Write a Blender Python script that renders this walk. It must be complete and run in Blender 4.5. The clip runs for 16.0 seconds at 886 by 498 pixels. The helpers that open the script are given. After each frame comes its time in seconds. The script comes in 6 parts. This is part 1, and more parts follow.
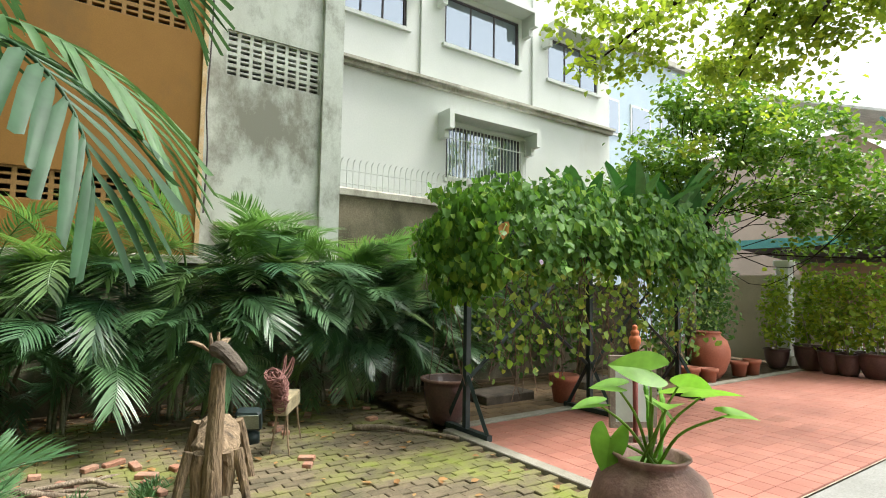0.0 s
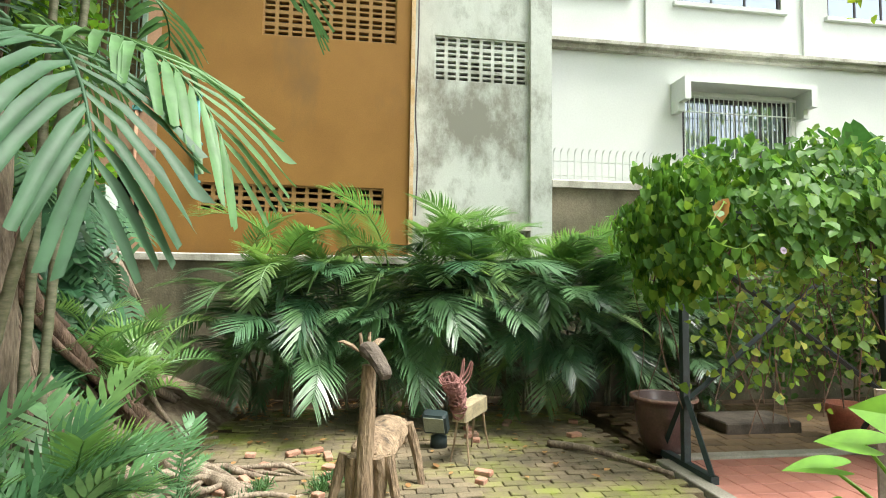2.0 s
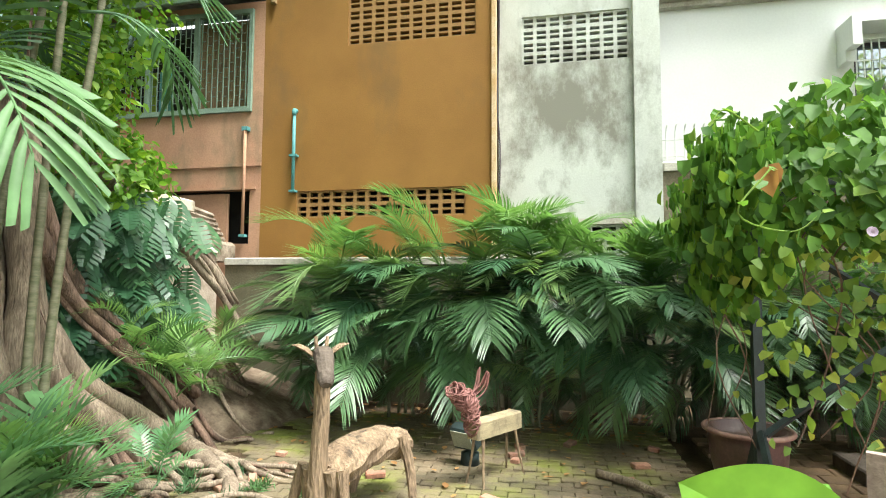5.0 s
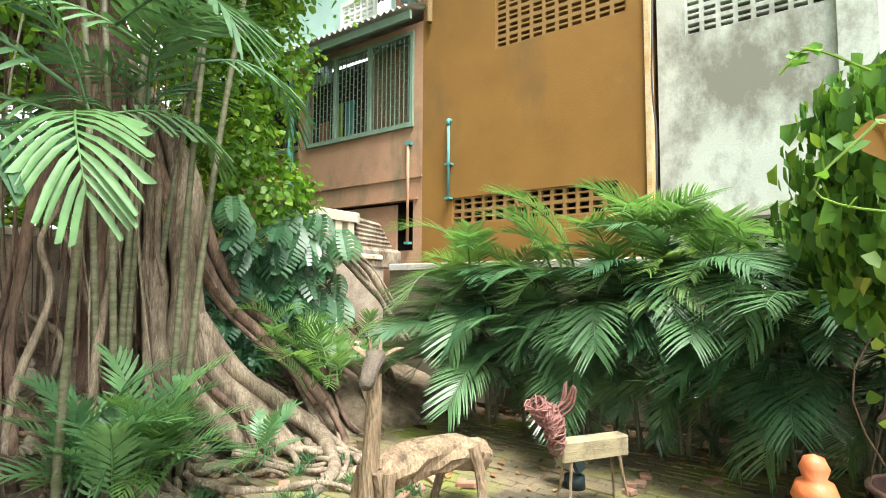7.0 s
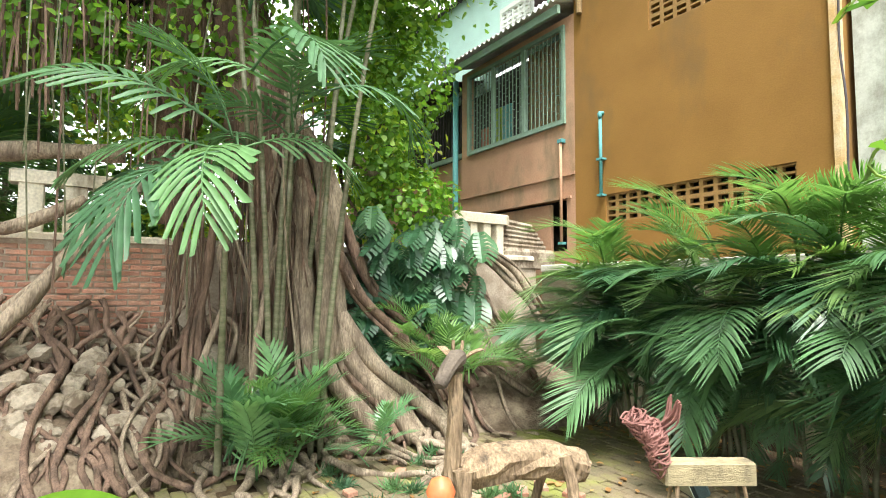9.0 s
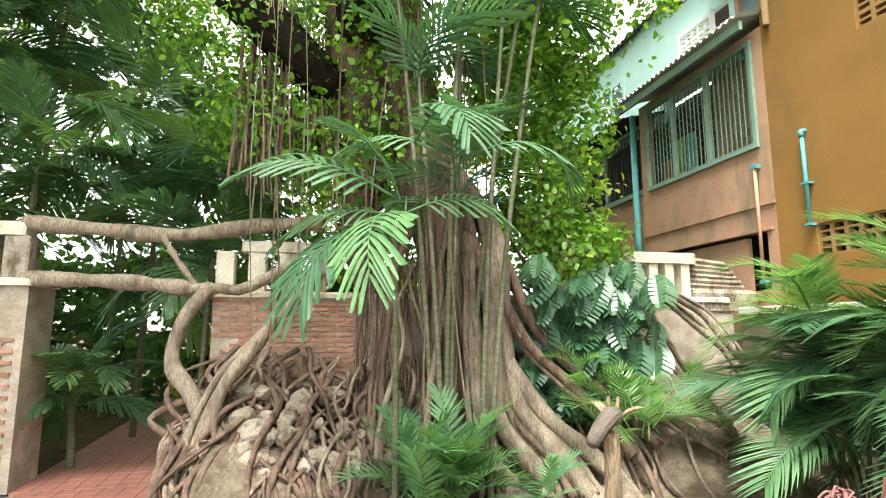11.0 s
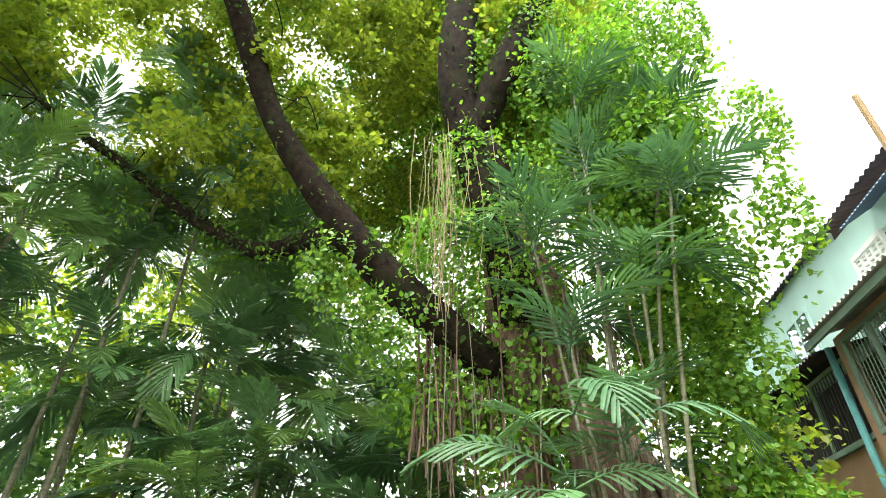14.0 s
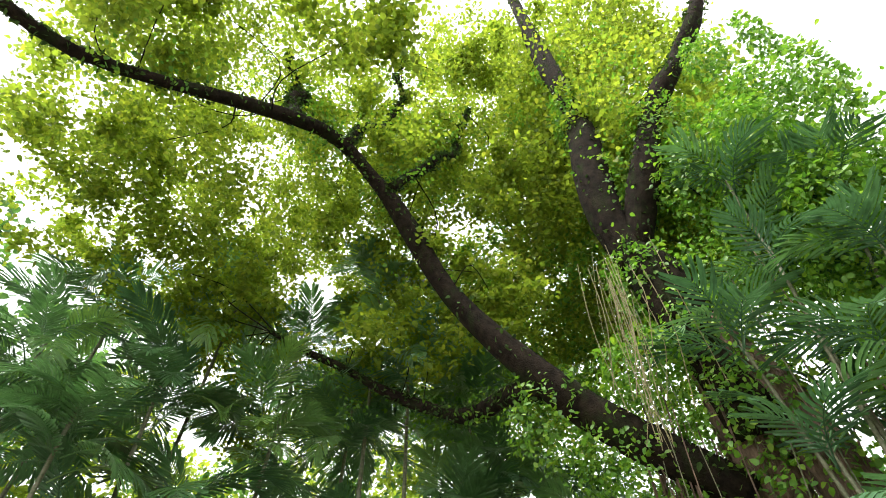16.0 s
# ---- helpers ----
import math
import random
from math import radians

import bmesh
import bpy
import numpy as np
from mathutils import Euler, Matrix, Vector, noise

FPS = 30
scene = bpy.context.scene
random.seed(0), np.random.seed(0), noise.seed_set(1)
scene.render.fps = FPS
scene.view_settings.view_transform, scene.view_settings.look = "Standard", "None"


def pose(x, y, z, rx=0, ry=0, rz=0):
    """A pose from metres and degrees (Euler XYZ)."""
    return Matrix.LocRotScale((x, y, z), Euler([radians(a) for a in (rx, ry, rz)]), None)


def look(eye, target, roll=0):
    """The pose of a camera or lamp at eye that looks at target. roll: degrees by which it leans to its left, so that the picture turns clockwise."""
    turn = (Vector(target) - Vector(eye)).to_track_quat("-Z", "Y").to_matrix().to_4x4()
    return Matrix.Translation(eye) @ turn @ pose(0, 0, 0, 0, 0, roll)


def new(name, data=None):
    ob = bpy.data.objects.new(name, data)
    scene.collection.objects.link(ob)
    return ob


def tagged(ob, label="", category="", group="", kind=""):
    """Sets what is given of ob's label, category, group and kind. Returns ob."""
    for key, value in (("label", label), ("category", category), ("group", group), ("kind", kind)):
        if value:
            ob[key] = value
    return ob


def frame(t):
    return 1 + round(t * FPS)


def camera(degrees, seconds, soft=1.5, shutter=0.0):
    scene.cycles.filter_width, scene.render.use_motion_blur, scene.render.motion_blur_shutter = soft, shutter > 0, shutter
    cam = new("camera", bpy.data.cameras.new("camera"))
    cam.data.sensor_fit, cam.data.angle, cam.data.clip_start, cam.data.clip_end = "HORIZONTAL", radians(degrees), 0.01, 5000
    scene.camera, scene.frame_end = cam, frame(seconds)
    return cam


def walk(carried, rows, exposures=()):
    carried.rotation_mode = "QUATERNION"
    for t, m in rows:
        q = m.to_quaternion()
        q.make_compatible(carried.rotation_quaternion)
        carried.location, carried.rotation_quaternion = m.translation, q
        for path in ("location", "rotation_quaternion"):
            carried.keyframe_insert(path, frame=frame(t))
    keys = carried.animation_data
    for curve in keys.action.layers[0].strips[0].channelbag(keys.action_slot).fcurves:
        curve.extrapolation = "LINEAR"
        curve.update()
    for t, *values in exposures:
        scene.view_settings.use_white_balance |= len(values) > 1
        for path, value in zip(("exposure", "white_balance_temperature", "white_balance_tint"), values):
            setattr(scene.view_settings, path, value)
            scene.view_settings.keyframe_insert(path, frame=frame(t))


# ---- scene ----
cam = camera(78.6, 16.0, 1.0)
METRES, EYE, TILT, LEAN, TURN = 6.0, 1.575, 0.0, 0.0, -34.9
EXPOSURE, SKY, SUN = 1.68, 0.1, 2.5
ROWS = [
    (0.0, 0.0, 0.0, 0.0, -0.07, 4.11, -0.96),
    (0.5, 0.0227, 0.0212, -0.0019, 9.19, 3.88, -0.92),
    (1.0, 0.0424, 0.0628, -0.0017, 15.83, 3.7, -0.9),
    (1.5, 0.0672, 0.0959, -0.002, 20.71, 3.68, -0.79),
    (2.0, 0.0928, 0.1261, -0.0011, 26.84, 3.76, -0.71),
    (2.5, 0.114, 0.1635, -0.0043, 30.95, 3.72, -0.69),
    (3.0, 0.1371, 0.2039, -0.0012, 33.2, 3.7, -0.6),
    (5.5, 0.2713, 0.3669, -0.0024, 52.73, 4.05, -0.36),
    (6.0, 0.2896, 0.4088, -0.0036, 60.16, 4.07, -0.41),
    (6.5, 0.301, 0.4588, 0.0006, 65.97, 4.0, -0.41),
    (7.0, 0.3226, 0.5106, 0.0002, 70.51, 4.12, -0.31),
    (7.5, 0.3385, 0.5498, -0.003, 76.34, 4.19, -0.32),
    (8.0, 0.3465, 0.583, -0.0029, 80.64, 4.12, -0.48),
    (8.5, 0.3463, 0.6122, -0.0011, 84.29, 4.12, -0.47),
    (9.0, 0.3493, 0.6438, 0.0024, 91.88, 4.07, -0.4),
    (9.5, 0.3429, 0.662, 0.0084, 99.58, 3.99, -0.43),
    (12.0, 0.3836, 0.7216, 0.0197, 118.04, 13.37, -0.39),
    (12.5, 0.3963, 0.7295, 0.0215, 119.81, 18.22, -0.36),
    (13.0, 0.3972, 0.7445, 0.021, 122.55, 23.98, -0.21),
    (13.5, 0.399, 0.761, 0.0175, 126.56, 29.28, -0.29),
    (14.0, 0.4114, 0.7741, 0.0181, 131.85, 34.99, -0.36),
    (14.5, 0.4272, 0.7828, 0.0148, 137.42, 40.39, -0.39),
    (15.0, 0.4482, 0.7957, 0.0135, 143.45, 46.09, -0.35),
    (15.5, 0.4585, 0.8081, 0.0112, 149.5, 48.6, -0.24),
    (16.0, 0.4649, 0.8293, 0.0097, 156.27, 48.65, -0.15),
]
walk(cam, [(t, pose(0, 0, EYE, TILT, LEAN, TURN) @ pose(METRES * x, METRES * y, METRES * z, 90 + pitch, roll, yaw)) for t, x, y, z, yaw, pitch, roll in ROWS], [(0.0, EXPOSURE - 0.15), (1.0, EXPOSURE + 0.15), (3.0, EXPOSURE + 0.32), (5.5, EXPOSURE + 0.48), (9.5, EXPOSURE + 0.58), (12.0, EXPOSURE + 0.7), (14.0, EXPOSURE + 0.62), (15.0, EXPOSURE + 0.4), (15.5, EXPOSURE + 0.12), (16.0, EXPOSURE - 0.05)])

# ---- world and sun: a bright overcast day ----
world = bpy.data.worlds.new("overcast")
scene.world = world
world.use_nodes = True
wn = world.node_tree
sky = wn.nodes.new("ShaderNodeTexSky")
sky.sky_type = "NISHITA"
sky.sun_disc = False
sky.sun_elevation, sky.sun_rotation = radians(66), radians(114)
sky.air_density, sky.dust_density, sky.ozone_density = 1.2, 2.0, 1.0
veil = wn.nodes.new("ShaderNodeHueSaturation")
veil.inputs["Saturation"].default_value = 0.12
wn.links.new(sky.outputs[0], veil.inputs["Color"])
cloud = wn.nodes.new("ShaderNodeMix")
cloud.data_type = "RGBA"
cloud.inputs[0].default_value = 0.8
cloud.inputs[7].default_value = (9.0, 9.2, 9.3, 1)
wn.links.new(veil.outputs[0], cloud.inputs[6])
wn.links.new(cloud.outputs[2], wn.nodes["Background"].inputs[0])
wn.nodes["Background"].inputs[1].default_value = SKY
sun = new("sun", bpy.data.lights.new("sun", "SUN"))
sun.data.energy, sun.data.angle, sun.data.color = SUN, radians(25), (1.0, 0.97, 0.92)
sun.matrix_world = look((9, -4, 22), (0, 0, 0))


# ---- building tools ----
class Geo:
    """Vertices and faces gathered for one mesh."""

    def __init__(self):
        self.v, self.f, self.s, self.slot = [], [], [], 0

    def add(self, verts, faces):
        n = len(self.v)
        self.v.extend([tuple(map(float, p)) for p in verts])
        self.f.extend([tuple(i + n for i in q) for q in faces])
        self.s.extend([self.slot] * len(faces))
        return self

    def use(self, slot):
        """Faces added from now on take this material slot."""
        self.slot = slot
        return self

    def pierced(self, x0, x1, y0, y1, z0, z1, holes):
        """A slab along x with rectangular openings (x0, x1, z0, z1), all in one skin."""
        xs = sorted({x0, x1, *(h[0] for h in holes), *(h[1] for h in holes)})
        zs = sorted({z0, z1, *(h[2] for h in holes), *(h[3] for h in holes)})
        nz = len(zs)
        def idx(i, j, k):
            return (i * nz + j) * 2 + k
        def solid(i, j):
            if not (0 <= i < len(xs) - 1 and 0 <= j < nz - 1):
                return False
            cx, cz = (xs[i] + xs[i + 1]) / 2, (zs[j] + zs[j + 1]) / 2
            return not any(a < cx < b and c < cz < d for a, b, c, d in holes)
        f = []
        for i in range(len(xs) - 1):
            for j in range(nz - 1):
                if not solid(i, j):
                    continue
                a, b, c, d = (i, j), (i + 1, j), (i + 1, j + 1), (i, j + 1)
                f.append(tuple(idx(*q, 0) for q in (a, b, c, d)))
                f.append(tuple(idx(*q, 1) for q in (d, c, b, a)))
                for q, r, near in ((b, a, solid(i, j - 1)), (c, b, solid(i + 1, j)), (d, c, solid(i, j + 1)), (a, d, solid(i - 1, j))):
                    if not near:
                        f.append((idx(*q, 0), idx(*r, 0), idx(*r, 1), idx(*q, 1)))
        return self.add([(x, y, z) for x in xs for z in zs for y in (y0, y1)], f)

    def box(self, x0, x1, y0, y1, z0, z1, c=0.0):
        """A box; c bevels its upright edges and its top."""
        if c <= 0:
            v = [(x, y, z) for z in (z0, z1) for x, y in ((x0, y0), (x1, y0), (x1, y1), (x0, y1))]
            return self.add(v, [(3, 2, 1, 0), (4, 5, 6, 7), (0, 1, 5, 4), (1, 2, 6, 5), (2, 3, 7, 6), (3, 0, 4, 7)])
        def ring(i, z):
            return [(x0 + i + c, y0 + i, z), (x1 - i - c, y0 + i, z), (x1 - i, y0 + i + c, z), (x1 - i, y1 - i - c, z),
                    (x1 - i - c, y1 - i, z), (x0 + i + c, y1 - i, z), (x0 + i, y1 - i - c, z), (x0 + i, y0 + i + c, z)]
        v = ring(0, z0) + ring(0, z1 - c) + ring(c * 0.8, z1)
        f = [tuple(range(7, -1, -1)), tuple(range(16, 24))]
        for r in (0, 8):
            f += [(r + k, r + (k + 1) % 8, r + 8 + (k + 1) % 8, r + 8 + k) for k in range(8)]
        return self.add(v, f)

    def tube(self, pts, radii, seg=8, flat=1.0, rough=0.0, cap=True):
        """A swept tube along pts with a radius at each."""
        p = np.asarray(pts, float)
        r = np.broadcast_to(np.asarray(radii, float), (len(p),))
        t = np.gradient(p, axis=0)
        t /= np.linalg.norm(t, axis=1)[:, None] + 1e-9
        ref = np.array((0.0, 0.0, 1.0)) if abs(t[0][2]) < 0.9 else np.array((1.0, 0.0, 0.0))
        a = np.linspace(0, 2 * math.pi, seg, endpoint=False)
        verts = []
        for i in range(len(p)):
            u = np.cross(t[i], ref)
            u /= np.linalg.norm(u) + 1e-9
            w = np.cross(u, t[i])
            ref = w
            k = r[i] * (1 + rough * np.random.uniform(-1, 1, seg))
            verts.append(p[i] + (np.cos(a) * k)[:, None] * u + (np.sin(a) * k * flat)[:, None] * w)
        verts = np.concatenate(verts)
        f = [(i * seg + k, i * seg + (k + 1) % seg, (i + 1) * seg + (k + 1) % seg, (i + 1) * seg + k) for i in range(len(p) - 1) for k in range(seg)]
        if cap:
            f += [tuple(range(seg - 1, -1, -1)), tuple(range((len(p) - 1) * seg, len(p) * seg))]
        return self.add(verts, f)

    def lathe(self, cx, cy, profile, seg=28):
        """A turned shape from (radius, z) pairs."""
        a = np.linspace(0, 2 * math.pi, seg, endpoint=False)
        v = [(cx + r * math.cos(b), cy + r * math.sin(b), z) for r, z in profile for b in a]
        f = [(i * seg + k, i * seg + (k + 1) % seg, (i + 1) * seg + (k + 1) % seg, (i + 1) * seg + k) for i in range(len(profile) - 1) for k in range(seg)]
        return self.add(v, f)

    def mesh(self, name, material, smooth=False):
        me = bpy.data.meshes.new(name)
        me.from_pydata(self.v, [], self.f)
        for m_ in (material if isinstance(material, list) else [material]):
            me.materials.append(m_)
        me.polygons.foreach_set("material_index", self.s)
        if smooth:
            me.polygons.foreach_set("use_smooth", [True] * len(me.polygons))
        me.update()
        return me


def part(name, geo, material, parent, label="", smooth=False, at=None):
    """One mesh object under a thing or a part; at is its pose in the parent's space."""
    me = geo.mesh(name, material, smooth) if isinstance(geo, Geo) else geo
    ob = new(name, me)
    ob.parent = parent
    if at is not None:
        ob.matrix_basis = at
    return tagged(ob, label)


def thing(name, label, category, x=0, y=0, z=0, group="", rz=0):
    ob = new(name)
    ob.empty_display_size = 0.1
    ob.matrix_basis = pose(x, y, z, 0, 0, rz)
    return tagged(ob, label, category, group)


def structure(name, geo, material, label="", smooth=False, category=""):
    ob = new(name, geo.mesh(name, material, smooth))
    return tagged(ob, label, category, kind="structure")


def curve(pts, n=24):
    """A smooth path through a few points (Catmull-Rom)."""
    p = np.asarray(pts, float)
    p = np.vstack([2 * p[0] - p[1], p, 2 * p[-1] - p[-2]])
    out = []
    for s in np.linspace(0, len(p) - 3 - 1e-6, n):
        i, t = int(s), s - int(s)
        a, b, c, d = p[i:i + 4]
        out.append(0.5 * (2 * b + (c - a) * t + (2 * a - 5 * b + 4 * c - d) * t * t + (3 * b - a - 3 * c + d) * t ** 3))
    return np.array(out)


def unit(a):
    return a / (np.linalg.norm(a, axis=-1, keepdims=True) + 1e-9)


def leaves(name, P, D, N, L, material, width=0.42, fold=0.12, bend=0.15, heart=0.0):
    """One mesh of many folded, pointed leaves: base points, directions, normals and lengths."""
    P, D, N, L = map(np.asarray, (P, D, N, L))
    D = unit(D)
    S = unit(np.cross(D, N))
    N = np.cross(S, D)
    L = np.broadcast_to(L, (len(P),))[:, None]
    W = L * width
    base = P
    r1 = P + D * L * (0.22 - heart) + S * W * 0.85 + N * W * fold
    r2 = P + D * L * 0.62 + S * W * 0.72 + N * W * fold - N * L * bend * 0.3
    l1 = P + D * L * (0.22 - heart) - S * W * 0.85 + N * W * fold
    l2 = P + D * L * 0.62 - S * W * 0.72 + N * W * fold - N * L * bend * 0.3
    tip = P + D * L - N * L * bend
    v = np.stack([base, r1, r2, tip, l2, l1], 1).reshape(-1, 3)
    k = np.arange(len(P))[:, None] * 6
    f = np.stack([k + np.array([0, 1, 2, 3]), k + np.array([0, 3, 4, 5])], 1).reshape(-1, 4)
    me = bpy.data.meshes.new(name)
    me.vertices.add(len(v))
    me.vertices.foreach_set("co", v.ravel())
    me.loops.add(f.size)
    me.loops.foreach_set("vertex_index", f.ravel().astype(np.int32))
    me.polygons.add(len(f))
    me.polygons.foreach_set("loop_start", np.arange(0, f.size, 4, dtype=np.int32))
    me.update(calc_edges=True)
    me.materials.append(material)
    return me


# ---- materials ----
def nodes(name):
    m = bpy.data.materials.new(name)
    m.use_nodes = True
    n = m.node_tree.nodes
    return m, n, m.node_tree.links, n["Principled BSDF"]


def ramp(n, stops):
    r = n.new("ShaderNodeValToRGB")
    while len(r.color_ramp.elements) < len(stops):
        r.color_ramp.elements.new(0.5)
    for e, (p, c) in zip(r.color_ramp.elements, stops):
        e.position, e.color = p, (*c, 1)
    return r


def noise_node(n, l, scale, detail=5, stretch=(1, 1, 1), rough=0.55, place_wise=False):
    tc, mp, nz = n.new("ShaderNodeNewGeometry" if place_wise else "ShaderNodeTexCoord"), n.new("ShaderNodeMapping"), n.new("ShaderNodeTexNoise")
    mp.inputs["Scale"].default_value = stretch
    nz.inputs["Scale"].default_value, nz.inputs["Detail"].default_value, nz.inputs["Roughness"].default_value = scale, detail, rough
    l.new(tc.outputs["Position" if place_wise else "Object"], mp.inputs[0])
    l.new(mp.outputs[0], nz.inputs["Vector"])
    return nz


def mix(n, l, a, b, fac, mode="MIX"):
    m = n.new("ShaderNodeMix")
    m.data_type, m.blend_type = "RGBA", mode
    for i, x in ((6, a), (7, b), (0, fac)):
        if isinstance(x, (tuple, float, int)):
            m.inputs[i].default_value = (*x, 1) if isinstance(x, tuple) else x
        else:
            l.new(x, m.inputs[i])
    return m.outputs[2]


def surf(name, c1, c2, scale=4.0, rough=0.8, bump=0.2, fine=60.0, stain=None, stain_scale=1.5, stretch=(1, 1, 1), lo=0.35, hi=0.65, random_tint=0.0, metal=0.0, stain_lo=0.5, stain_hi=0.7, fine_amt=0.25, world_wide=False, patch=None):
    """A weathered surface: two colours in large patches, fine grain, stains, and relief."""
    m, n, l, b = nodes(name)
    big = noise_node(n, l, scale, 6, stretch, 0.55, world_wide)
    r = ramp(n, [(lo, c1), (hi, c2)])
    l.new(big.outputs[0], r.inputs[0])
    small = noise_node(n, l, fine, 4, stretch, 0.55, world_wide)
    g = ramp(n, [(0.3, (1 - fine_amt,) * 3), (0.7, (1 + fine_amt * 0.4,) * 3)])
    l.new(small.outputs[0], g.inputs[0])
    col = mix(n, l, r.outputs[0], g.outputs[0], 1.0, "MULTIPLY")
    if stain:
        st = noise_node(n, l, stain_scale, 7, (1, 1, 0.45), 0.65, world_wide)
        sr = ramp(n, [(stain_lo, (0, 0, 0)), (stain_hi, (1, 1, 1))])
        l.new(st.outputs[0], sr.inputs[0])
        col = mix(n, l, col, stain, sr.outputs[0])
    if patch:
        # one damp patch with a ragged edge: x0, x1, z0, z1 in the world, and its colour
        x0, x1, z0, z1, pc = patch
        geo_, sep = n.new("ShaderNodeNewGeometry"), n.new("ShaderNodeSeparateXYZ")
        l.new(geo_.outputs["Position"], sep.inputs[0])
        rag = noise_node(n, l, 2.6, 8, (1, 1, 0.6), 0.7, True)
        mask = None
        for out, lo_, hi_ in ((sep.outputs[0], x0, x1), (sep.outputs[2], z0, z1)):
            d_ = n.new("ShaderNodeMapRange")
            l.new(out, d_.inputs[0])
            d_.inputs[1].default_value, d_.inputs[2].default_value, d_.inputs[3].default_value, d_.inputs[4].default_value = lo_, hi_, -1.0, 1.0
            ab = n.new("ShaderNodeMath")
            ab.operation = "ABSOLUTE"
            l.new(d_.outputs[0], ab.inputs[0])
            if mask is None:
                mask = ab.outputs[0]
            else:
                mx_ = n.new("ShaderNodeMath")
                mx_.operation = "MAXIMUM"
                l.new(mask, mx_.inputs[0])
                l.new(ab.outputs[0], mx_.inputs[1])
                mask = mx_.outputs[0]
        ad = n.new("ShaderNodeMath")
        ad.operation = "MULTIPLY_ADD"
        ad.inputs[1].default_value = 3.4
        l.new(rag.outputs[0], ad.inputs[0])
        l.new(mask, ad.inputs[2])
        pr = ramp(n, [(0.0, (1, 1, 1)), (1.0, (0, 0, 0))])
        mr = n.new("ShaderNodeMapRange")
        mr.inputs[1].default_value, mr.inputs[2].default_value = 1.95, 2.75
        l.new(ad.outputs[0], mr.inputs[0])
        l.new(mr.outputs[0], pr.inputs[0])
        col = mix(n, l, col, pc, pr.outputs[0])
    if random_tint:
        oi = n.new("ShaderNodeObjectInfo")
        tr = ramp(n, [(0.0, (1 - random_tint,) * 3), (1.0, (1 + random_tint * 0.5,) * 3)])
        l.new(oi.outputs["Random"], tr.inputs[0])
        col = mix(n, l, col, tr.outputs[0], 1.0, "MULTIPLY")
    l.new(col, b.inputs["Base Color"])
    b.inputs["Roughness"].default_value, b.inputs["Metallic"].default_value = rough, metal
    b.inputs["Specular IOR Level"].default_value = 0.1 if rough >= 0.95 else 0.4
    bp = n.new("ShaderNodeBump")
    bp.inputs["Strength"].default_value, bp.inputs["Distance"].default_value = bump, 0.02
    both = n.new("ShaderNodeMath")
    l.new(big.outputs[0], both.inputs[0])
    l.new(small.outputs[0], both.inputs[1])
    l.new(both.outputs[0], bp.inputs["Height"])
    l.new(bp.outputs[0], b.inputs["Normal"])
    return m


def leaf_mat(name, dark, light, yellow=None, rough=0.35, through_light=0.3, by="island", gloss=0.5):
    """Leaf: colours from dark to light by leaf, light that comes through it, a soft gloss."""
    m, n, l, b = nodes(name)
    rnd = (n.new("ShaderNodeNewGeometry").outputs["Random Per Island"] if by == "island" else n.new("ShaderNodeObjectInfo").outputs["Random"])
    stops = [(0.0, dark), (0.75, light)] + ([(1.0, yellow)] if yellow else [])
    r = ramp(n, stops)
    l.new(rnd, r.inputs[0])
    nz = noise_node(n, l, 9.0, 4)
    g = ramp(n, [(0.3, (0.72,) * 3), (0.7, (1.15,) * 3)])
    l.new(nz.outputs[0], g.inputs[0])
    col = mix(n, l, r.outputs[0], g.outputs[0], 1.0, "MULTIPLY")
    l.new(col, b.inputs["Base Color"])
    b.inputs["Roughness"].default_value = rough
    b.inputs["Specular IOR Level"].default_value = gloss
    b.inputs["Coat Weight"].default_value, b.inputs["Coat Roughness"].default_value = max(0.0, gloss - 0.5) * 0.8, 0.3
    tr = n.new("ShaderNodeBsdfTranslucent")
    warm = mix(n, l, col, (1.25, 1.25, 0.85), 1.0, "MULTIPLY")
    l.new(warm, tr.inputs[0])
    mx = n.new("ShaderNodeMixShader")
    mx.inputs[0].default_value = through_light
    l.new(b.outputs[0], mx.inputs[1])
    l.new(tr.outputs[0], mx.inputs[2])
    l.new(mx.outputs[0], n["Material Output"].inputs[0])
    return m


M_YELLOW = surf("ochre_render", (0.235, 0.118, 0.024), (0.275, 0.142, 0.031), 1.2, 0.85, 0.1, 50, (0.17, 0.10, 0.035), 0.9, stain_lo=0.53, stain_hi=0.75, fine_amt=0.1)
M_PINK = surf("salmon_render", (0.40, 0.225, 0.14), (0.47, 0.28, 0.175), 1.5, 0.85, 0.15, 40, (0.22, 0.17, 0.105), 1.4, stain_lo=0.5, stain_hi=0.66, fine_amt=0.15)
M_GREY = surf("grey_green_render", (0.54, 0.59, 0.53), (0.46, 0.50, 0.45), 1.0, 0.85, 0.12, 45, (0.34, 0.36, 0.30), 0.75, stain_lo=0.52, stain_hi=0.75, fine_amt=0.1, patch=(1.5, 3.7, 3.3, 5.3, (0.21, 0.215, 0.175)))
M_WHITE = surf("white_paint", (0.70, 0.73, 0.70), (0.64, 0.68, 0.64), 0.7, 0.7, 0.06, 30, (0.56, 0.57, 0.50), 0.7, stain_lo=0.6, stain_hi=0.9, fine_amt=0.05)
M_CONC = surf("mossy_concrete", (0.23, 0.20, 0.135), (0.12, 0.115, 0.07), 1.6, 0.9, 0.4, 40, (0.055, 0.055, 0.035), 1.3, stain_lo=0.46, stain_hi=0.64)
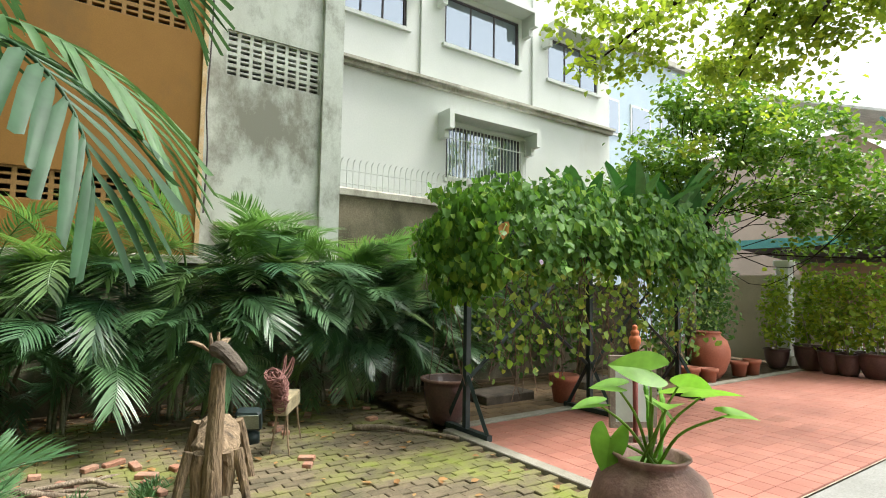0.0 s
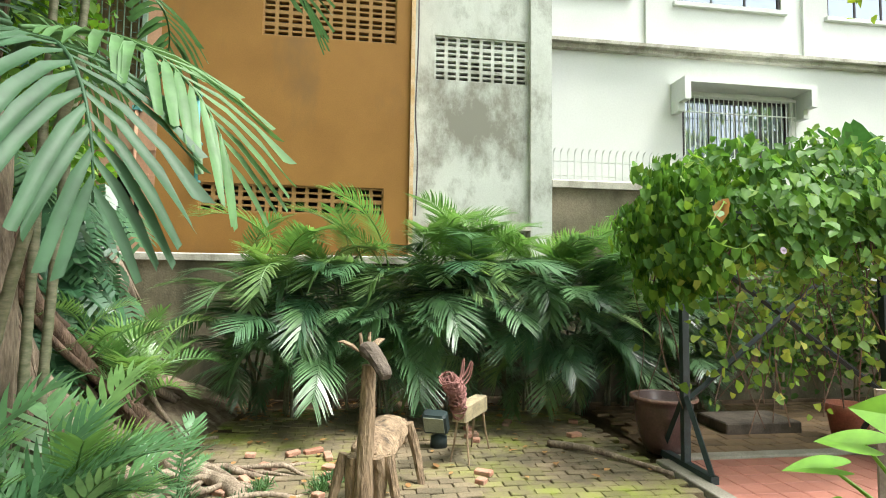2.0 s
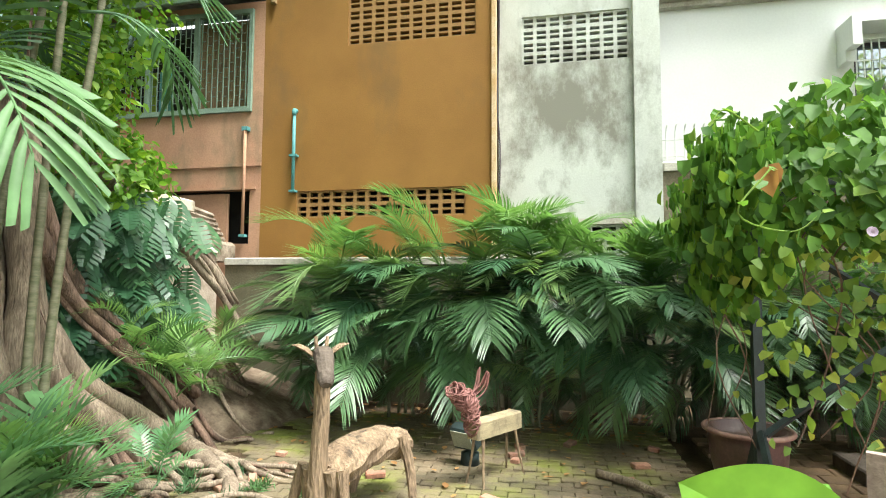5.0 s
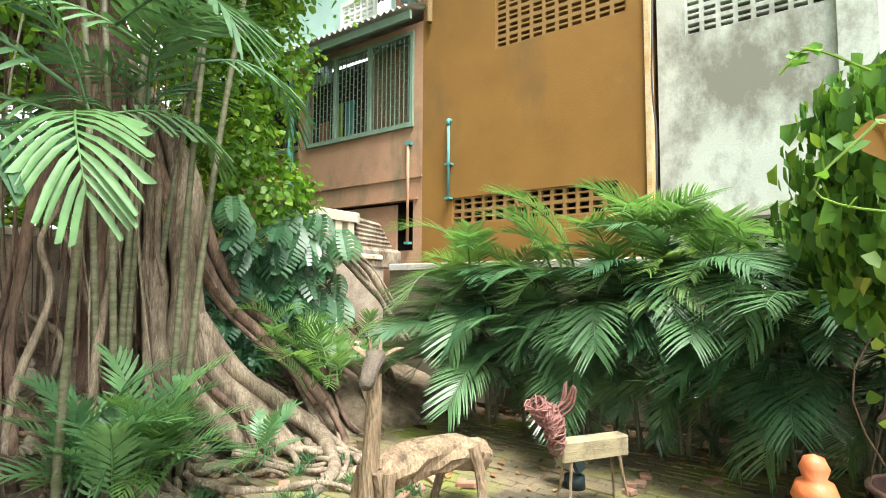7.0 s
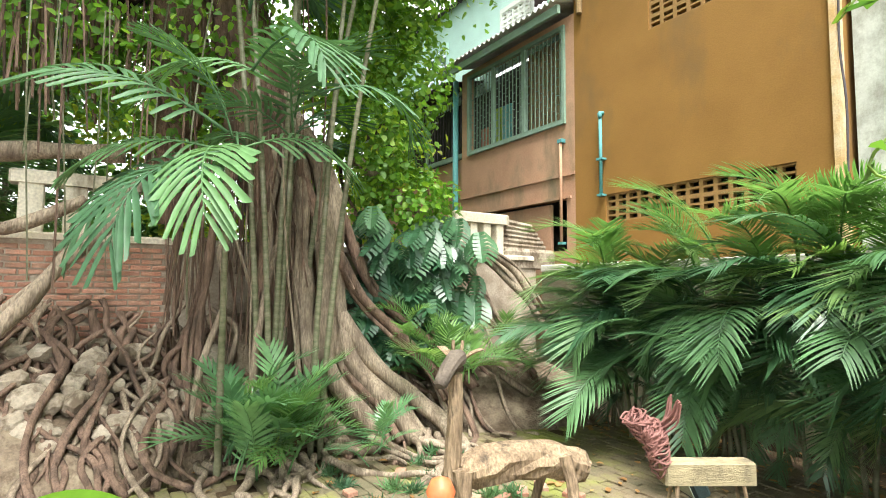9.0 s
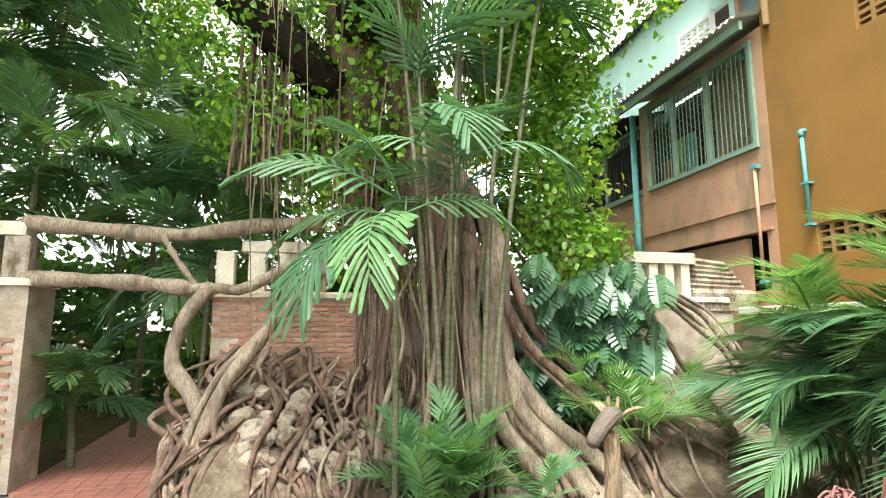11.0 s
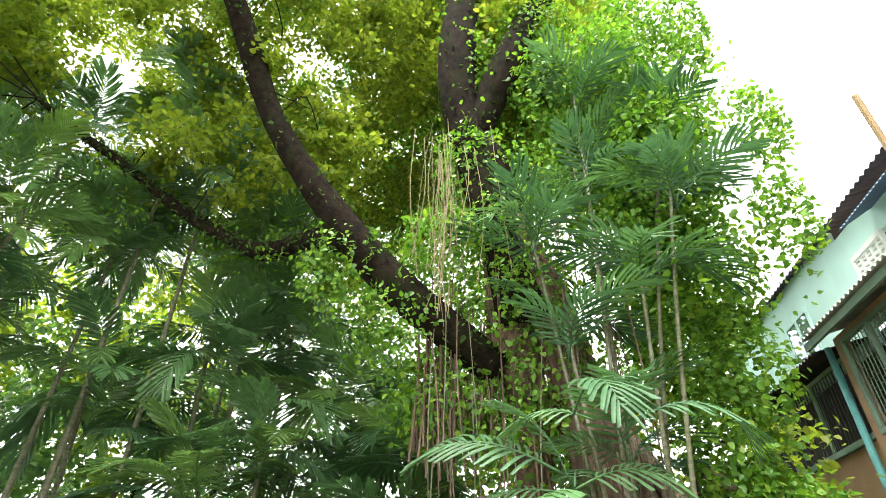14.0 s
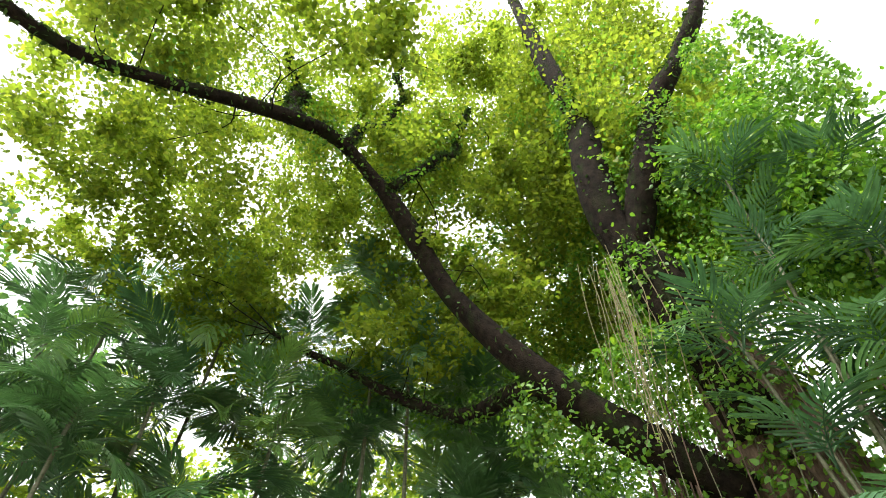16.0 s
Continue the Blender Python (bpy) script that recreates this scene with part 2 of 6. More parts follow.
M_LEDGE = surf("weathered_ledge", (0.55, 0.54, 0.47), (0.40, 0.39, 0.32), 2.5, 0.9, 0.2, 40, (0.16, 0.15, 0.11), 2.2, stain_lo=0.5, stain_hi=0.7)
# near-black colour that stands in for room shade behind vents and openings
M_DARK = surf("interior_shade", (0.045, 0.045, 0.04), (0.06, 0.06, 0.052), 3, 0.9, 0.05)
M_SOIL = surf("leaf_litter_soil", (0.06, 0.042, 0.026), (0.12, 0.085, 0.05), 5, 0.95, 0.6, 70)
M_ROOT = surf("fig_root_bark", (0.40, 0.325, 0.235), (0.24, 0.185, 0.13), 9, 0.85, 0.9, 70, (0.11, 0.08, 0.055), 5.0, (1, 1, 0.16), stain_lo=0.5, stain_hi=0.68, fine_amt=0.5)
# brown bark, its dark tone partly standing in for shade in the wall recess
M_ROOT_DARK = surf("brown_shade_root_bark", (0.26, 0.17, 0.12), (0.13, 0.083, 0.057), 10, 0.85, 0.9, 80, (0.05, 0.035, 0.025), 5.0, (1, 1, 0.15), fine_amt=0.45)
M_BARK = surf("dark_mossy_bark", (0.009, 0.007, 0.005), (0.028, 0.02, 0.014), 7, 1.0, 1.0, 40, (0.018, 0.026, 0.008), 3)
M_PLASTER = surf("old_cream_plaster", (0.72, 0.67, 0.53), (0.58, 0.52, 0.39), 3, 0.85, 0.25, 40, (0.22, 0.18, 0.12), 2.4, stain_lo=0.52, stain_hi=0.66, world_wide=True)
M_BRICK = surf("old_red_brick", (0.42, 0.19, 0.12), (0.50, 0.30, 0.21), 6, 0.9, 0.4, 60, (0.25, 0.18, 0.13), 5, random_tint=0.3, world_wide=True)
M_MORTAR = surf("old_mortar", (0.50, 0.43, 0.34), (0.34, 0.28, 0.21), 5, 0.95, 0.4, 50)
M_PAVER = surf("mossy_paver", (0.12, 0.105, 0.06), (0.23, 0.175, 0.11), 2.2, 0.85, 0.5, 60, (0.17, 0.20, 0.035), 1.1, random_tint=0.3, stain_lo=0.48, stain_hi=0.66, world_wide=True)
M_TILE = surf("terracotta_tile", (0.36, 0.145, 0.105), (0.43, 0.19, 0.14), 1.5, 0.55, 0.1, 60, (0.28, 0.115, 0.085), 1.0, random_tint=0.14, fine_amt=0.1, world_wide=True)
M_KERB = surf("grey_kerb", (0.36, 0.34, 0.28), (0.27, 0.25, 0.20), 4, 0.9, 0.3, 60)
M_ROAD = surf("grey_concrete_road", (0.30, 0.30, 0.28), (0.24, 0.24, 0.22), 2, 0.9, 0.2, 70)
M_WOOD = surf("weathered_log", (0.36, 0.265, 0.165), (0.20, 0.14, 0.085), 9, 0.85, 1.0, 60, (0.06, 0.045, 0.03), 7, (1, 1, 0.2), stain_lo=0.54, stain_hi=0.66, fine_amt=0.5)
M_WOOD_DARK = surf("dark_weathered_wood", (0.13, 0.105, 0.08), (0.06, 0.048, 0.036), 6, 0.85, 0.5, 50)
M_WICKER = surf("twisted_vine", (0.28, 0.13, 0.11), (0.17, 0.075, 0.065), 12, 0.7, 0.3, 80)
M_IRON = surf("dark_green_iron", (0.025, 0.045, 0.045), (0.018, 0.03, 0.03), 8, 0.5, 0.1, 80)
M_TEAL = surf("teal_paint", (0.10, 0.34, 0.33), (0.08, 0.27, 0.27), 5, 0.6, 0.1)
M_GREEN_PAINT = surf("faded_green_paint", (0.22, 0.33, 0.25), (0.17, 0.25, 0.19), 4, 0.7, 0.1)
M_POT = surf("brown_glazed_pot", (0.115, 0.065, 0.055), (0.075, 0.042, 0.038), 4, 0.35, 0.1, 40)
M_CLAY = surf("terracotta_clay", (0.42, 0.15, 0.09), (0.33, 0.115, 0.07), 4, 0.7, 0.15, 50)
M_LOTUS_POT = surf("worn_clay_jar", (0.24, 0.135, 0.105), (0.165, 0.095, 0.075), 3, 0.6, 0.2, 50, (0.32, 0.22, 0.17), 4)
M_FINIAL = surf("orange_clay_finial", (0.62, 0.17, 0.06), (0.5, 0.13, 0.05), 8, 0.5, 0.1)
M_AQUA = surf("aqua_boards", (0.52, 0.76, 0.70), (0.46, 0.68, 0.63), 2, 0.75, 0.1)
M_BLUE = surf("pale_blue_render", (0.52, 0.64, 0.72), (0.46, 0.58, 0.67), 1, 0.8, 0.05)
M_ROOF = surf("dark_roof_sheet", (0.05, 0.045, 0.055), (0.085, 0.07, 0.075), 4, 0.7, 0.2)
M_ROOF_PALE = surf("pale_cement_sheet", (0.62, 0.62, 0.58), (0.45, 0.46, 0.42), 3, 0.8, 0.2)
M_STONE = surf("pale_rubble", (0.40, 0.35, 0.27), (0.26, 0.215, 0.155), 4, 0.9, 0.8, 40, (0.12, 0.09, 0.06), 6, world_wide=True, stain_lo=0.48, stain_hi=0.62)
M_CANE = surf("palm_cane", (0.10, 0.115, 0.055), (0.20, 0.19, 0.12), 8, 0.6, 0.2, 30, (0.30, 0.29, 0.22), 3, (1, 1, 3), stain_lo=0.55, stain_hi=0.7)
M_STRING = surf("pale_aerial_root", (0.27, 0.235, 0.12), (0.20, 0.165, 0.08), 8, 0.8, 0.2)
M_GLASS, gn, gl, gb = nodes("window_glass")
gb.inputs["Base Color"].default_value, gb.inputs["Roughness"].default_value, gb.inputs["Metallic"].default_value = (0.30, 0.35, 0.40, 1), 0.03, 0.7

L_ARECA = leaf_mat("areca_leaf", (0.045, 0.13, 0.06), (0.12, 0.25, 0.105), (0.21, 0.33, 0.11), 0.36, 0.3, "object", 0.75)
L_ARECA_TOP = leaf_mat("young_areca_leaf", (0.09, 0.21, 0.06), (0.16, 0.31, 0.085), (0.24, 0.38, 0.10), 0.36, 0.4, "object", 0.7)
L_PALM = leaf_mat("broad_palm_leaf", (0.05, 0.125, 0.06), (0.09, 0.195, 0.085), (0.115, 0.24, 0.09), 0.48, 0.24, "object", 0.35)
L_SEEDLING = leaf_mat("palm_seedling_leaf", (0.09, 0.22, 0.10), (0.17, 0.35, 0.14), (0.22, 0.40, 0.12), 0.38, 0.4, "object", 0.6)
L_VINE = leaf_mat("vine_leaf", (0.055, 0.15, 0.03), (0.125, 0.28, 0.04), (0.23, 0.38, 0.05), 0.5, 0.36, "island", 0.28)
L_VINE_LOW = leaf_mat("yellowing_vine_leaf", (0.12, 0.25, 0.04), (0.24, 0.38, 0.06), (0.42, 0.46, 0.09), 0.5, 0.45)
L_CROWN = leaf_mat("fig_crown_leaf", (0.16, 0.25, 0.03), (0.28, 0.37, 0.04), (0.38, 0.44, 0.05), 0.5, 0.65)
L_CREEPER = leaf_mat("creeper_leaf", (0.08, 0.21, 0.025), (0.18, 0.37, 0.035), (0.29, 0.45, 0.045), 0.45, 0.45)
L_MONSTERA = leaf_mat("monstera_leaf", (0.025, 0.085, 0.04), (0.065, 0.16, 0.065), None, 0.38, 0.18, "object", 0.5)
L_LOTUS = leaf_mat("taro_leaf", (0.17, 0.40, 0.05), (0.22, 0.46, 0.06), None, 0.4, 0.45, "object")
L_DARK = leaf_mat("shade_leaf", (0.06, 0.15, 0.045), (0.12, 0.25, 0.07), (0.20, 0.34, 0.07), 0.5, 0.48)
L_SHRUB = leaf_mat("yellow_green_shrub", (0.13, 0.26, 0.02), (0.30, 0.42, 0.035), (0.45, 0.52, 0.05), 0.45, 0.4)
L_DRY = leaf_mat("dry_leaf", (0.30, 0.15, 0.05), (0.42, 0.24, 0.09), None, 0.7, 0.3)

# ---- ground ----
g = Geo().add([(-400, -400, -0.06), (400, -400, -0.06), (400, 400, -0.06), (-400, 400, -0.06)], [(0, 1, 2, 3)])
structure("ground", g, M_SOIL, "dark earth with leaf litter", category="ground")
g = Geo().add([(-3.4, -8, -0.035), (40, -8, -0.035), (40, 1.95, -0.035), (-3.4, 1.95, -0.035)], [(0, 1, 2, 3)])
structure("road", g, M_ROAD, "grey concrete drive beside the tiled terrace", category="road")
g = Geo().add([(-1.6, 1.95, -0.03), (3.5, 1.95, -0.03), (3.5, 7.6, -0.03), (-1.6, 7.6, -0.03)], [(0, 1, 2, 3)])
yard = structure("pavement_yard", g, M_SOIL, "mossy brick yard with sunken joints", category="pavement")
g = Geo().add([(3.66, 1.95, -0.02), (13.4, 1.95, -0.02), (13.4, 5.0, -0.02), (3.66, 5.0, -0.02)], [(0, 1, 2, 3)])
terrace = structure("pavement_terrace", g, M_MORTAR, "red tiled terrace", category="pavement")
g = Geo().box(3.52, 3.66, 1.95, 5.0, -0.06, 0.015, 0.008).box(3.66, 13.4, 5.0, 5.14, -0.06, 0.015, 0.008)
structure("kerb", g, M_KERB, "worn grey kerb round the tiled terrace", category="kerb")


# ---- buildings ----
def breeze_mesh(name, material, w, h):
    """A vent block with two level slots."""
    e, t = 0.028, 0.09
    g = Geo().box(0, e, 0, t, 0, h).box(w - e, w, 0, t, 0, h)
    g.box(e, w - e, 0, t, 0, e).box(e, w - e, 0, t, h - e, h).box(e, w - e, 0, t, h / 2 - 0.014, h / 2 + 0.014)
    return g.mesh(name, material)


def vent(parent, material, x0, x1, y, z0, z1, cols, rows):
    w, h = (x1 - x0) / cols, (z1 - z0) / rows
    me = breeze_mesh("vent_block", material, w, h)
    for i in range(cols):
        for j in range(rows):
            part("vent_block", me, material, parent, at=pose(x0 + i * w, y, z0 + j * h))


yellow = thing("row_house", "ochre rendered row house with block vents above the wall", "house", -0.25, 8.42, 0, "row houses")
O = Matrix.Translation((0.25, -8.42, 0))
part("wall", Geo().pierced(-2.12, 1.5, 8.42, 8.56, 0, 6.9, [(-1.52, 1.12, 2.58, 3.0), (-0.72, 1.27, 5.24, 6.2)]), M_YELLOW, yellow, at=O)
M_VENT_Y = surf("ochre_block", (0.31, 0.18, 0.06), (0.25, 0.145, 0.05), 3, 0.85, 0.1)
vent(yellow, M_VENT_Y, -1.52 + 0.25, 1.12 + 0.25, 0.03, 2.58, 3.0, 14, 2)
vent(yellow, M_VENT_Y, -0.72 + 0.25, 1.27 + 0.25, 0.03, 5.24, 6.2, 10, 5)
part("side_wall", Geo().box(-2.12, -1.9, 8.56, 14, 0, 6.9).box(1.37, 1.5, 8.56, 14, 0, 6.9).box(-2.12, 1.5, 14, 14.1, 0, 6.9), M_YELLOW, yellow, at=O)
part("roof", Geo().box(-2.1, 1.55, 8.3, 14.2, 6.9, 7.0), M_ROOF, yellow, at=O)
# added dark sheet: paints the room's shade behind the ochre vents
part("shade_backing", Geo().box(-1.9, 1.37, 9.3, 9.4, 0, 6.8), M_DARK, yellow, "near-black sheet painting the room shade behind the vents", at=O)
part("corner_strip", Geo().box(1.50, 1.56, 8.38, 8.56, 0, 6.9), surf("pale_peeling_strip", (0.66, 0.52, 0.33), (0.55, 0.36, 0.16), 6, 0.85, 0.2), yellow, at=O)

pipe = thing("drain_pipe", "short teal plastic vent pipe on the ochre wall", "pipe", -1.55, 8.36, 2.98)
part("tube", Geo().tube([(0, 0, 0), (0, 0, 1.22)], 0.026, 10), M_TEAL, pipe, smooth=True)
part("elbow", Geo().tube(curve([(0, 0, 1.2), (0, -0.01, 1.27), (0.0, 0.07, 1.28)], 6), 0.034, 10), M_TEAL, pipe, smooth=True)
part("bracket", Geo().box(-0.06, 0.06, -0.04, 0.06, 0.55, 0.58).box(-0.05, 0.05, -0.04, 0.06, 0.0, 0.03), M_TEAL, pipe)
cable = thing("wall_cable", "dark cable clipped along the house corner", "cable", 1.6, 8.4, 2.6)
part("wire", Geo().tube(curve([(0, 0, 0), (0.02, 0, 0.9), (-0.02, 0, 1.6), (0.01, 0, 2.8), (0, 0, 4.2)], 16), 0.012, 6), M_ROOF, cable)

grey = thing("row_house", "stained grey-green rendered row house with vent blocks", "house", 2.7, 8.8, 0, "row houses")
O = Matrix.Translation((-2.7, -8.8, 0))
part("wall", Geo().pierced(1.56, 3.78, 8.8, 8.94, 0, 9, [(1.91, 3.46, 2.05, 2.45), (1.91, 3.46, 4.87, 5.62)]), M_GREY, grey, at=O)
part("pilaster", Geo().box(3.5, 3.86, 8.72, 8.8, 0, 9), M_GREY, grey, at=O)
part("sill", Geo().box(1.85, 3.5, 8.7, 8.8, 2.45, 2.53), M_LEDGE, grey, at=O)
vent(grey, M_GREY, 1.91 - 2.7, 3.46 - 2.7, 0.03, 4.87, 5.62, 8, 4)
vent(grey, M_GREY, 1.91 - 2.7, 3.46 - 2.7, 0.03, 2.05, 2.45, 8, 2)
# side wall, plus a sheet whose near-black paints shade behind the vents
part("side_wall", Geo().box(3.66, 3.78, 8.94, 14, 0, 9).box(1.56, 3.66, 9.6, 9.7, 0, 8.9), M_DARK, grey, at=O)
part("roof", Geo().box(1.5, 3.9, 8.6, 14.2, 9.0, 9.1), M_ROOF, grey, at=O)

white = thing("apartment_building", "white painted building with grilled window and stained ledge", "building", 8, 9.5, 0)
O = Matrix.Translation((-8, -9.5, 0))
W = [(4.0, 5.6, 7.0, 8.1), (6.58, 8.78, 6.95, 8.05), (9.79, 11.7, 6.92, 8.0)]
low = (6.66, 8.87, 3.96, 5.13)
g = Geo().pierced(3.78, 12.2, 9.5, 9.66, 6.0, 10.2, W)
part("wall", g, M_WHITE, white, at=O)
part("wall", Geo().pierced(3.78, 12.2, 9.5, 9.66, 0, 5.94, [low]), M_WHITE, white, at=O)
part("side_wall", Geo().box(12.04, 12.2, 9.66, 16, 0, 10.2).box(3.9, 12.04, 11.5, 11.6, 0, 10), M_WHITE, white, at=O)
part("roof", Geo().box(3.7, 12.3, 9.3, 16, 10.2, 10.35), M_LEDGE, white, at=O)
part("ledge", Geo().box(3.86, 12.2, 9.28, 9.66, 5.94, 6.0).box(3.86, 12.2, 9.38, 9.5, 5.86, 5.94), M_LEDGE, white, at=O)
part("pilaster", Geo().box(5.93, 6.2, 9.44, 9.5, 6.0, 10.2), M_WHITE, white, at=O)
part("pilaster", Geo().box(9.2, 9.4, 9.44, 9.5, 6.0, 10.2), M_WHITE, white, at=O)


def building_window(parent, x0, x1, z0, z1, panes, O):
    f = part("window", Geo().pierced(x0, x1, 9.53, 9.58, z0, z1, [(x0 + 0.05, x1 - 0.05, z0 + 0.05, z1 - 0.05)]), M_ROOF, parent, "dark aluminium window frame", at=O)
    w = (x1 - x0 - 0.1) / panes
    for i in range(panes):
        a = x0 + 0.05 + i * w
        part("pane", Geo().box(a + 0.02, a + w - 0.02, 9.552, 9.558, z0 + 0.05, z1 - 0.05), M_GLASS, f)
        if i:
            part("mullion", Geo().box(a - 0.02, a + 0.02, 9.54, 9.57, z0 + 0.05, z1 - 0.05), M_ROOF, f)
    part("sill", Geo().box(x0 - 0.08, x1 + 0.08, 9.42, 9.5, z0 - 0.09, z0 - 0.01), M_WHITE, f)


def hood(x0, x1, z1, deep=0.45):
    """A concrete hood over a window, with bent cheeks."""
    g = Geo().box(x0 - 0.22, x1 + 0.22, 9.5 - deep, 9.5, z1 + 0.12, z1 + 0.22)
    for x in (x0 - 0.22, x1 + 0.1):
        g.box(x, x + 0.12, 9.5 - deep, 9.5, z1 - 0.2, z1 + 0.12).box(x, x + 0.12, 9.5 - deep * 0.55, 9.5, z1 - 0.36, z1 - 0.2)
    return g


for x0, x1, z0, z1 in W:
    building_window(white, x0, x1, z0, z1, 3, O)
    part("window_hood", hood(x0, x1, z1), M_WHITE, white, at=O)
building_window(white, *low, 4, O)
part("window_hood", hood(low[0], low[1], low[3]), M_WHITE, white, at=O)
grill = part("window_grille", Geo().box(6.62, 8.91, 9.36, 9.38, 3.94, 3.98).box(6.62, 8.91, 9.36, 9.38, 5.11, 5.15).box(6.62, 8.91, 9.36, 9.38, 4.8, 4.82), M_WHITE, white, "white steel burglar bars", at=O)
bar = Geo().box(0, 0.016, 9.362, 9.376, 3.98, 5.11).mesh("bar", M_WHITE)
for i in range(24):
    part("bar", bar, M_WHITE, grill, at=pose(6.62 + i * 0.0988, 0, 0))

fence_wall = thing("boundary_wall", "high weathered wall topped by a white spiked fence", "wall", 6.5, 8.9, 0)
O = Matrix.Translation((-6.5, -8.9, 0))
part("masonry", Geo().box(3.87, 9.6, 8.86, 8.98, 0, 3.2), M_CONC, fence_wall, at=O)
part("coping", Geo().box(3.87, 9.65, 8.8, 9.04, 3.2, 3.34, 0.03), M_LEDGE, fence_wall, at=O)
part("rail", Geo().box(3.87, 9.6, 8.9, 8.93, 3.42, 3.45).box(3.87, 9.6, 8.9, 8.93, 3.66, 3.69), M_WHITE, fence_wall, at=O)
spike = Geo().tube(curve([(0, 0, 0), (0, 0, 0.4), (0, -0.04, 0.5), (0, -0.1, 0.52)], 8), [0.011] * 5 + [0.009, 0.006, 0.003], 5).mesh("spike", M_WHITE)
for i in range(46):
    part("spike", spike, M_WHITE, fence_wall, at=O @ pose(3.95 + i * 0.123, 8.9, 3.34))

wall = Geo().box(-2.35, 3.9, 7.9, 8.02, 0, 1.85)
structure("wall_garden", wall, M_CONC, "mossy stained concrete garden wall", category="wall")
structure("trim_coping", Geo().box(-2.35, 3.9, 7.86, 8.06, 1.85, 1.95, 0.015), M_LEDGE, "weathered coping of the garden wall", category="coping")
wall = Geo().box(3.9, 10.5, 7.4, 7.55, 0, 1.7)
structure("wall_back", wall, M_CONC, "garden wall behind the trellis", category="wall")

# pink house
pink = thing("row_house", "salmon house with barred window under a corrugated eave", "house", -3.7, 8.42, 0, "row houses")
O = Matrix.Translation((3.7, -8.42, 0))
part("wall", Geo().pierced(-5.3, -2.12, 8.42, 8.56, 0, 6.1, [(-5.05, -2.31, 4.38, 5.97), (-5.05, -2.31, 2.2, 3.05)]), M_PINK, pink, at=O)
part("infill", Geo().box(-4.5, -2.72, 8.46, 8.52, 2.2, 3.0), M_PINK, pink, at=O)
part("string_course", Geo().box(-5.3, -2.12, 8.39, 8.42, 3.42, 3.47), M_PINK, pink, at=O)
part("lintel", Geo().box(-5.1, -2.2, 8.38, 8.42, 3.05, 3.09), M_PINK, pink, at=O)
# dark backing and floor slab that paint shade inside the openings
part("shade_backing", Geo().box(-5.3, -2.12, 9.4, 9.5, 0, 6.3).box(-5.3, -2.12, 8.56, 9.4, 4.0, 4.1), M_DARK, pink, at=O)
part("screen_wall", Geo().box(-3.55, -2.31, 8.72, 8.75, 4.38, 5.97), surf("tan_blind", (0.30, 0.22, 0.12), (0.24, 0.17, 0.09), 5, 0.8, 0.2, stretch=(8, 1, 1)), pink, "tan woven blind behind the bars", at=O)
fr = part("window", Geo().pierced(-5.05, -2.31, 8.37, 8.43, 4.3, 5.97, [(-4.99, -4.25, 4.38, 5.9), (-4.18, -3.36, 4.38, 5.9), (-3.28, -2.37, 4.38, 5.9)]), M_GREEN_PAINT, pink, "faded green barred window frame", at=O)
vbar = Geo().box(0, 0.014, 8.4, 8.414, 4.38, 5.9).mesh("bar", M_GREEN_PAINT)
for i in range(27):
    part("bar", vbar, M_GREEN_PAINT, fr, at=pose(-4.96 + i * 0.101, 0, 0))
hook = Geo().box(0, 0.05, 8.395, 8.405, 0, 0.01).mesh("bar_link", M_GREEN_PAINT)
for i in range(26):
    for j in range(9):
        part("bar_link", hook, M_GREEN_PAINT, fr, at=pose(-4.93 + i * 0.101, 0, 4.5 + j * 0.155 + 0.07 * (i % 2)))
part("fascia", Geo().box(-5.6, -2.12, 8.05, 8.11, 6.0, 6.14), M_GREEN_PAINT, pink, at=O)


def corrugated(x0, x1, ya, yb, za, zb, pitch=0.14, amp=0.028):
    """A corrugated sheet that slopes from (ya, za) to (yb, zb)."""
    n = int((x1 - x0) / pitch * 6)
    v, f = [], []
    for i in range(n + 1):
        x = x0 + (x1 - x0) * i / n
        w = amp * math.sin(2 * math.pi * (x - x0) / pitch)
        v += [(x, ya, za + w), (x, yb, zb + w), (x, yb, zb + w - 0.012), (x, ya, za + w - 0.012)]
    for i in range(n):
        a, b = 4 * i, 4 * i + 4
        f += [(a, b, b + 1, a + 1), (a + 3, a + 2, b + 2, b + 3), (a, a + 3, b + 3, b)]
    return Geo().add(v, f)


part("roof", corrugated(-5.6, -2.06, 7.98, 9.2, 6.2, 6.55), M_ROOF_PALE, pink, "corrugated cement eave", at=O)
part("upper_wall", Geo().pierced(-5.3, -2.12, 9.2, 9.3, 6.3, 8.2, [(-4.95, -3.55, 6.62, 7.55), (-3.4, -2.2, 6.4, 7.95)]), M_AQUA, pink, at=O)
vb = thing("vent_panel", "white vent block panel on the upper floor", "vent", -4.4, 9.16, 6.6)
part("frame", Geo().pierced(-0.5, 0.5, -0.04, 0.04, 0, 0.97, [(-0.44, 0.44, 0.08, 0.87)]), M_WHITE, vb)
me = breeze_mesh("vent_block", M_WHITE, 0.176, 0.197)
for i in range(5):
    for j in range(4):
        part("vent_block", me, M_WHITE, vb, at=pose(-0.44 + i * 0.176, -0.02, 0.08 + j * 0.197))
up = part("upper_window", Geo().pierced(-3.4, -2.2, 9.18, 9.26, 6.4, 7.95, [(-3.3, -2.85, 6.5, 7.85), (-2.78, -2.3, 6.5, 7.85)]), M_PINK, pink, at=O)
part("shutter", Geo().box(-3.3, -2.3, 9.23, 9.25, 6.5, 7.85), surf("grey_blue_shutter", (0.16, 0.25, 0.28), (0.13, 0.2, 0.23), 4, 0.6, 0.1), up)
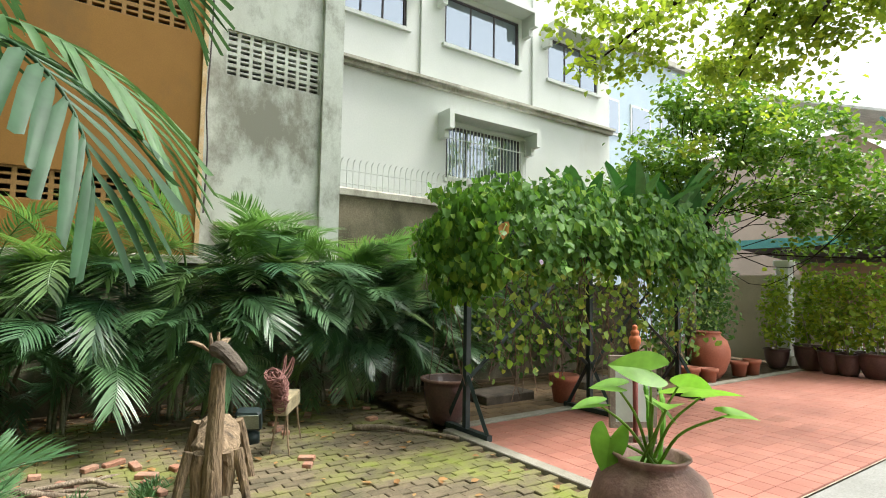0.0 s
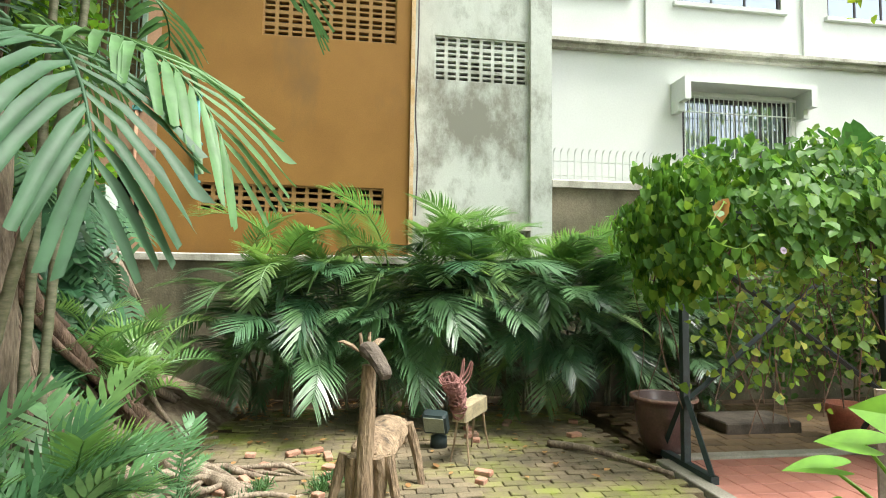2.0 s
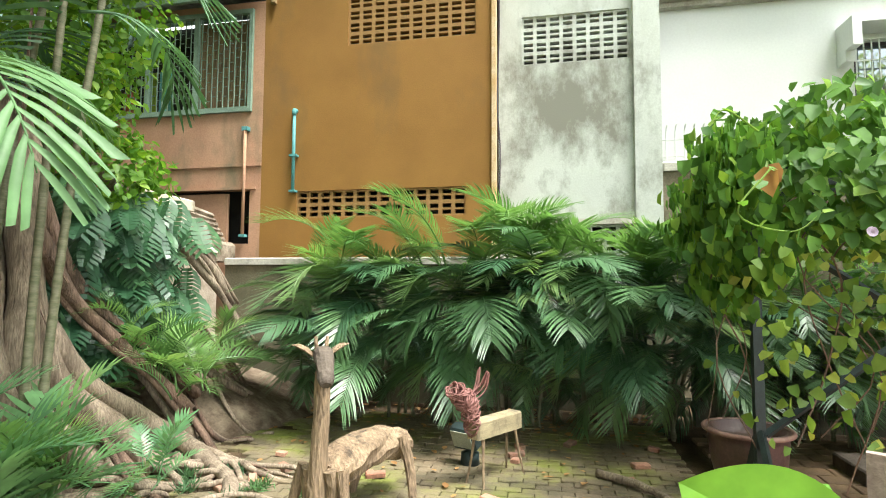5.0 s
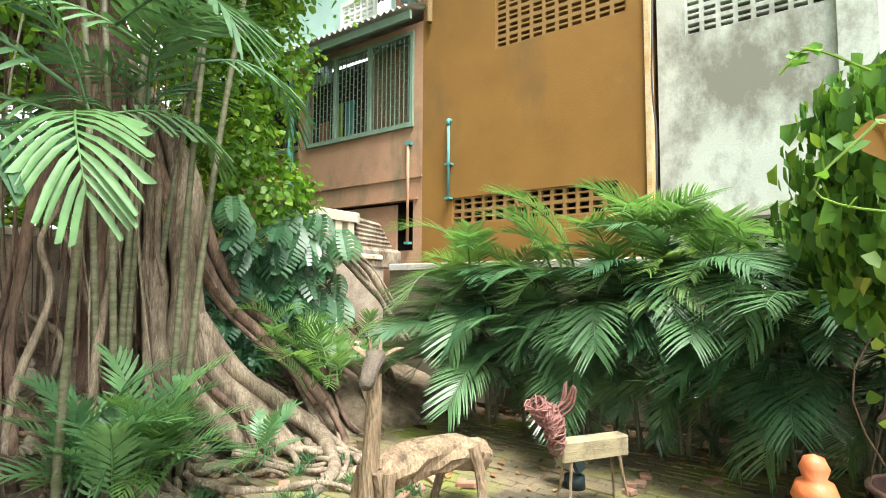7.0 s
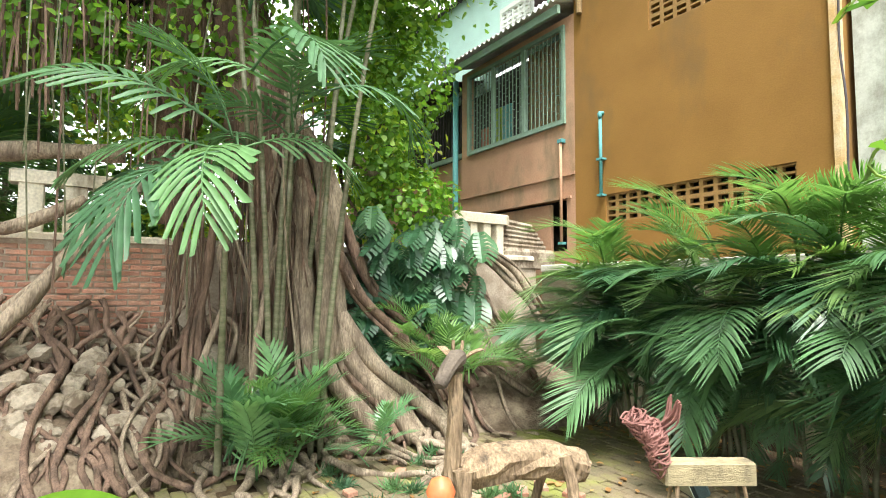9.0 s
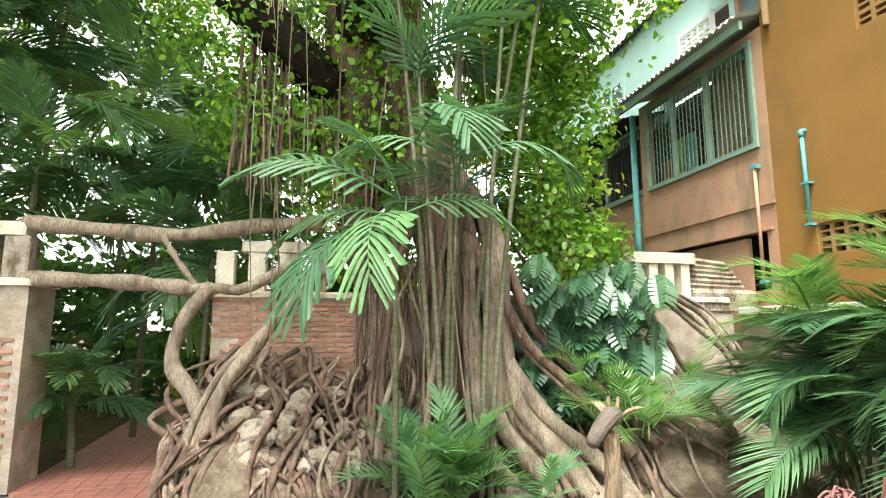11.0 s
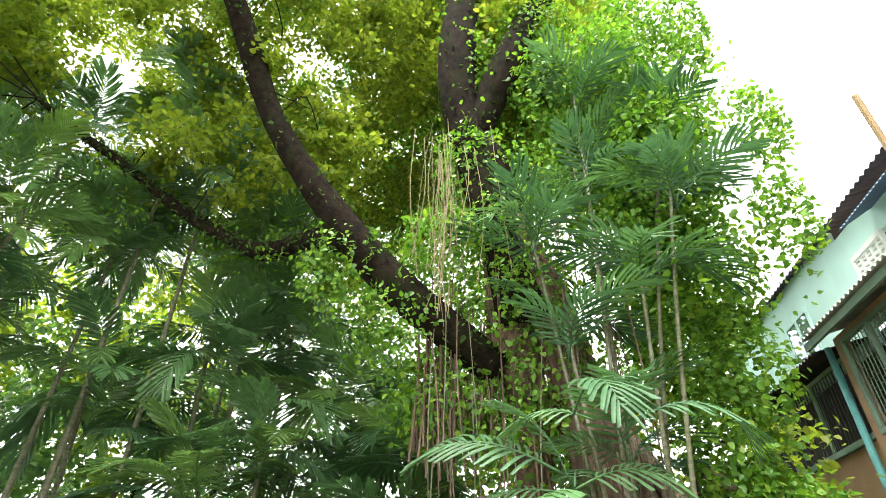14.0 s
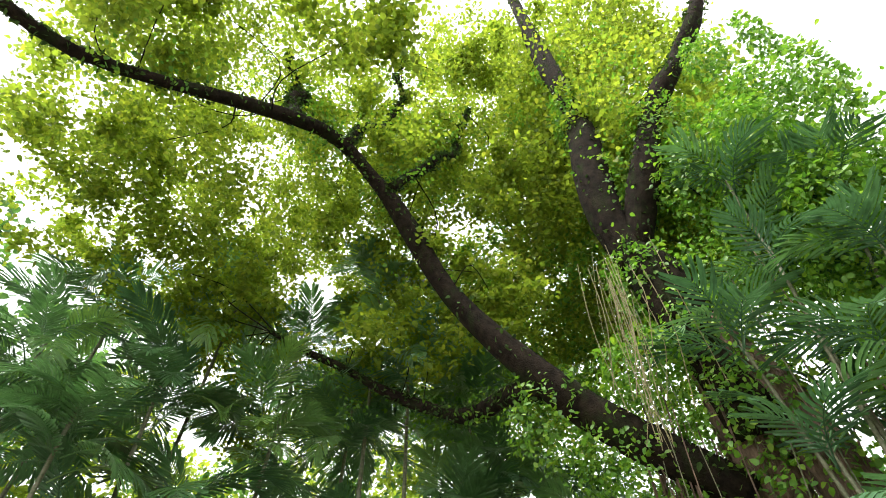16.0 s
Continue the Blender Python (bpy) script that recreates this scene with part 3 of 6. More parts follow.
part("awning", corrugated(-3.9, -2.12, 8.5, 9.3, 7.6, 8.1, 0.1, 0.02), surf("blue_sheet", (0.10, 0.17, 0.24), (0.08, 0.14, 0.2), 5, 0.7, 0.1), pink, "blue corrugated awning", at=O)
part("upper_roof", corrugated(-12, -2.0, 9.0, 12, 8.45, 9.4, 0.18, 0.03), M_ROOF, pink, at=O)
pole = thing("roof_pole", "thin weathered pole standing above the eave", "pole", -1.95, 8.36, 6.0)
part("shaft", Geo().tube([(0, 0, 0), (0, 0.02, 2.9)], 0.05, 8), surf("ochre_pole", (0.30, 0.2, 0.09), (0.22, 0.15, 0.07), 5, 0.8, 0.2), pole)

aqua = thing("row_house", "aqua boarded house with dark barred veranda", "house", -8, 8.5, 0, "row houses")
O = Matrix.Translation((8, -8.5, 0))
part("upper_wall", Geo().box(-12, -5.3, 9.2, 9.3, 6.0, 8.5), M_AQUA, aqua, at=O)
part("lower_wall", Geo().box(-12, -5.3, 8.7, 8.85, 0, 4.4), M_PINK, aqua, at=O)
# dark sheet painting the shade inside the veranda
part("shade_backing", Geo().box(-12, -5.3, 9.4, 9.5, 0, 6.3), M_DARK, aqua, at=O)
part("eave", corrugated(-12, -5.55, 8.1, 9.25, 5.95, 6.25), M_ROOF, aqua, at=O)
wf = part("window", Geo().pierced(-8.2, -7.0, 9.16, 9.2, 6.6, 7.68, [(-8.12, -7.64, 6.68, 7.6), (-7.56, -7.08, 6.68, 7.6)]), M_AQUA, aqua, at=O)
part("pane", Geo().box(-8.12, -7.08, 9.18, 9.19, 6.68, 7.6), M_GLASS, wf)
rail = part("veranda_frame", Geo().box(-12, -5.4, 8.6, 8.66, 4.4, 4.5).box(-12, -5.4, 8.6, 8.66, 5.8, 5.88), M_GREEN_PAINT, aqua, at=O)
vb2 = Geo().box(0, 0.018, 8.62, 8.638, 4.5, 5.8).mesh("bar", M_ROOF)
for i in range(56):
    part("bar", vb2, M_ROOF, rail, at=pose(-12 + i * 0.12, 0, 0))
for i in range(4):
    part("post", Geo().box(-12 + 1.65 * i, -11.9 + 1.65 * i, 8.58, 8.66, 4.5, 5.8), M_GREEN_PAINT, aqua, at=O)
dp = thing("drain_pipe", "tall blue-green downpipe between the houses", "pipe", -5.45, 8.36, 0)
part("tube", Geo().tube([(0, 0, 0), (0, 0, 6.0)], 0.06, 10), M_TEAL, dp, smooth=True)
dp = thing("drain_pipe", "thin salmon painted downpipe on the house", "pipe", -2.38, 8.36, 2.3)
part("tube", Geo().tube([(0, 0, 0), (0, 0, 1.75)], 0.025, 8), M_PINK, dp, smooth=True)
part("bracket", Geo().box(-0.05, 0.05, -0.03, 0.06, 1.68, 1.74).box(-0.05, 0.05, -0.03, 0.06, 0, 0.04), M_TEAL, dp)
for x, z, mm, lab in ((-4.75, 4.4, M_CLAY, "red"), (-4.35, 4.4, L_SHRUB, "yellow-green"), (-4.05, 4.4, M_TEAL, "teal")):
    c = thing("hanging_cloth", lab + " cloth hanging behind the barred window", "laundry", x, 8.62, z)
    part("cloth", Geo().box(-0.12, 0.12, -0.01, 0.01, 0.05, 0.75 if lab != "red" else 0.45), mm, c)

# distant buildings
blue = thing("apartment_building", "pale blue rendered block beyond the white building", "building", 15.5, 13, 0)
part("wall", Geo().box(-2.9, 3, -2, 4, 0, 9.6), M_BLUE, blue)
part("roof", Geo().box(-3.1, 3.2, -2.2, 4.2, 9.6, 9.8), M_LEDGE, blue)
for i in range(3):
    w = part("window", Geo().box(-2 + i * 1.7, -0.9 + i * 1.7, -2.04, -2.0, 6.6, 7.8), M_WHITE, blue)
    part("pane", Geo().box(-1.93 + i * 1.7, -0.97 + i * 1.7, -2.05, -2.042, 6.68, 7.72), M_GLASS, w)
far = thing("far_house", "distant house with a teal-framed sheet roof", "house", 24, 8.2, 0)
part("wall", Geo().box(-0.5, 6, -0.6, 5, 0, 7.6), surf("tan_wall", (0.42, 0.33, 0.26), (0.36, 0.29, 0.23), 1, 0.8, 0.1), far)
part("roof", Geo().add([(-1.6, -2.2, 7.7), (7, -2.2, 7.7), (7, 2.0, 9.4), (-1.6, 2.0, 9.4), (-1.6, -2.2, 7.8), (7, -2.2, 7.8), (7, 2.0, 9.5), (-1.6, 2.0, 9.5)], [(3, 2, 1, 0), (4, 5, 6, 7), (0, 1, 5, 4), (1, 2, 6, 5), (2, 3, 7, 6), (3, 0, 4, 7)]), M_ROOF_PALE, far)
for i in range(3):
    part("roof_beam", Geo().tube([(-1.5, -1.9 + i * 1.6, 7.6 + i * 0.65), (1.2, -1.9 + i * 1.6, 7.3 + i * 0.3)], 0.06, 6), M_TEAL, far)

# ---- the old gate wall with its balustrade ----
XW = -2.45
mound_top = 2.02
g = Geo().box(-2.95, XW, 1.0, 7.86, 0, mound_top)
ruin = structure("wall_ruin", g, M_MORTAR, "old brick wall wrapped by fig roots", category="wall")
g = Geo().box(-3.05, XW, -4.2, -0.85, 0, 2.12)
pier = structure("wall_gate_pier", g, M_MORTAR, "old brick gate wall with peeling plaster", category="wall")
structure("trim_cornice", Geo().box(-3.1, XW + 0.06, -4.2, -0.82, 2.12, 2.2, 0.02).box(-3.0, XW + 0.05, 1.0, 7.8, mound_top, mound_top + 0.07, 0.02), M_PLASTER, "plaster cornice under the balustrade", category="cornice")


def balustrade(y0, y1, z, n, broken=()):
    """A run of slab balusters under a thick top rail."""
    th = thing("balustrade", "old cream plaster balustrade with slab balusters", "balustrade", XW - 0.14, y0, z, "gate balustrades")
    step = (y1 - y0) / n
    for i in range(n):
        if i in broken:
            continue
        part("baluster", Geo().box(-0.09, 0.09, i * step + 0.02, i * step + step * 0.62, 0, 0.47, 0.01), M_PLASTER, th)
    return th


b = balustrade(-4.2, -1.15, 2.2, 12)
part("top_rail", Geo().box(-0.14, 0.13, 0, 3.25, 0.47, 0.62, 0.02), M_PLASTER, b)
part("end_post", Geo().box(-0.14, 0.12, 3.05, 3.3, 0, 0.47, 0.02), M_STONE, b)
b = balustrade(0.98, 2.4, 2.09, 4)
part("top_rail", Geo().box(-0.12, 0.12, 0.3, 1.4, 0.47, 0.6, 0.02), M_PLASTER, b)
b = balustrade(6.35, 7.35, 2.09, 4)
part("top_rail", Geo().box(-0.12, 0.12, 0, 1.0, 0.47, 0.62, 0.02), M_PLASTER, b)
g = Geo()
for i in range(7):
    g.tube([(-2.6, 7.25 + i * 0.02, 2.2 + i * 0.07), (-2.6, 8.25 - i * 0.06, 2.18 + i * 0.065)], 0.045, 6, rough=0.2)
structure("trim_rubble", g.box(-2.85, -2.42, 7.3, 8.3, 1.9, 2.2, 0.05), M_STONE, "crumbled end of the old wall", category="rubble")

for pts, r, lab in (([(-2.55, -1.0, 2.82), (-2.5, -0.2, 2.76), (-2.45, 0.6, 2.72), (-2.4, 1.5, 2.86), (-2.3, 2.2, 2.9)], 0.085, "grey fig root running level above the gate"),
                    ([(-2.5, -0.95, 2.2), (-2.48, 0, 2.18), (-2.42, 0.6, 2.13), (-2.35, 1.0, 2.08)], 0.085, "thick fig root bridging the gateway like a log"),
                    ([(-2.35, 0.45, 2.7), (-2.36, 0.6, 2.45), (-2.38, 0.85, 2.1)], 0.035, "thin fig root strut over the gate")):
    r_ob = thing("bridging_root", lab, "root", *pts[0])
    q = curve(pts, 24) - np.array(pts[0])
    part("root", Geo().tube(q, r * (1 + 0.15 * np.sin(np.arange(24) * 0.9)), 12, rough=0.06), M_ROOT, r_ob, smooth=True)

# ---- plants: shared leaf shapes ----
def frond_mesh(name, material, length, n, leaflet, width, droop, petiole=0.2, blunt=False, sag=0.35, vee=0.35, seed=1, spread=72, close=0.62):
    """A feather palm leaf that leaves the origin along +x and arches down."""
    rng = np.random.RandomState(seed)
    g = Geo()
    k = 18
    s = np.linspace(0, 1, k)
    ang = -droop * s ** 1.4
    d = np.stack([np.cos(ang), 0 * s, np.sin(ang)], 1)
    p = np.vstack([[0, 0, 0], np.cumsum(d[:-1], 0)]) * length / (k - 1)
    g.tube(p, np.linspace(0.013, 0.003, k) * (0.7 + 0.3 * length), 5)
    for side in (-1, 1):
        for i in range(n):
            u = (i + 0.5 * (side > 0) * 0.6 + rng.uniform(-0.15, 0.15)) / n
            u = min(max(u, 0), 0.999)
            t = petiole + (1 - petiole) * u
            j = t * (k - 1)
            a = int(j)
            q = p[a] + (p[min(a + 1, k - 1)] - p[a]) * (j - a)
            tx = d[a]
            nz = np.array([-tx[2], 0, tx[0]])
            phi = radians(spread * (1 - close * u) + rng.uniform(-6, 6))
            out = tx * math.cos(phi) + np.array([0, side, 0]) * math.sin(phi)
            out = out * math.cos(vee) + nz * math.sin(vee)
            L = leaflet * (math.sin(math.pi * (0.14 + 0.78 * u)) ** 0.6) * rng.uniform(0.92, 1.06)
            w = width * (0.75 + 0.35 * math.sin(math.pi * u))
            across = np.cross(out, nz)
            across /= np.linalg.norm(across) + 1e-9
            st = 4 if blunt else 5
            prof = (0.4, 1.0, 1.05, 0.7) if blunt else (0.5, 1.0, 0.9, 0.6, 0.05)
            verts = []
            for m_ in range(st):
                f = m_ / (st - 1)
                c = q + out * L * f + np.array([0, 0, -1]) * sag * L * f ** 1.8
                e = across * w * prof[m_] * 0.5
                jag = out * L * (rng.uniform(-0.1, 0.1) if blunt and m_ == st - 1 else 0)
                up = nz * w * 0.22 * prof[m_]
                verts += [c - e + up + jag, c, c + e + up - jag] if blunt else [c - e, c + e]
            if blunt:
                g.add(verts, [(3 * m_ + o, 3 * m_ + o + 1, 3 * m_ + o + 4, 3 * m_ + o + 3) for m_ in range(st - 1) for o in (0, 1)])
            else:
                g.add(verts, [(2 * m_, 2 * m_ + 1, 2 * m_ + 3, 2 * m_ + 2) for m_ in range(st - 1)])
    return g.mesh(name, material, True)


def place(az, el, roll=0, at=(0, 0, 0), s=1.0):
    return Matrix.Translation(at) @ Matrix.Rotation(radians(az), 4, "Z") @ Matrix.Rotation(radians(-el), 4, "Y") @ Matrix.Rotation(radians(roll), 4, "X") @ Matrix.Scale(s, 4)


ARECA = [frond_mesh("frond", L_ARECA, 1.5, 40, 0.37, 0.02, dr, 0.2, sag=0.5, vee=0.12, seed=i, spread=64, close=0.4) for i, dr in enumerate((1.5, 1.9, 2.3, 2.7))]
ARECA_TOP = [frond_mesh("frond", L_ARECA_TOP, 1.45, 36, 0.36, 0.0185, dr, 0.28, sag=0.4, vee=0.3, seed=10 + i, spread=62, close=0.4) for i, dr in enumerate((1.4, 2.0))]
BROAD = [frond_mesh("frond", L_PALM, 1.2, 13, 0.44, 0.042, dr, 0.2, True, sg, 0.2, seed=20 + i) for i, (dr, sg) in enumerate(((1.2, 0.4), (1.7, 0.55), (2.2, 0.6), (1.9, 1.15)))]
FERN = [frond_mesh("frond", L_ARECA_TOP, 0.75, 16, 0.26, 0.02, dr, 0.25, False, 0.2, 0.4, seed=30 + i) for i, dr in enumerate((0.9, 1.4))]
FERN_DARK = [frond_mesh("frond", L_SEEDLING, 0.95, 13, 0.28, 0.036, dr, 0.22, False, 0.25, 0.35, seed=40 + i) for i, dr in enumerate((0.7, 1.2))]
L_EPIPHYTE = leaf_mat("epiphyte_leaf", (0.025, 0.05, 0.015), (0.07, 0.13, 0.03), None, 0.7, 0.2, "island", 0.1)
L_GARDEN = leaf_mat("garden_palm_leaf", (0.065, 0.165, 0.075), (0.14, 0.29, 0.11), (0.21, 0.37, 0.09), 0.32, 0.42, "object", 0.9)
SHADE = [frond_mesh("frond", L_GARDEN, 1.9, 27, 0.55, 0.046, dr, 0.18, True, 0.45, 0.2, seed=50 + i) for i, dr in enumerate((1.0, 1.5, 2.0))]
rng = np.random.RandomState(7)


def cane(h, lean=(0, 0), r=0.03, seed=0):
    """A ringed palm cane."""
    n = max(6, int(h / 0.14))
    z = np.linspace(0, h, n * 2)
    f = (z / h) ** 1.5
    rad = np.where(np.arange(n * 2) % 2 == 0, r * 1.12, r) * (1 - 0.35 * z / h)
    return Geo().tube(np.stack([lean[0] * f, lean[1] * f, z], 1), rad, 8)


# ---- hedge of areca palms against the garden wall ----
for i in range(12):
    x = -0.4 + i * 0.5 + rng.uniform(-0.12, 0.12)
    y = 7.15 + rng.uniform(-0.15, 0.2)
    big = 0.85 + 0.25 * math.sin(math.pi * (i + 2) / 14)
    palm = thing("areca_palm", "bushy dark green areca palm arching over mossy paving", "palm", x, y, -0.03, "areca hedge", )
    for k in range(4):
        part("stem", cane(0.8 + 0.4 * rng.rand(), (rng.uniform(-0.25, 0.25), rng.uniform(-0.3, 0.05)), 0.022), M_CANE, palm, smooth=True, at=pose(rng.uniform(-0.2, 0.2), rng.uniform(-0.15, 0.15), 0))
    for k in range(8):
        part("frond", ARECA[2 + k % 2], L_ARECA, palm, at=place(rng.uniform(0, 360), rng.uniform(20, 75), rng.uniform(-25, 25), (rng.uniform(-0.3, 0.3), rng.uniform(0.1, 0.35), rng.uniform(0.2, 0.75)), rng.uniform(0.5, 0.7)))
    for k in range(17):
        az = -90 + rng.uniform(-80, 80)
        el = rng.uniform(40, 80)
        z = (0.5, 0.72, 0.95, 1.18)[k % 4] * big + rng.uniform(-0.1, 0.1)
        part("frond", ARECA[rng.randint(4)], L_ARECA, palm, at=place(az, el, rng.uniform(-25, 25), (rng.uniform(-0.28, 0.28), rng.uniform(-0.35, 0.1), z), big * rng.uniform(0.75, 1.02)))
    for k in range(6 if 0 < i < 11 else 2):
        part("frond", ARECA_TOP[rng.randint(2)], L_ARECA_TOP, palm, at=place(rng.uniform(-200, 20), rng.uniform(58, 84), rng.uniform(-20, 20), (rng.uniform(-0.2, 0.2), rng.uniform(-0.2, 0.1), rng.uniform(1.1, 1.6) * big), rng.uniform(0.75, 1.05)))

# ---- the fig tree: trunk, limbs, roots ----
fig = thing("fig_tree", "huge old fig tree with cascading pale roots", "tree", -2.0, 3.4, 0)
O = Matrix.Translation((2.0, -3.4, 0))


def wobble(pts, amp, seed):
    q = curve(pts, 26)
    r_ = np.random.RandomState(seed)
    ph = r_.uniform(0, 6.28, 6)
    s = np.linspace(0, 1, 26)
    env = np.sin(math.pi * s)[:, None]
    w = np.stack([np.sin(s * 9 + ph[0]) + 0.5 * np.sin(s * 21 + ph[1]), np.sin(s * 8 + ph[2]) + 0.5 * np.sin(s * 19 + ph[3]), 0.6 * np.sin(s * 10 + ph[4])], 1)
    return q + amp * env * w


def bundle(pts, r0, r1, k, seed, material=M_ROOT):
    """A buttress of several roots grown together side by side."""
    r_ = np.random.RandomState(seed)
    p_ = np.array(pts, float)
    for i in range(k):
        a = r_.uniform(0, 6.28)
        o = np.array([math.cos(a) * 0.5, math.sin(a), 0]) * r0 * 0.95
        s_ = np.linspace(0.35, 1.7, len(p_))[:, None]
        root(p_ + o * s_, r0 * r_.uniform(0.28, 0.5), r1 * r_.uniform(0.2, 0.45), seed * 7 + i, material if r_.rand() < 0.75 else M_ROOT_DARK, "root", 0.02, 8)


limb_lines = []


def root(pts, r0, r1, seed, material=M_ROOT, name="root", amp=0.03, seg=9, flat=1.0):
    s = np.linspace(0, 1, 26)
    rad = r0 + (r1 - r0) * s
    rad = rad * (1 + 0.12 * np.sin(s * 23 + seed))
    line = wobble(pts, amp, seed)
    if name == "limb":
        limb_lines.append((line, rad))
    part(name, Geo().tube(line, rad, seg, flat, 0.05), material, fig, smooth=True, at=O)


root([(-2.05, 3.75, 0.4), (-2.05, 3.75, 2.0), (-2.15, 3.3, 4.2), (-1.95, 2.5, 6.8)], 0.36, 0.36, 1, M_ROOT_DARK, "trunk", 0.06, 18)
root([(-2.6, 2.75, 2.3), (-2.5, 2.65, 3.0), (-2.2, 2.6, 4.2), (-1.95, 2.4, 6.6)], 0.2, 0.34, 2, M_ROOT_DARK, "trunk", 0.06, 16)
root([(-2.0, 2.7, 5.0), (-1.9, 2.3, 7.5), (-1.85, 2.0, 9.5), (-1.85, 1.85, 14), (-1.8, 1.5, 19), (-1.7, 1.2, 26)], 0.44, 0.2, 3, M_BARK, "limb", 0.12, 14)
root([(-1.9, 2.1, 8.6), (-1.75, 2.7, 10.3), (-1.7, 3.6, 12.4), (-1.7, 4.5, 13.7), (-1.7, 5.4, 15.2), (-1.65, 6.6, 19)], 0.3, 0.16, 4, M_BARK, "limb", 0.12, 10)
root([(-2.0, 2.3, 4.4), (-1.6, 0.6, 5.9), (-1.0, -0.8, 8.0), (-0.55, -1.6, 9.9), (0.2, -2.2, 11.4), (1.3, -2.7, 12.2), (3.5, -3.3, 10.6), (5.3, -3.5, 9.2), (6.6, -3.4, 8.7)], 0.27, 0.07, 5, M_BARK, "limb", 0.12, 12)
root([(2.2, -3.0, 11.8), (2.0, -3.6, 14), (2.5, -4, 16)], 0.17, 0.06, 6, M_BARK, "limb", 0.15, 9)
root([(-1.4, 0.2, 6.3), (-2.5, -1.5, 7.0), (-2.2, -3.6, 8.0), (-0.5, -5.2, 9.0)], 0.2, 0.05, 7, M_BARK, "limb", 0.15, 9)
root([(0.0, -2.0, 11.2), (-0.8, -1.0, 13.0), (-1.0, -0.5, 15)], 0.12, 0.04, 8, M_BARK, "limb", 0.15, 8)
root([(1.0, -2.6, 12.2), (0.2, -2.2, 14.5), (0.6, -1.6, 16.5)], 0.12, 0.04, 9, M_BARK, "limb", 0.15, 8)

# buttress roots, from the trunk down to the yard
for i, (pts, r0, r1) in enumerate((
        ([(-1.6, 3.98, 2.85), (-1.45, 3.98, 2.0), (-1.35, 3.95, 1.3), (-1.3, 4.05, 0.72), (-1.2, 4.35, 0.28), (-1.05, 4.6, 0.02)], 0.12, 0.10),
        ([(-1.6, 4.08, 2.75), (-1.5, 4.1, 2.0), (-1.42, 4.12, 1.3), (-1.3, 4.3, 0.75), (-1.1, 4.65, 0.35), (-0.9, 4.8, 0.05)], 0.11, 0.11),
        ([(-1.6, 3.8, 2.75), (-1.48, 3.8, 1.9), (-1.4, 3.78, 1.2), (-1.25, 3.85, 0.55), (-1.05, 4.1, 0.03)], 0.10, 0.10),
        ([(-1.55, 3.78, 2.75), (-1.45, 4.02, 2.1), (-1.42, 4.38, 1.5), (-1.38, 4.8, 1.1), (-1.2, 5.15, 0.75), (-0.95, 5.3, 0.4)], 0.075, 0.07),
        ([(-1.65, 4.1, 2.7), (-1.55, 4.4, 1.9), (-1.5, 4.8, 1.35), (-1.4, 5.3, 0.95), (-1.15, 5.7, 0.45)], 0.07, 0.06),
        ([(-1.75, 4.2, 2.4), (-1.65, 4.75, 1.55), (-1.6, 5.4, 1.05), (-1.4, 6.0, 0.7), (-1.1, 6.5, 0.3)], 0.06, 0.05),
        ([(-1.42, 4.14, 1.3), (-1.32, 4.5, 0.78), (-1.15, 4.9, 0.42), (-0.9, 5.05, 0.22), (-0.65, 5.05, 0.1), (-0.3, 4.85, 0.05), (0.0, 4.5, 0.02), (0.07, 4.2, -0.03)], 0.125, 0.06),
        ([(-0.75, 5.08, 0.12), (-0.4, 5.0, 0.07), (-0.05, 4.95, 0.03), (0.3, 4.9, -0.02)], 0.05, 0.025),
        ([(-1.75, 3.5, 2.7), (-1.65, 3.45, 1.7), (-1.5, 3.4, 0.9), (-1.2, 3.55, 0.2)], 0.05, 0.05),
        ([(-1.85, 3.05, 2.5), (-1.8, 2.95, 1.7), (-1.65, 2.85, 0.9), (-1.3, 2.8, 0.15)], 0.05, 0.05),
        ([(-2.1, 2.2, 2.3), (-2.0, 1.7, 1.7), (-1.9, 1.3, 1.2), (-1.7, 1.1, 0.6), (-1.4, 1.05, 0.1)], 0.09, 0.09),
        ([(-2.2, 1.9, 2.4), (-2.25, 1.35, 2.1), (-2.2, 1.0, 2.1), (-2.15, 0.72, 1.75), (-2.15, 0.7, 1.3), (-2.05, 0.95, 0.95), (-1.8, 1.1, 0.5), (-1.5, 1.0, 0.05)], 0.07, 0.12),
        ([(-1.9, 4.5, 3.1), (-2.0, 5.4, 2.55), (-2.1, 6.2, 2.3), (-2.05, 7.0, 1.9), (-1.9, 7.4, 1.3)], 0.08, 0.06),
        ([(-2.05, 5.6, 2.35), (-2.0, 6.6, 1.95), (-1.95, 7.2, 1.4), (-1.7, 7.5, 0.8)], 0.07, 0.05),
        ([(-2.05, 6.0, 2.1), (-1.95, 6.5, 1.5), (-1.8, 6.8, 0.9), (-1.5, 7.0, 0.3)], 0.06, 0.05))):
    if i < 6 or i in (8, 9):
        pts = [(-1.98, 3.55, 3.75)] + pts
    root(pts, r0 * (0.95 if i < 2 else 0.8), r1 * (0.95 if i < 2 else 0.8), 20 + i, M_ROOT_DARK if i in (3, 4, 8, 9) else M_ROOT, "buttress_root", 0.03, 12)
    bundle(pts, r0, r1, 2 if i < 6 else 1, 300 + i, M_ROOT_DARK if i in (3, 4, 8, 9) else M_ROOT)
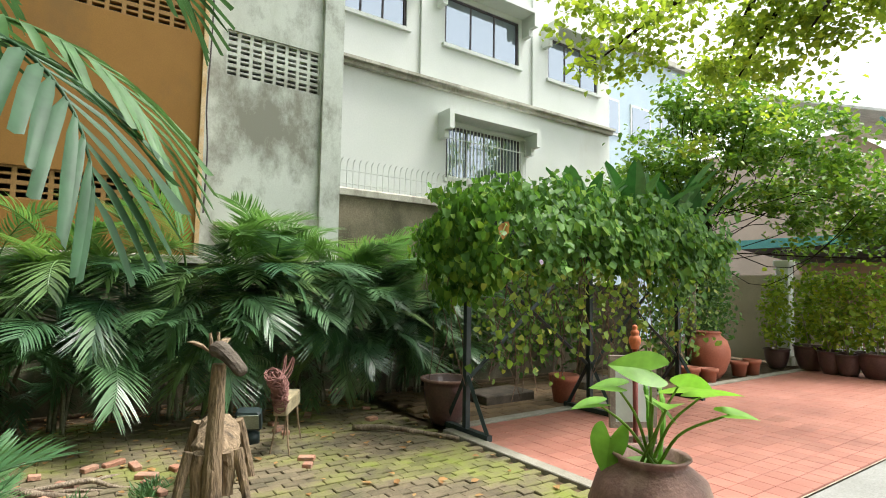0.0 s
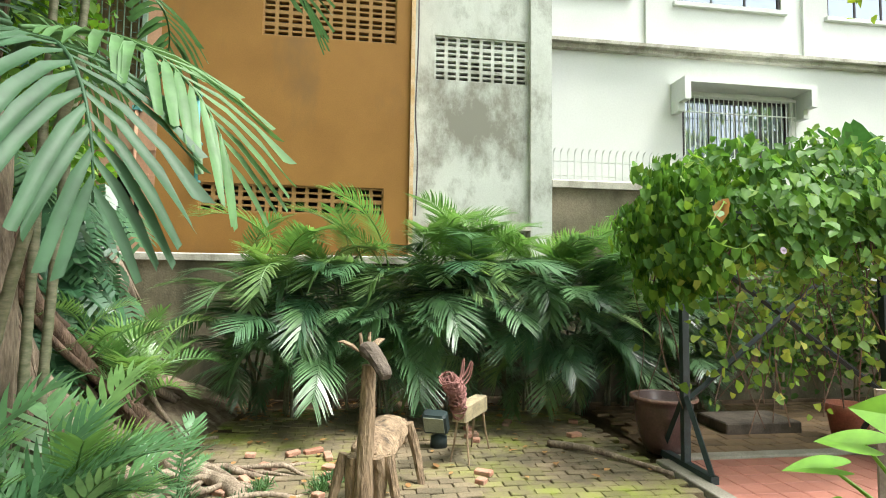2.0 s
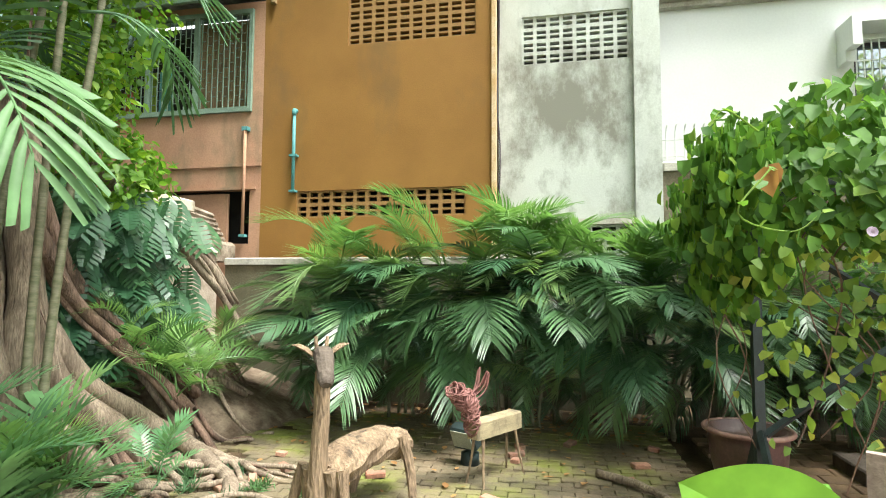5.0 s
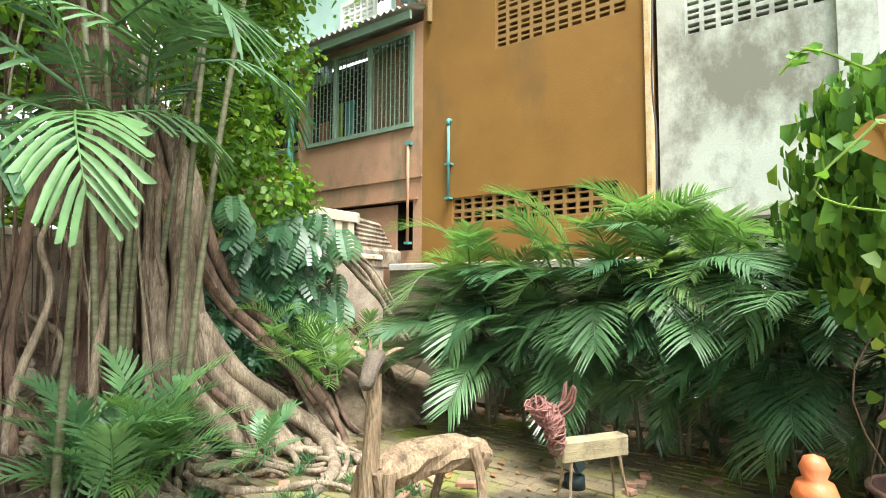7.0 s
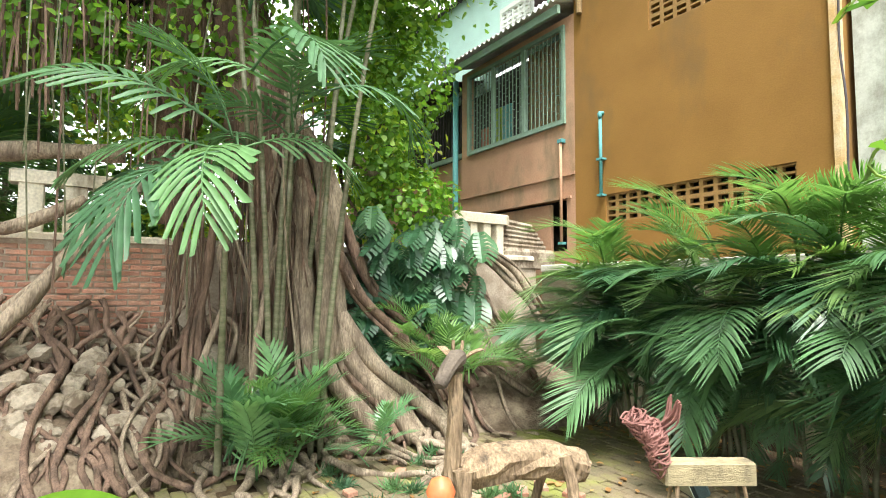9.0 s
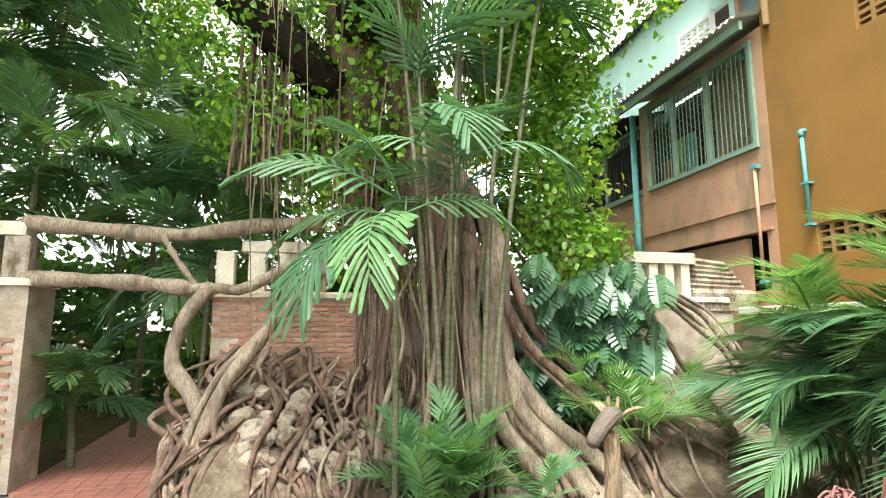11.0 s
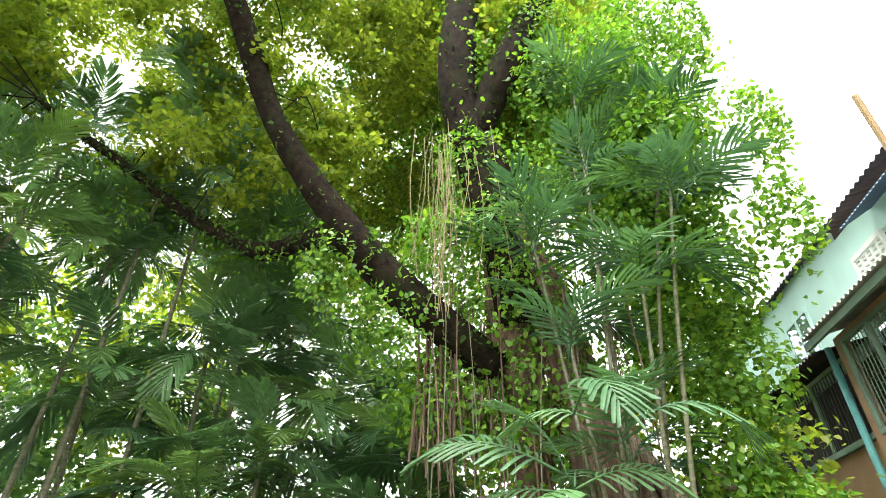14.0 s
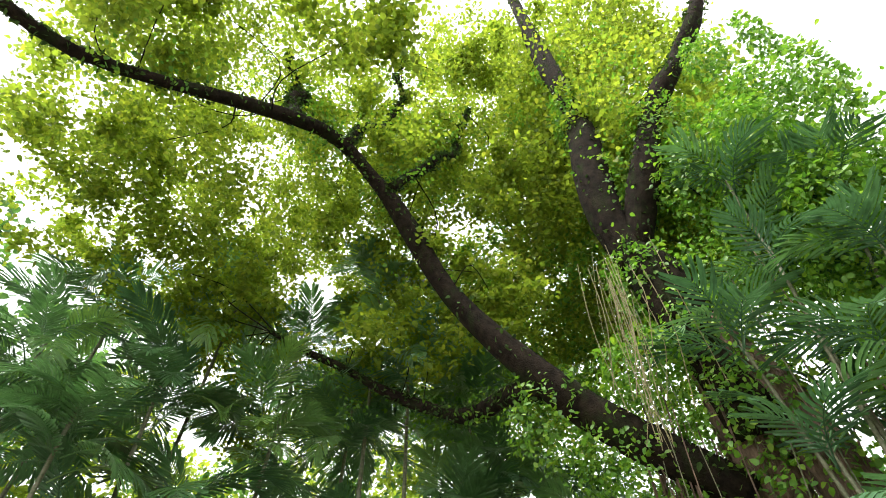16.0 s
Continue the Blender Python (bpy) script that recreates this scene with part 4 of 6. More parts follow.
# smaller roots over the wall and the bank
for i in range(112):
    left = i < 80
    y0 = rng.uniform(1.0, 3.0) if left else rng.uniform(2.7, 6.2)
    z0 = rng.uniform(0.9, 1.5) if left else (rng.uniform(1.8, 3.4) if y0 < 4.5 else rng.uniform(1.2, 2.0))
    y1 = y0 + (rng.uniform(-0.9, 0.9) if left else rng.uniform(-0.5, 0.9))
    x1 = rng.uniform(-1.9, -1.0) + (0.2 if y0 > 4 else 0)
    x0 = -2.3 + 0.6 * max(0, 1 - abs(y0 - 3.5) / 1.1)
    h = max(0.0, (-0.95 - x1) * 0.75)
    m = (x0 + x1) / 2 - 0.05
    root([(x0, y0, z0), (x0 + 0.12, y0 + 0.25 * (y1 - y0) + (0.2 if left else 0) * rng.normal(), z0 * 0.82), (m, (y0 + y1) / 2 + (0.2 if left else 0.05) * rng.normal(), 0.5 * z0 + (0.06 if left else 0.22)), (x1, max(0.85, y1), h + 0.06), (x1 + 0.35, max(0.8, y1 + rng.uniform(-0.3, 0.4)), max(0.0, h - 0.28))], rng.uniform(0.012, 0.05) if left else rng.uniform(0.014, 0.045), rng.uniform(0.012, 0.04), 400 + i, M_ROOT_DARK if i % 2 or (left and i % 4) else M_ROOT, "root", 0.06 if left else 0.05, 7, 0.65 if left else 1.0)
# surface roots on the yard
for i in range(22):
    a = rng.uniform(-1.0, 0.95)
    x0, y0 = -0.95 + rng.uniform(-0.2, 0.25), rng.uniform(2.6, 5.2)
    l = rng.uniform(0.7, 1.7)
    x1, y1 = x0 + l * math.cos(a), y0 + l * math.sin(a) * 0.8
    root([(x0, y0, 0.08), (x0 + 0.33 * (x1 - x0), y0 + 0.3 * (y1 - y0) + rng.uniform(-0.1, 0.1), 0.04), (x0 + 0.7 * (x1 - x0), y0 + 0.75 * (y1 - y0), 0.02), (x1, y1, -0.02)], rng.uniform(0.03, 0.055), 0.012, 200 + i, M_ROOT, "surface_root", 0.06, 7)
# hanging aerial roots
for i in range(36):
    x, y = rng.uniform(-2.2, -1.3), rng.uniform(1.4, 4.0)
    z1, z0 = rng.uniform(3.6, 8.0), rng.uniform(1.2, 3.2)
    p = curve([(x + rng.uniform(-0.2, 0.2), y + rng.uniform(-0.2, 0.2), z1), (x, y, (z1 + z0) / 2), (x + rng.uniform(-0.08, 0.08), y + rng.uniform(-0.1, 0.1), z0)], 10)
    part("aerial_root", Geo().tube(p, rng.uniform(0.004, 0.011), 5), (M_ROOT_DARK, M_ROOT_DARK, M_CANE)[i % 3], fig, at=O)

for i in range(20):
    y = rng.uniform(3.2, 4.3)
    x = -1.75 + 0.3 * rng.rand() + 0.25 * max(0, 1 - abs(y - 3.6))
    z1, z0 = rng.uniform(2.2, 3.4), rng.uniform(0.5, 1.6)
    p = curve([(x - 0.1, y + rng.uniform(-0.1, 0.1), z1), (x, y, (z1 + z0) / 2), (x + rng.uniform(0, 0.25), y + rng.uniform(-0.1, 0.15), z0)], 9)
    part("rootlet", Geo().tube(p, rng.uniform(0.004, 0.012), 5), (M_ROOT_DARK, M_ROOT)[i % 2], fig, at=O)
# brown curtains of thin roots beside the trunk and under the limb
for i in range(34):
    y = rng.uniform(2.55, 3.8)
    x = -2.25 + 0.55 * rng.rand()
    z1, z0 = rng.uniform(2.4, 3.3), rng.uniform(0.7, 1.5)
    p = curve([(x - 0.1, y + rng.uniform(-0.1, 0.1), z1), (x, y, (z1 + z0) / 2), (x + rng.uniform(0, 0.2), y + rng.uniform(-0.12, 0.12), z0)], 9)
    # dark brown only: root colour with the recess shade painted in
    part("hanging_root", Geo().tube(p, rng.uniform(0.005, 0.014), 6), M_ROOT_DARK, fig, at=O)
for i in range(90):
    x, y = rng.uniform(-2.5, -1.8), rng.uniform(1.2, 2.9)
    z1, z0 = rng.uniform(4.2, 5.6), rng.uniform(3.1, 3.9)
    p = curve([(x, y, z1), (x + rng.uniform(-0.06, 0.06), y, (z1 + z0) / 2), (x, y + rng.uniform(-0.08, 0.08), z0)], 7)
    part("hanging_root", Geo().tube(p, rng.uniform(0.006, 0.018), 5), M_ROOT_DARK, fig, at=O)
for i in range(26):
    x, y = rng.uniform(-1.3, -0.7), rng.normal(1.7, 0.35)
    z1, z0 = rng.uniform(6.8, 8.2), rng.uniform(4.6, 6.2)
    p = curve([(x, y, z1), (x + rng.uniform(-0.1, 0.1), y + rng.uniform(-0.15, 0.1), (z1 + z0) / 2), (x, y + rng.uniform(-0.25, 0.15), z0)], 8)
    part("aerial_root", Geo().tube(p, rng.uniform(0.003, 0.006), 5), M_STRING, fig, "pale yellowish hanging aerial roots", at=O)
# bank of earth and rubble under the roots
v, f = [], []
nx, ny = 26, 70
for j in range(ny + 1):
    y = 0.75 + j * 7.0 / ny
    for i in range(nx + 1):
        u = i / nx
        edge = min(1.0, (y - 0.75) / 0.5)
        foot = -1.15 + 0.35 * math.sin(y * 1.1) + (0.25 if y > 4 else 0)
        x = XW + 0.0 + (foot - XW) * u
        h = (1.25 if y < 4 else 0.95) * edge * (1 - u) ** 0.8 * (0.9 + 0.2 * math.sin(y * 2.3))
        h += 0.10 * noise.noise(Vector((x * 3, y * 3, 1))) * (1 - u) + 0.05 * noise.noise(Vector((x * 9, y * 9, 4))) * (1 - u)
        v.append((x, y, h - 0.06 + (0.0 if u < 1 else -0.03)))
for j in range(ny):
    for i in range(nx):
        a = j * (nx + 1) + i
        f.append((a, a + 1, a + nx + 2, a + nx + 1))
bank = structure("ground_bank", Geo().add(v, f), surf("bank_earth", (0.24, 0.19, 0.135), (0.11, 0.08, 0.055), 6, 0.95, 1.0, 40, (0.32, 0.27, 0.19), 4), "bank of earth and rubble under the fig roots", True, "bank")


def stone_mesh(seed):
    r_ = np.random.RandomState(seed)
    bm = bmesh.new()
    bmesh.ops.create_icosphere(bm, subdivisions=2, radius=1)
    for q in bm.verts:
        n_ = noise.noise(q.co * 1.3 + Vector((seed * 3.1, 0, 0)))
        q.co = Vector((q.co.x * 1.0, q.co.y * 1.3, q.co.z * 0.75)) * (1 + 0.35 * n_)
    me = bpy.data.meshes.new("stone")
    bm.to_mesh(me)
    bm.free()
    me.materials.append(M_STONE)
    return me


STONES = [stone_mesh(i) for i in range(4)]
for i in range(95):
    y = rng.uniform(0.85, 3.1) if i < 75 else rng.uniform(4.6, 7.2)
    u = rng.uniform(0.05, 0.85)
    x = XW + (-1.2 - XW) * u
    h = (1.2 if y < 4 else 0.9) * min(1, (y - 0.75) / 0.5) * (1 - u) ** 0.8
    s = rng.uniform(0.06, 0.13)
    part("stone", STONES[i % 4], M_STONE, bank, at=pose(x, y, h + 0.01, rng.uniform(0, 40), rng.uniform(0, 40), rng.uniform(0, 360)) @ Matrix.Scale(s, 4))


# ---- leaf masses ----
def blob_leaves(name, blobs, per, size, material, parent, O=None, width=0.42, up=0.6, label="", heart=0.0, droop=0.3, shell=0.6):
    """Leaves in the outer shell of uneven ellipsoids (cx, cy, cz, rx, ry, rz)."""
    P, D, N = [], [], []
    for cx, cy, cz, rx, ry, rz in blobs:
        n = int(per * (rx * ry + ry * rz + rx * rz))
        d = unit(rng.normal(size=(n, 3)))
        r = (shell + (1 - shell) * rng.rand(n, 1)) * (1 + 0.18 * np.sin(d[:, :1] * 7 + cx * 3) * np.cos(d[:, 1:2] * 6 + cy * 2))
        P.append(np.array([cx, cy, cz]) + d * r * np.array([rx, ry, rz]))
        N.append(unit(d + np.array([0, 0, up]) + rng.normal(size=(n, 3)) * 0.45))
        D.append(unit(rng.normal(size=(n, 3)) + d * 0.5 + np.array([0, 0, -droop])))
    P, D, N = map(np.concatenate, (P, D, N))
    me = leaves(name, P, D, N, size * rng.uniform(0.6, 1.25, len(P)), material, width, heart=heart)
    return part(name, me, material, parent, label, at=O)


MORE = [(-1.95, 2.9, 4.3, 0.55, 0.75, 0.7), (-1.95, 2.8, 5.6, 0.55, 0.7, 0.8), (-1.9, 2.5, 6.8, 0.6, 0.65, 0.8), (-1.4, 6.2, 6.2, 0.35, 0.4, 0.8), (-1.3, 6.3, 7.8, 0.35, 0.4, 0.8), (-1.9, 5.3, 4.2, 0.5, 0.55, 0.8), (-1.9, 5.3, 5.6, 0.5, 0.6, 0.9), (-1.8, 5.2, 7.1, 0.5, 0.6, 0.9), (-1.7, 5.3, 8.6, 0.45, 0.6, 0.9), (-1.5, 4.4, 6.6, 0.5, 0.5, 0.8)]
creeper = thing("climbing_creeper", "bright green creeper covering the fig trunk", "creeper", -2.0, 5.0, 2.0)
OC = Matrix.Translation((2.0, -5.0, -2.0))
blob_leaves("foliage", [(-1.75, 5.15, 2.65, 0.4, 0.65, 0.4), (-1.8, 4.75, 3.2, 0.4, 0.5, 0.5), (-2.0, 5.2, 2.7, 0.45, 0.8, 0.6), (-2.1, 4.9, 3.6, 0.5, 0.7, 0.9), (-2.15, 4.6, 4.9, 0.5, 0.75, 1.0), (-2.1, 4.2, 6.3, 0.6, 0.8, 1.1), (-2.0, 3.9, 7.9, 0.6, 0.8, 1.2), (-1.8, 3.5, 9.6, 0.7, 0.8, 1.3), (-1.9, 3.4, 11.4, 0.7, 0.8, 1.2), (-2.2, 2.6, 3.6, 0.6, 1.0, 0.6), (-2.2, 1.6, 4.1, 0.6, 0.9, 0.7), (-1.7, 4.9, 8.9, 0.5, 0.6, 0.9), (-1.5, 5.1, 10.8, 0.45, 0.5, 1.0), (-1.5, 4.8, 12.8, 0.4, 0.5, 0.9), (-1.1, 4.7, 7.6, 0.5, 0.6, 0.8), (-0.3, 5.3, 9.0, 0.28, 0.28, 1.2), (-0.35, 5.2, 10.8, 0.2, 0.22, 0.9), (-1.2, 4.4, 9.6, 0.5, 0.6, 0.9), (-1.6, 1.6, 6.2, 0.6, 0.7, 0.6), (-1.9, 2.0, 8.0, 0.6, 0.6, 0.9), (-1.9, 2.0, 10.5, 0.55, 0.55, 1.2), (-1.8, 1.8, 13.5, 0.5, 0.5, 1.4)] + MORE, 700, 0.095, L_CREEPER, creeper, OC, 0.4)
blob_leaves("foliage", [(-1.95, 1.0, 5.0, 0.9, 0.9, 0.7), (-1.6, 0.2, 5.8, 0.8, 0.8, 0.7), (-2.0, 2.4, 5.4, 0.9, 0.9, 0.9), (-1.9, 2.9, 7.2, 0.7, 0.8, 1.2)], 420, 0.085, L_CREEPER, creeper, OC, 0.4)
def monstera_mesh(seed):
    """A broad leaf cut into strips on each side of its midrib."""
    r_ = np.random.RandomState(seed)
    g = Geo()
    L, W, n = 0.46, 0.20, 8
    for side in (-1, 1):
        for i in range(n):
            u0, u1 = i / n, (i + 0.5) / n
            w = W * math.sin(math.pi * (0.16 + 0.76 * (i + 0.5) / n)) ** 0.7
            fx = 0.06 + 0.05 * (1 - i / n)
            a, b = (L * u0, 0, 0), (L * (i + 1) / n, 0, 0)
            c, d = (L * u1 + 0.02, side * w * 0.45, 0.02), (L * u0 + 0.01, side * w * 0.45, 0.02)
            e, h = (L * u1 + fx, side * w, -0.035), (L * (u0 + u1) / 2 - 0.01 + fx * 0.6, side * w * 0.96, -0.03)
            g.add([a, b, c, d, e, h], [(0, 1, 2, 3), (3, 2, 4, 5)])
    return g.mesh("leaf", L_MONSTERA)


MON = [monstera_mesh(i) for i in range(2)]
mon = thing("monstera", "glossy split-leaf monstera climbing the old wall", "climbing plant", -2.1, 5.5, 0.8)
for i in range(115):
    y, z = rng.uniform(4.45, 6.1), rng.uniform(0.95, 2.55)
    if z > 3.3 - 0.28 * (y - 4.0) * 1.6:
        continue
    x = -2.0 + rng.uniform(0.0, 0.5)
    part("leaf", MON[i % 2], L_MONSTERA, mon, at=pose(x + 2.1, y - 5.5, z - 0.8) @ place(rng.uniform(-75, 5), rng.uniform(-72, -25), rng.uniform(-18, 18), s=rng.uniform(0.65, 1.1)))
part("stem", Geo().tube(curve([(0, -0.2, -0.2), (0.05, 0, 0.8), (-0.05, 0.2, 1.6)], 12), 0.025, 7), M_CANE, mon)

# ---- cluster of broad-leaf palms in front of the fig ----
cluster = thing("palm_cluster", "clump of slender cane palms with blunt broad leaflets", "palm", -1.0, 3.3, 0)
stems = [(-0.85, 2.9, 2.55, (0.5, -0.1)), (-1.32, 3.5, 3.3, (0.0, 0.1)), (-1.25, 3.42, 4.6, (0.0, -0.3)), (-1.38, 3.35, 6.0, (0.0, -0.5)), (-1.05, 3.75, 5.3, (-0.1, 0.35)), (-1.3, 3.45, 7.3, (-0.1, 0.3)), (-1.0, 3.82, 6.5, (-0.1, 0.9)), (-1.5, 3.6, 9.0, (0.0, 0.2)), (-1.45, 3.7, 8.2, (0.0, 1.3))]
for i, (x, y, h, lean) in enumerate(stems):
    part("stem", cane(h, lean, 0.03), M_CANE, cluster, smooth=True, at=pose(x + 1.0, y - 3.3, 0))
    tx, ty = x + 1.0 + lean[0], y - 3.3 + lean[1]
    for k in range(7 if i else 0):
        part("frond", BROAD[rng.randint(3)], L_PALM, cluster, at=place(k * 137.5 + rng.uniform(-20, 20) , rng.uniform(35, 84), rng.uniform(-25, 25), (tx, ty, h - 0.5 * rng.rand()), rng.uniform(0.75, 1.05)))
WIDE = [frond_mesh("frond", L_PALM, 1.45, 15, 0.42, 0.042, dr, 0.16, True, sg, 0.15, seed=60 + i) for i, (dr, sg) in enumerate(((1.2, 0.4), (1.7, 0.5), (2.1, 0.5), (1.8, 1.1)))]
low_fronds = ((-0.7, 2.85, 2.85, -92, 32, -40, 1.12, 0), (-0.7, 2.88, 2.7, -98, -14, -35, 1.05, 0), (-0.7, 2.85, 2.5, -46, 5, 0, 1.02, 1), (-0.7, 2.95, 2.72, 82, 26, 40, 0.86, 1), (-0.75, 2.85, 2.7, -105, 12, -30, 0.9, 0),
              (-0.7, 2.9, 2.6, -27, 8, 12, 0.98, 1), (-0.55, 3.0, 3.35, 12, 22, 0, 0.9, 1), (-0.75, 2.95, 2.75, 170, 40, 0, 0.8, 1), (-0.7, 2.9, 2.8, -70, 72, -20, 0.7, 0), (-0.6, 3.2, 3.3, -110, 30, -30, 0.85, 1), (-0.6, 3.6, 3.3, 75, 25, 30, 0.85, 2))
for x, y, z, az, el, roll, sc, kind_ in low_fronds:
    part("frond", WIDE[kind_], L_PALM, cluster, at=place(az, el, roll, (x + 1.0, y - 3.3, z), sc))

# low bushes
def bush(x, y, z, n, meshes, mat_, label, spread=0.2, s=(0.7, 1.1), el=(15, 80), group=""):
    b_ = thing("palm_bush", label, "bush", x, y, z, group)
    for k in range(n):
        part("frond", meshes[k % len(meshes)], mat_, b_, at=place(rng.uniform(0, 360), rng.uniform(*el), rng.uniform(-20, 20), (rng.uniform(-spread, spread), rng.uniform(-spread, spread), rng.uniform(0, 0.35)), rng.uniform(*s)))
    return b_


bush(-0.85, 3.2, 0.0, 40, FERN_DARK, L_SEEDLING, "leafy dark green palm seedling clump among roots", 0.28, (0.65, 1.05), (35, 88))
bush(-0.75, 3.45, 0.15, 14, FERN, L_ARECA_TOP, "bright green palm seedlings at the root foot", 0.2)
bush(-1.15, 5.4, 0.5, 26, FERN, L_ARECA_TOP, "bright feathery seedlings below the monstera", 0.3)
bush(-1.4, 6.4, 0.5, 12, FERN, L_ARECA_TOP, "small feathery seedlings on the root bank", 0.3, (0.5, 0.8))
bush(-0.4, 4.05, 0.0, 12, FERN_DARK, L_SEEDLING, "low seedling tuft beside a surface root", 0.15, (0.35, 0.6))
bush(-1.3, 4.9, 0.9, 8, FERN, L_ARECA_TOP, "single feathery seedling in the roots", 0.08, (0.6, 0.9))
for i in range(14):
    x, y = rng.uniform(-0.6, 0.7), rng.uniform(3.7, 5.0)
    t_ = thing("grass_tuft", "small blue-green mondo grass tuft in the paving", "grass", x, y, 0, "mondo grass tufts")
    n = 90
    D = unit(np.stack([rng.normal(size=n), rng.normal(size=n), rng.uniform(0.3, 1.6, n)], 1))
    part("tuft", leaves("tuft", rng.normal(size=(n, 3)) * np.array([0.04, 0.04, 0.0]), D, unit(rng.normal(size=(n, 3))), rng.uniform(0.07, 0.13, n), L_PALM, 0.05), L_PALM, t_)

# ---- sculptures in the yard ----
g = Geo().tube(curve([(0, -0.03, 0.10), (0.0, -0.02, 0.35), (0.005, 0, 0.7), (0.01, 0.0, 1.02)], 14), np.linspace(0.068, 0.047, 14), 12, rough=0.05)
body = g
log = np.array([(0, 0.05, 0.36), (0, 0.2, 0.40), (0.01, 0.45, 0.42), (0.0, 0.7, 0.40), (0.0, 0.88, 0.35), (0, 0.95, 0.32)])
body.tube(curve(log, 14), [0.10, 0.14, 0.155, 0.16, 0.155, 0.15, 0.155, 0.15, 0.15, 0.15, 0.15, 0.145, 0.14, 0.13], 18, 0.8, rough=0.11)
HT = np.array(Matrix.Rotation(radians(44), 3, 'Z'))
for sx in (-1, 1):
    body.tube(curve([(sx * 0.085, 0.0, 0.42), (sx * 0.1, 0.02, 0.3), (sx * 0.09, 0.02, 0.12)], 8), 0.046, 9, rough=0.08)
    body.tube(curve([(sx * 0.15, 0.03, 0.42), (sx * 0.2, 0.0, 0.22), (sx * 0.245, -0.03, -0.01)], 9), np.linspace(0.042, 0.026, 9), 9, rough=0.08)
    body.tube(curve([(sx * 0.15, 0.74, 0.46), (sx * 0.21, 0.76, 0.25), (sx * 0.27, 0.72, -0.01)], 9), np.linspace(0.045, 0.03, 9), 9, rough=0.08)
    body.tube(np.array([(sx * 0.028, 0.03, 1.13), (sx * 0.036, 0.045, 1.235)]) @ HT.T, [0.015, 0.011], 7)
    body.tube(np.array([(sx * 0.045, 0.04, 1.11), (sx * 0.09, 0.06, 1.15), (sx * 0.14, 0.08, 1.175), (sx * 0.185, 0.09, 1.18)]) @ HT.T, [0.018, 0.036, 0.032, 0.005], 8, 0.4)
body.use(1).tube(curve([(0.01, 0.07, 1.10), (0.01, 0.0, 1.12), (0.01, -0.10, 1.075), (0.01, -0.2, 1.0), (0.01, -0.235, 0.97)], 12) @ HT.T, [0.03, 0.055, 0.066, 0.067, 0.062, 0.058, 0.055, 0.052, 0.05, 0.047, 0.042, 0.03], 12, 0.9, rough=0.06)
gir = tagged(new("giraffe_sculpture", body.mesh("giraffe_sculpture", [M_WOOD, M_WOOD_DARK], False)), "driftwood giraffe sculpture with tall log neck", "sculpture")
gir.matrix_basis = pose(0.91, 4.03, 0, 0, 0, -15)

w = Geo()
M_PLANK = surf("weathered_plank", (0.40, 0.34, 0.2), (0.28, 0.235, 0.14), 5, 0.85, 0.4, 40, (0.14, 0.12, 0.08), 6, (6, 1, 6))
w.use(0).box(-0.065, 0.065, 0, 0.58, 0.36, 0.50, 0.012)
for sx in (-1, 1):
    for y, dy in ((0.08, -0.05), (0.5, 0.06)):
        w.use(1).tube(curve([(sx * 0.045, y, 0.37), (sx * 0.06, y + dy * 0.4, 0.2), (sx * 0.09, y + dy, -0.01)], 8), np.linspace(0.013, 0.008, 8), 7, rough=0.1)
r2 = np.random.RandomState(5)
w.use(2)
for k in range(70):
    s = r2.rand()
    c = np.array([0, 0.0, 0.44]) * (1 - s) + np.array([0.0, -0.06, 0.74]) * s
    if k > 28:
        s2 = r2.rand()
        c = np.array([0.0, -0.03, 0.62]) * (1 - s2) + np.array([-0.04, -0.16, 0.76]) * s2
    rad = 0.045 + 0.035 * math.sin(math.pi * min(1, s * 0.9 + 0.1))
    ax = unit(r2.normal(size=3) * 0.5 + np.array([0, -0.6, 0.6]))
    u = unit(np.cross(ax, [1, 0.2, 0]))
    vv = np.cross(ax, u)
    a = np.linspace(0, 2 * math.pi, 13) + r2.uniform(0, 6)
    pts = c + rad * (np.cos(a)[:, None] * u + np.sin(a)[:, None] * vv) + r2.normal(size=(13, 3)) * 0.004
    w.tube(pts, 0.0065, 5)
for ex in ((0.02, 0.06, 0.90), (0.09, 0.08, 0.88)):
    for k in range(7):
        o = r2.normal(size=3) * 0.012
        w.tube(curve([np.array((0, -0.02, 0.68)) + o, np.array((ex[0] * 0.6, ex[1] * 0.7, 0.76)) + o, np.array(ex) + o * 0.5], 8), 0.007, 5)
deer = tagged(new("deer_sculpture", w.mesh("deer_sculpture", [M_PLANK, M_WOOD, M_WICKER], False)), "small deer sculpture of plank and twisted vine", "sculpture")
deer.matrix_basis = pose(1.72, 5.08, 0, 0, 0, -32)

spot = thing("garden_spotlight", "dark green garden floodlight on a stub post", "lamp", 1.62, 5.62, 0)
part("base", Geo().lathe(0, 0, [(0.0, 0), (0.085, 0), (0.08, 0.1), (0.03, 0.12), (0.03, 0.18), (0, 0.18)], 14), M_IRON, spot, smooth=True)
lamp_head = part("housing", Geo().box(-0.12, 0.12, -0.06, 0.06, 0, 0.2, 0.02), M_IRON, spot, at=pose(-0.02, 0, 0.16, 25, 0, -25))
part("lens", Geo().box(-0.1, 0.1, -0.066, -0.06, 0.02, 0.18), surf("dusty_lens", (0.34, 0.38, 0.3), (0.24, 0.28, 0.22), 6, 0.3, 0.05), lamp_head)

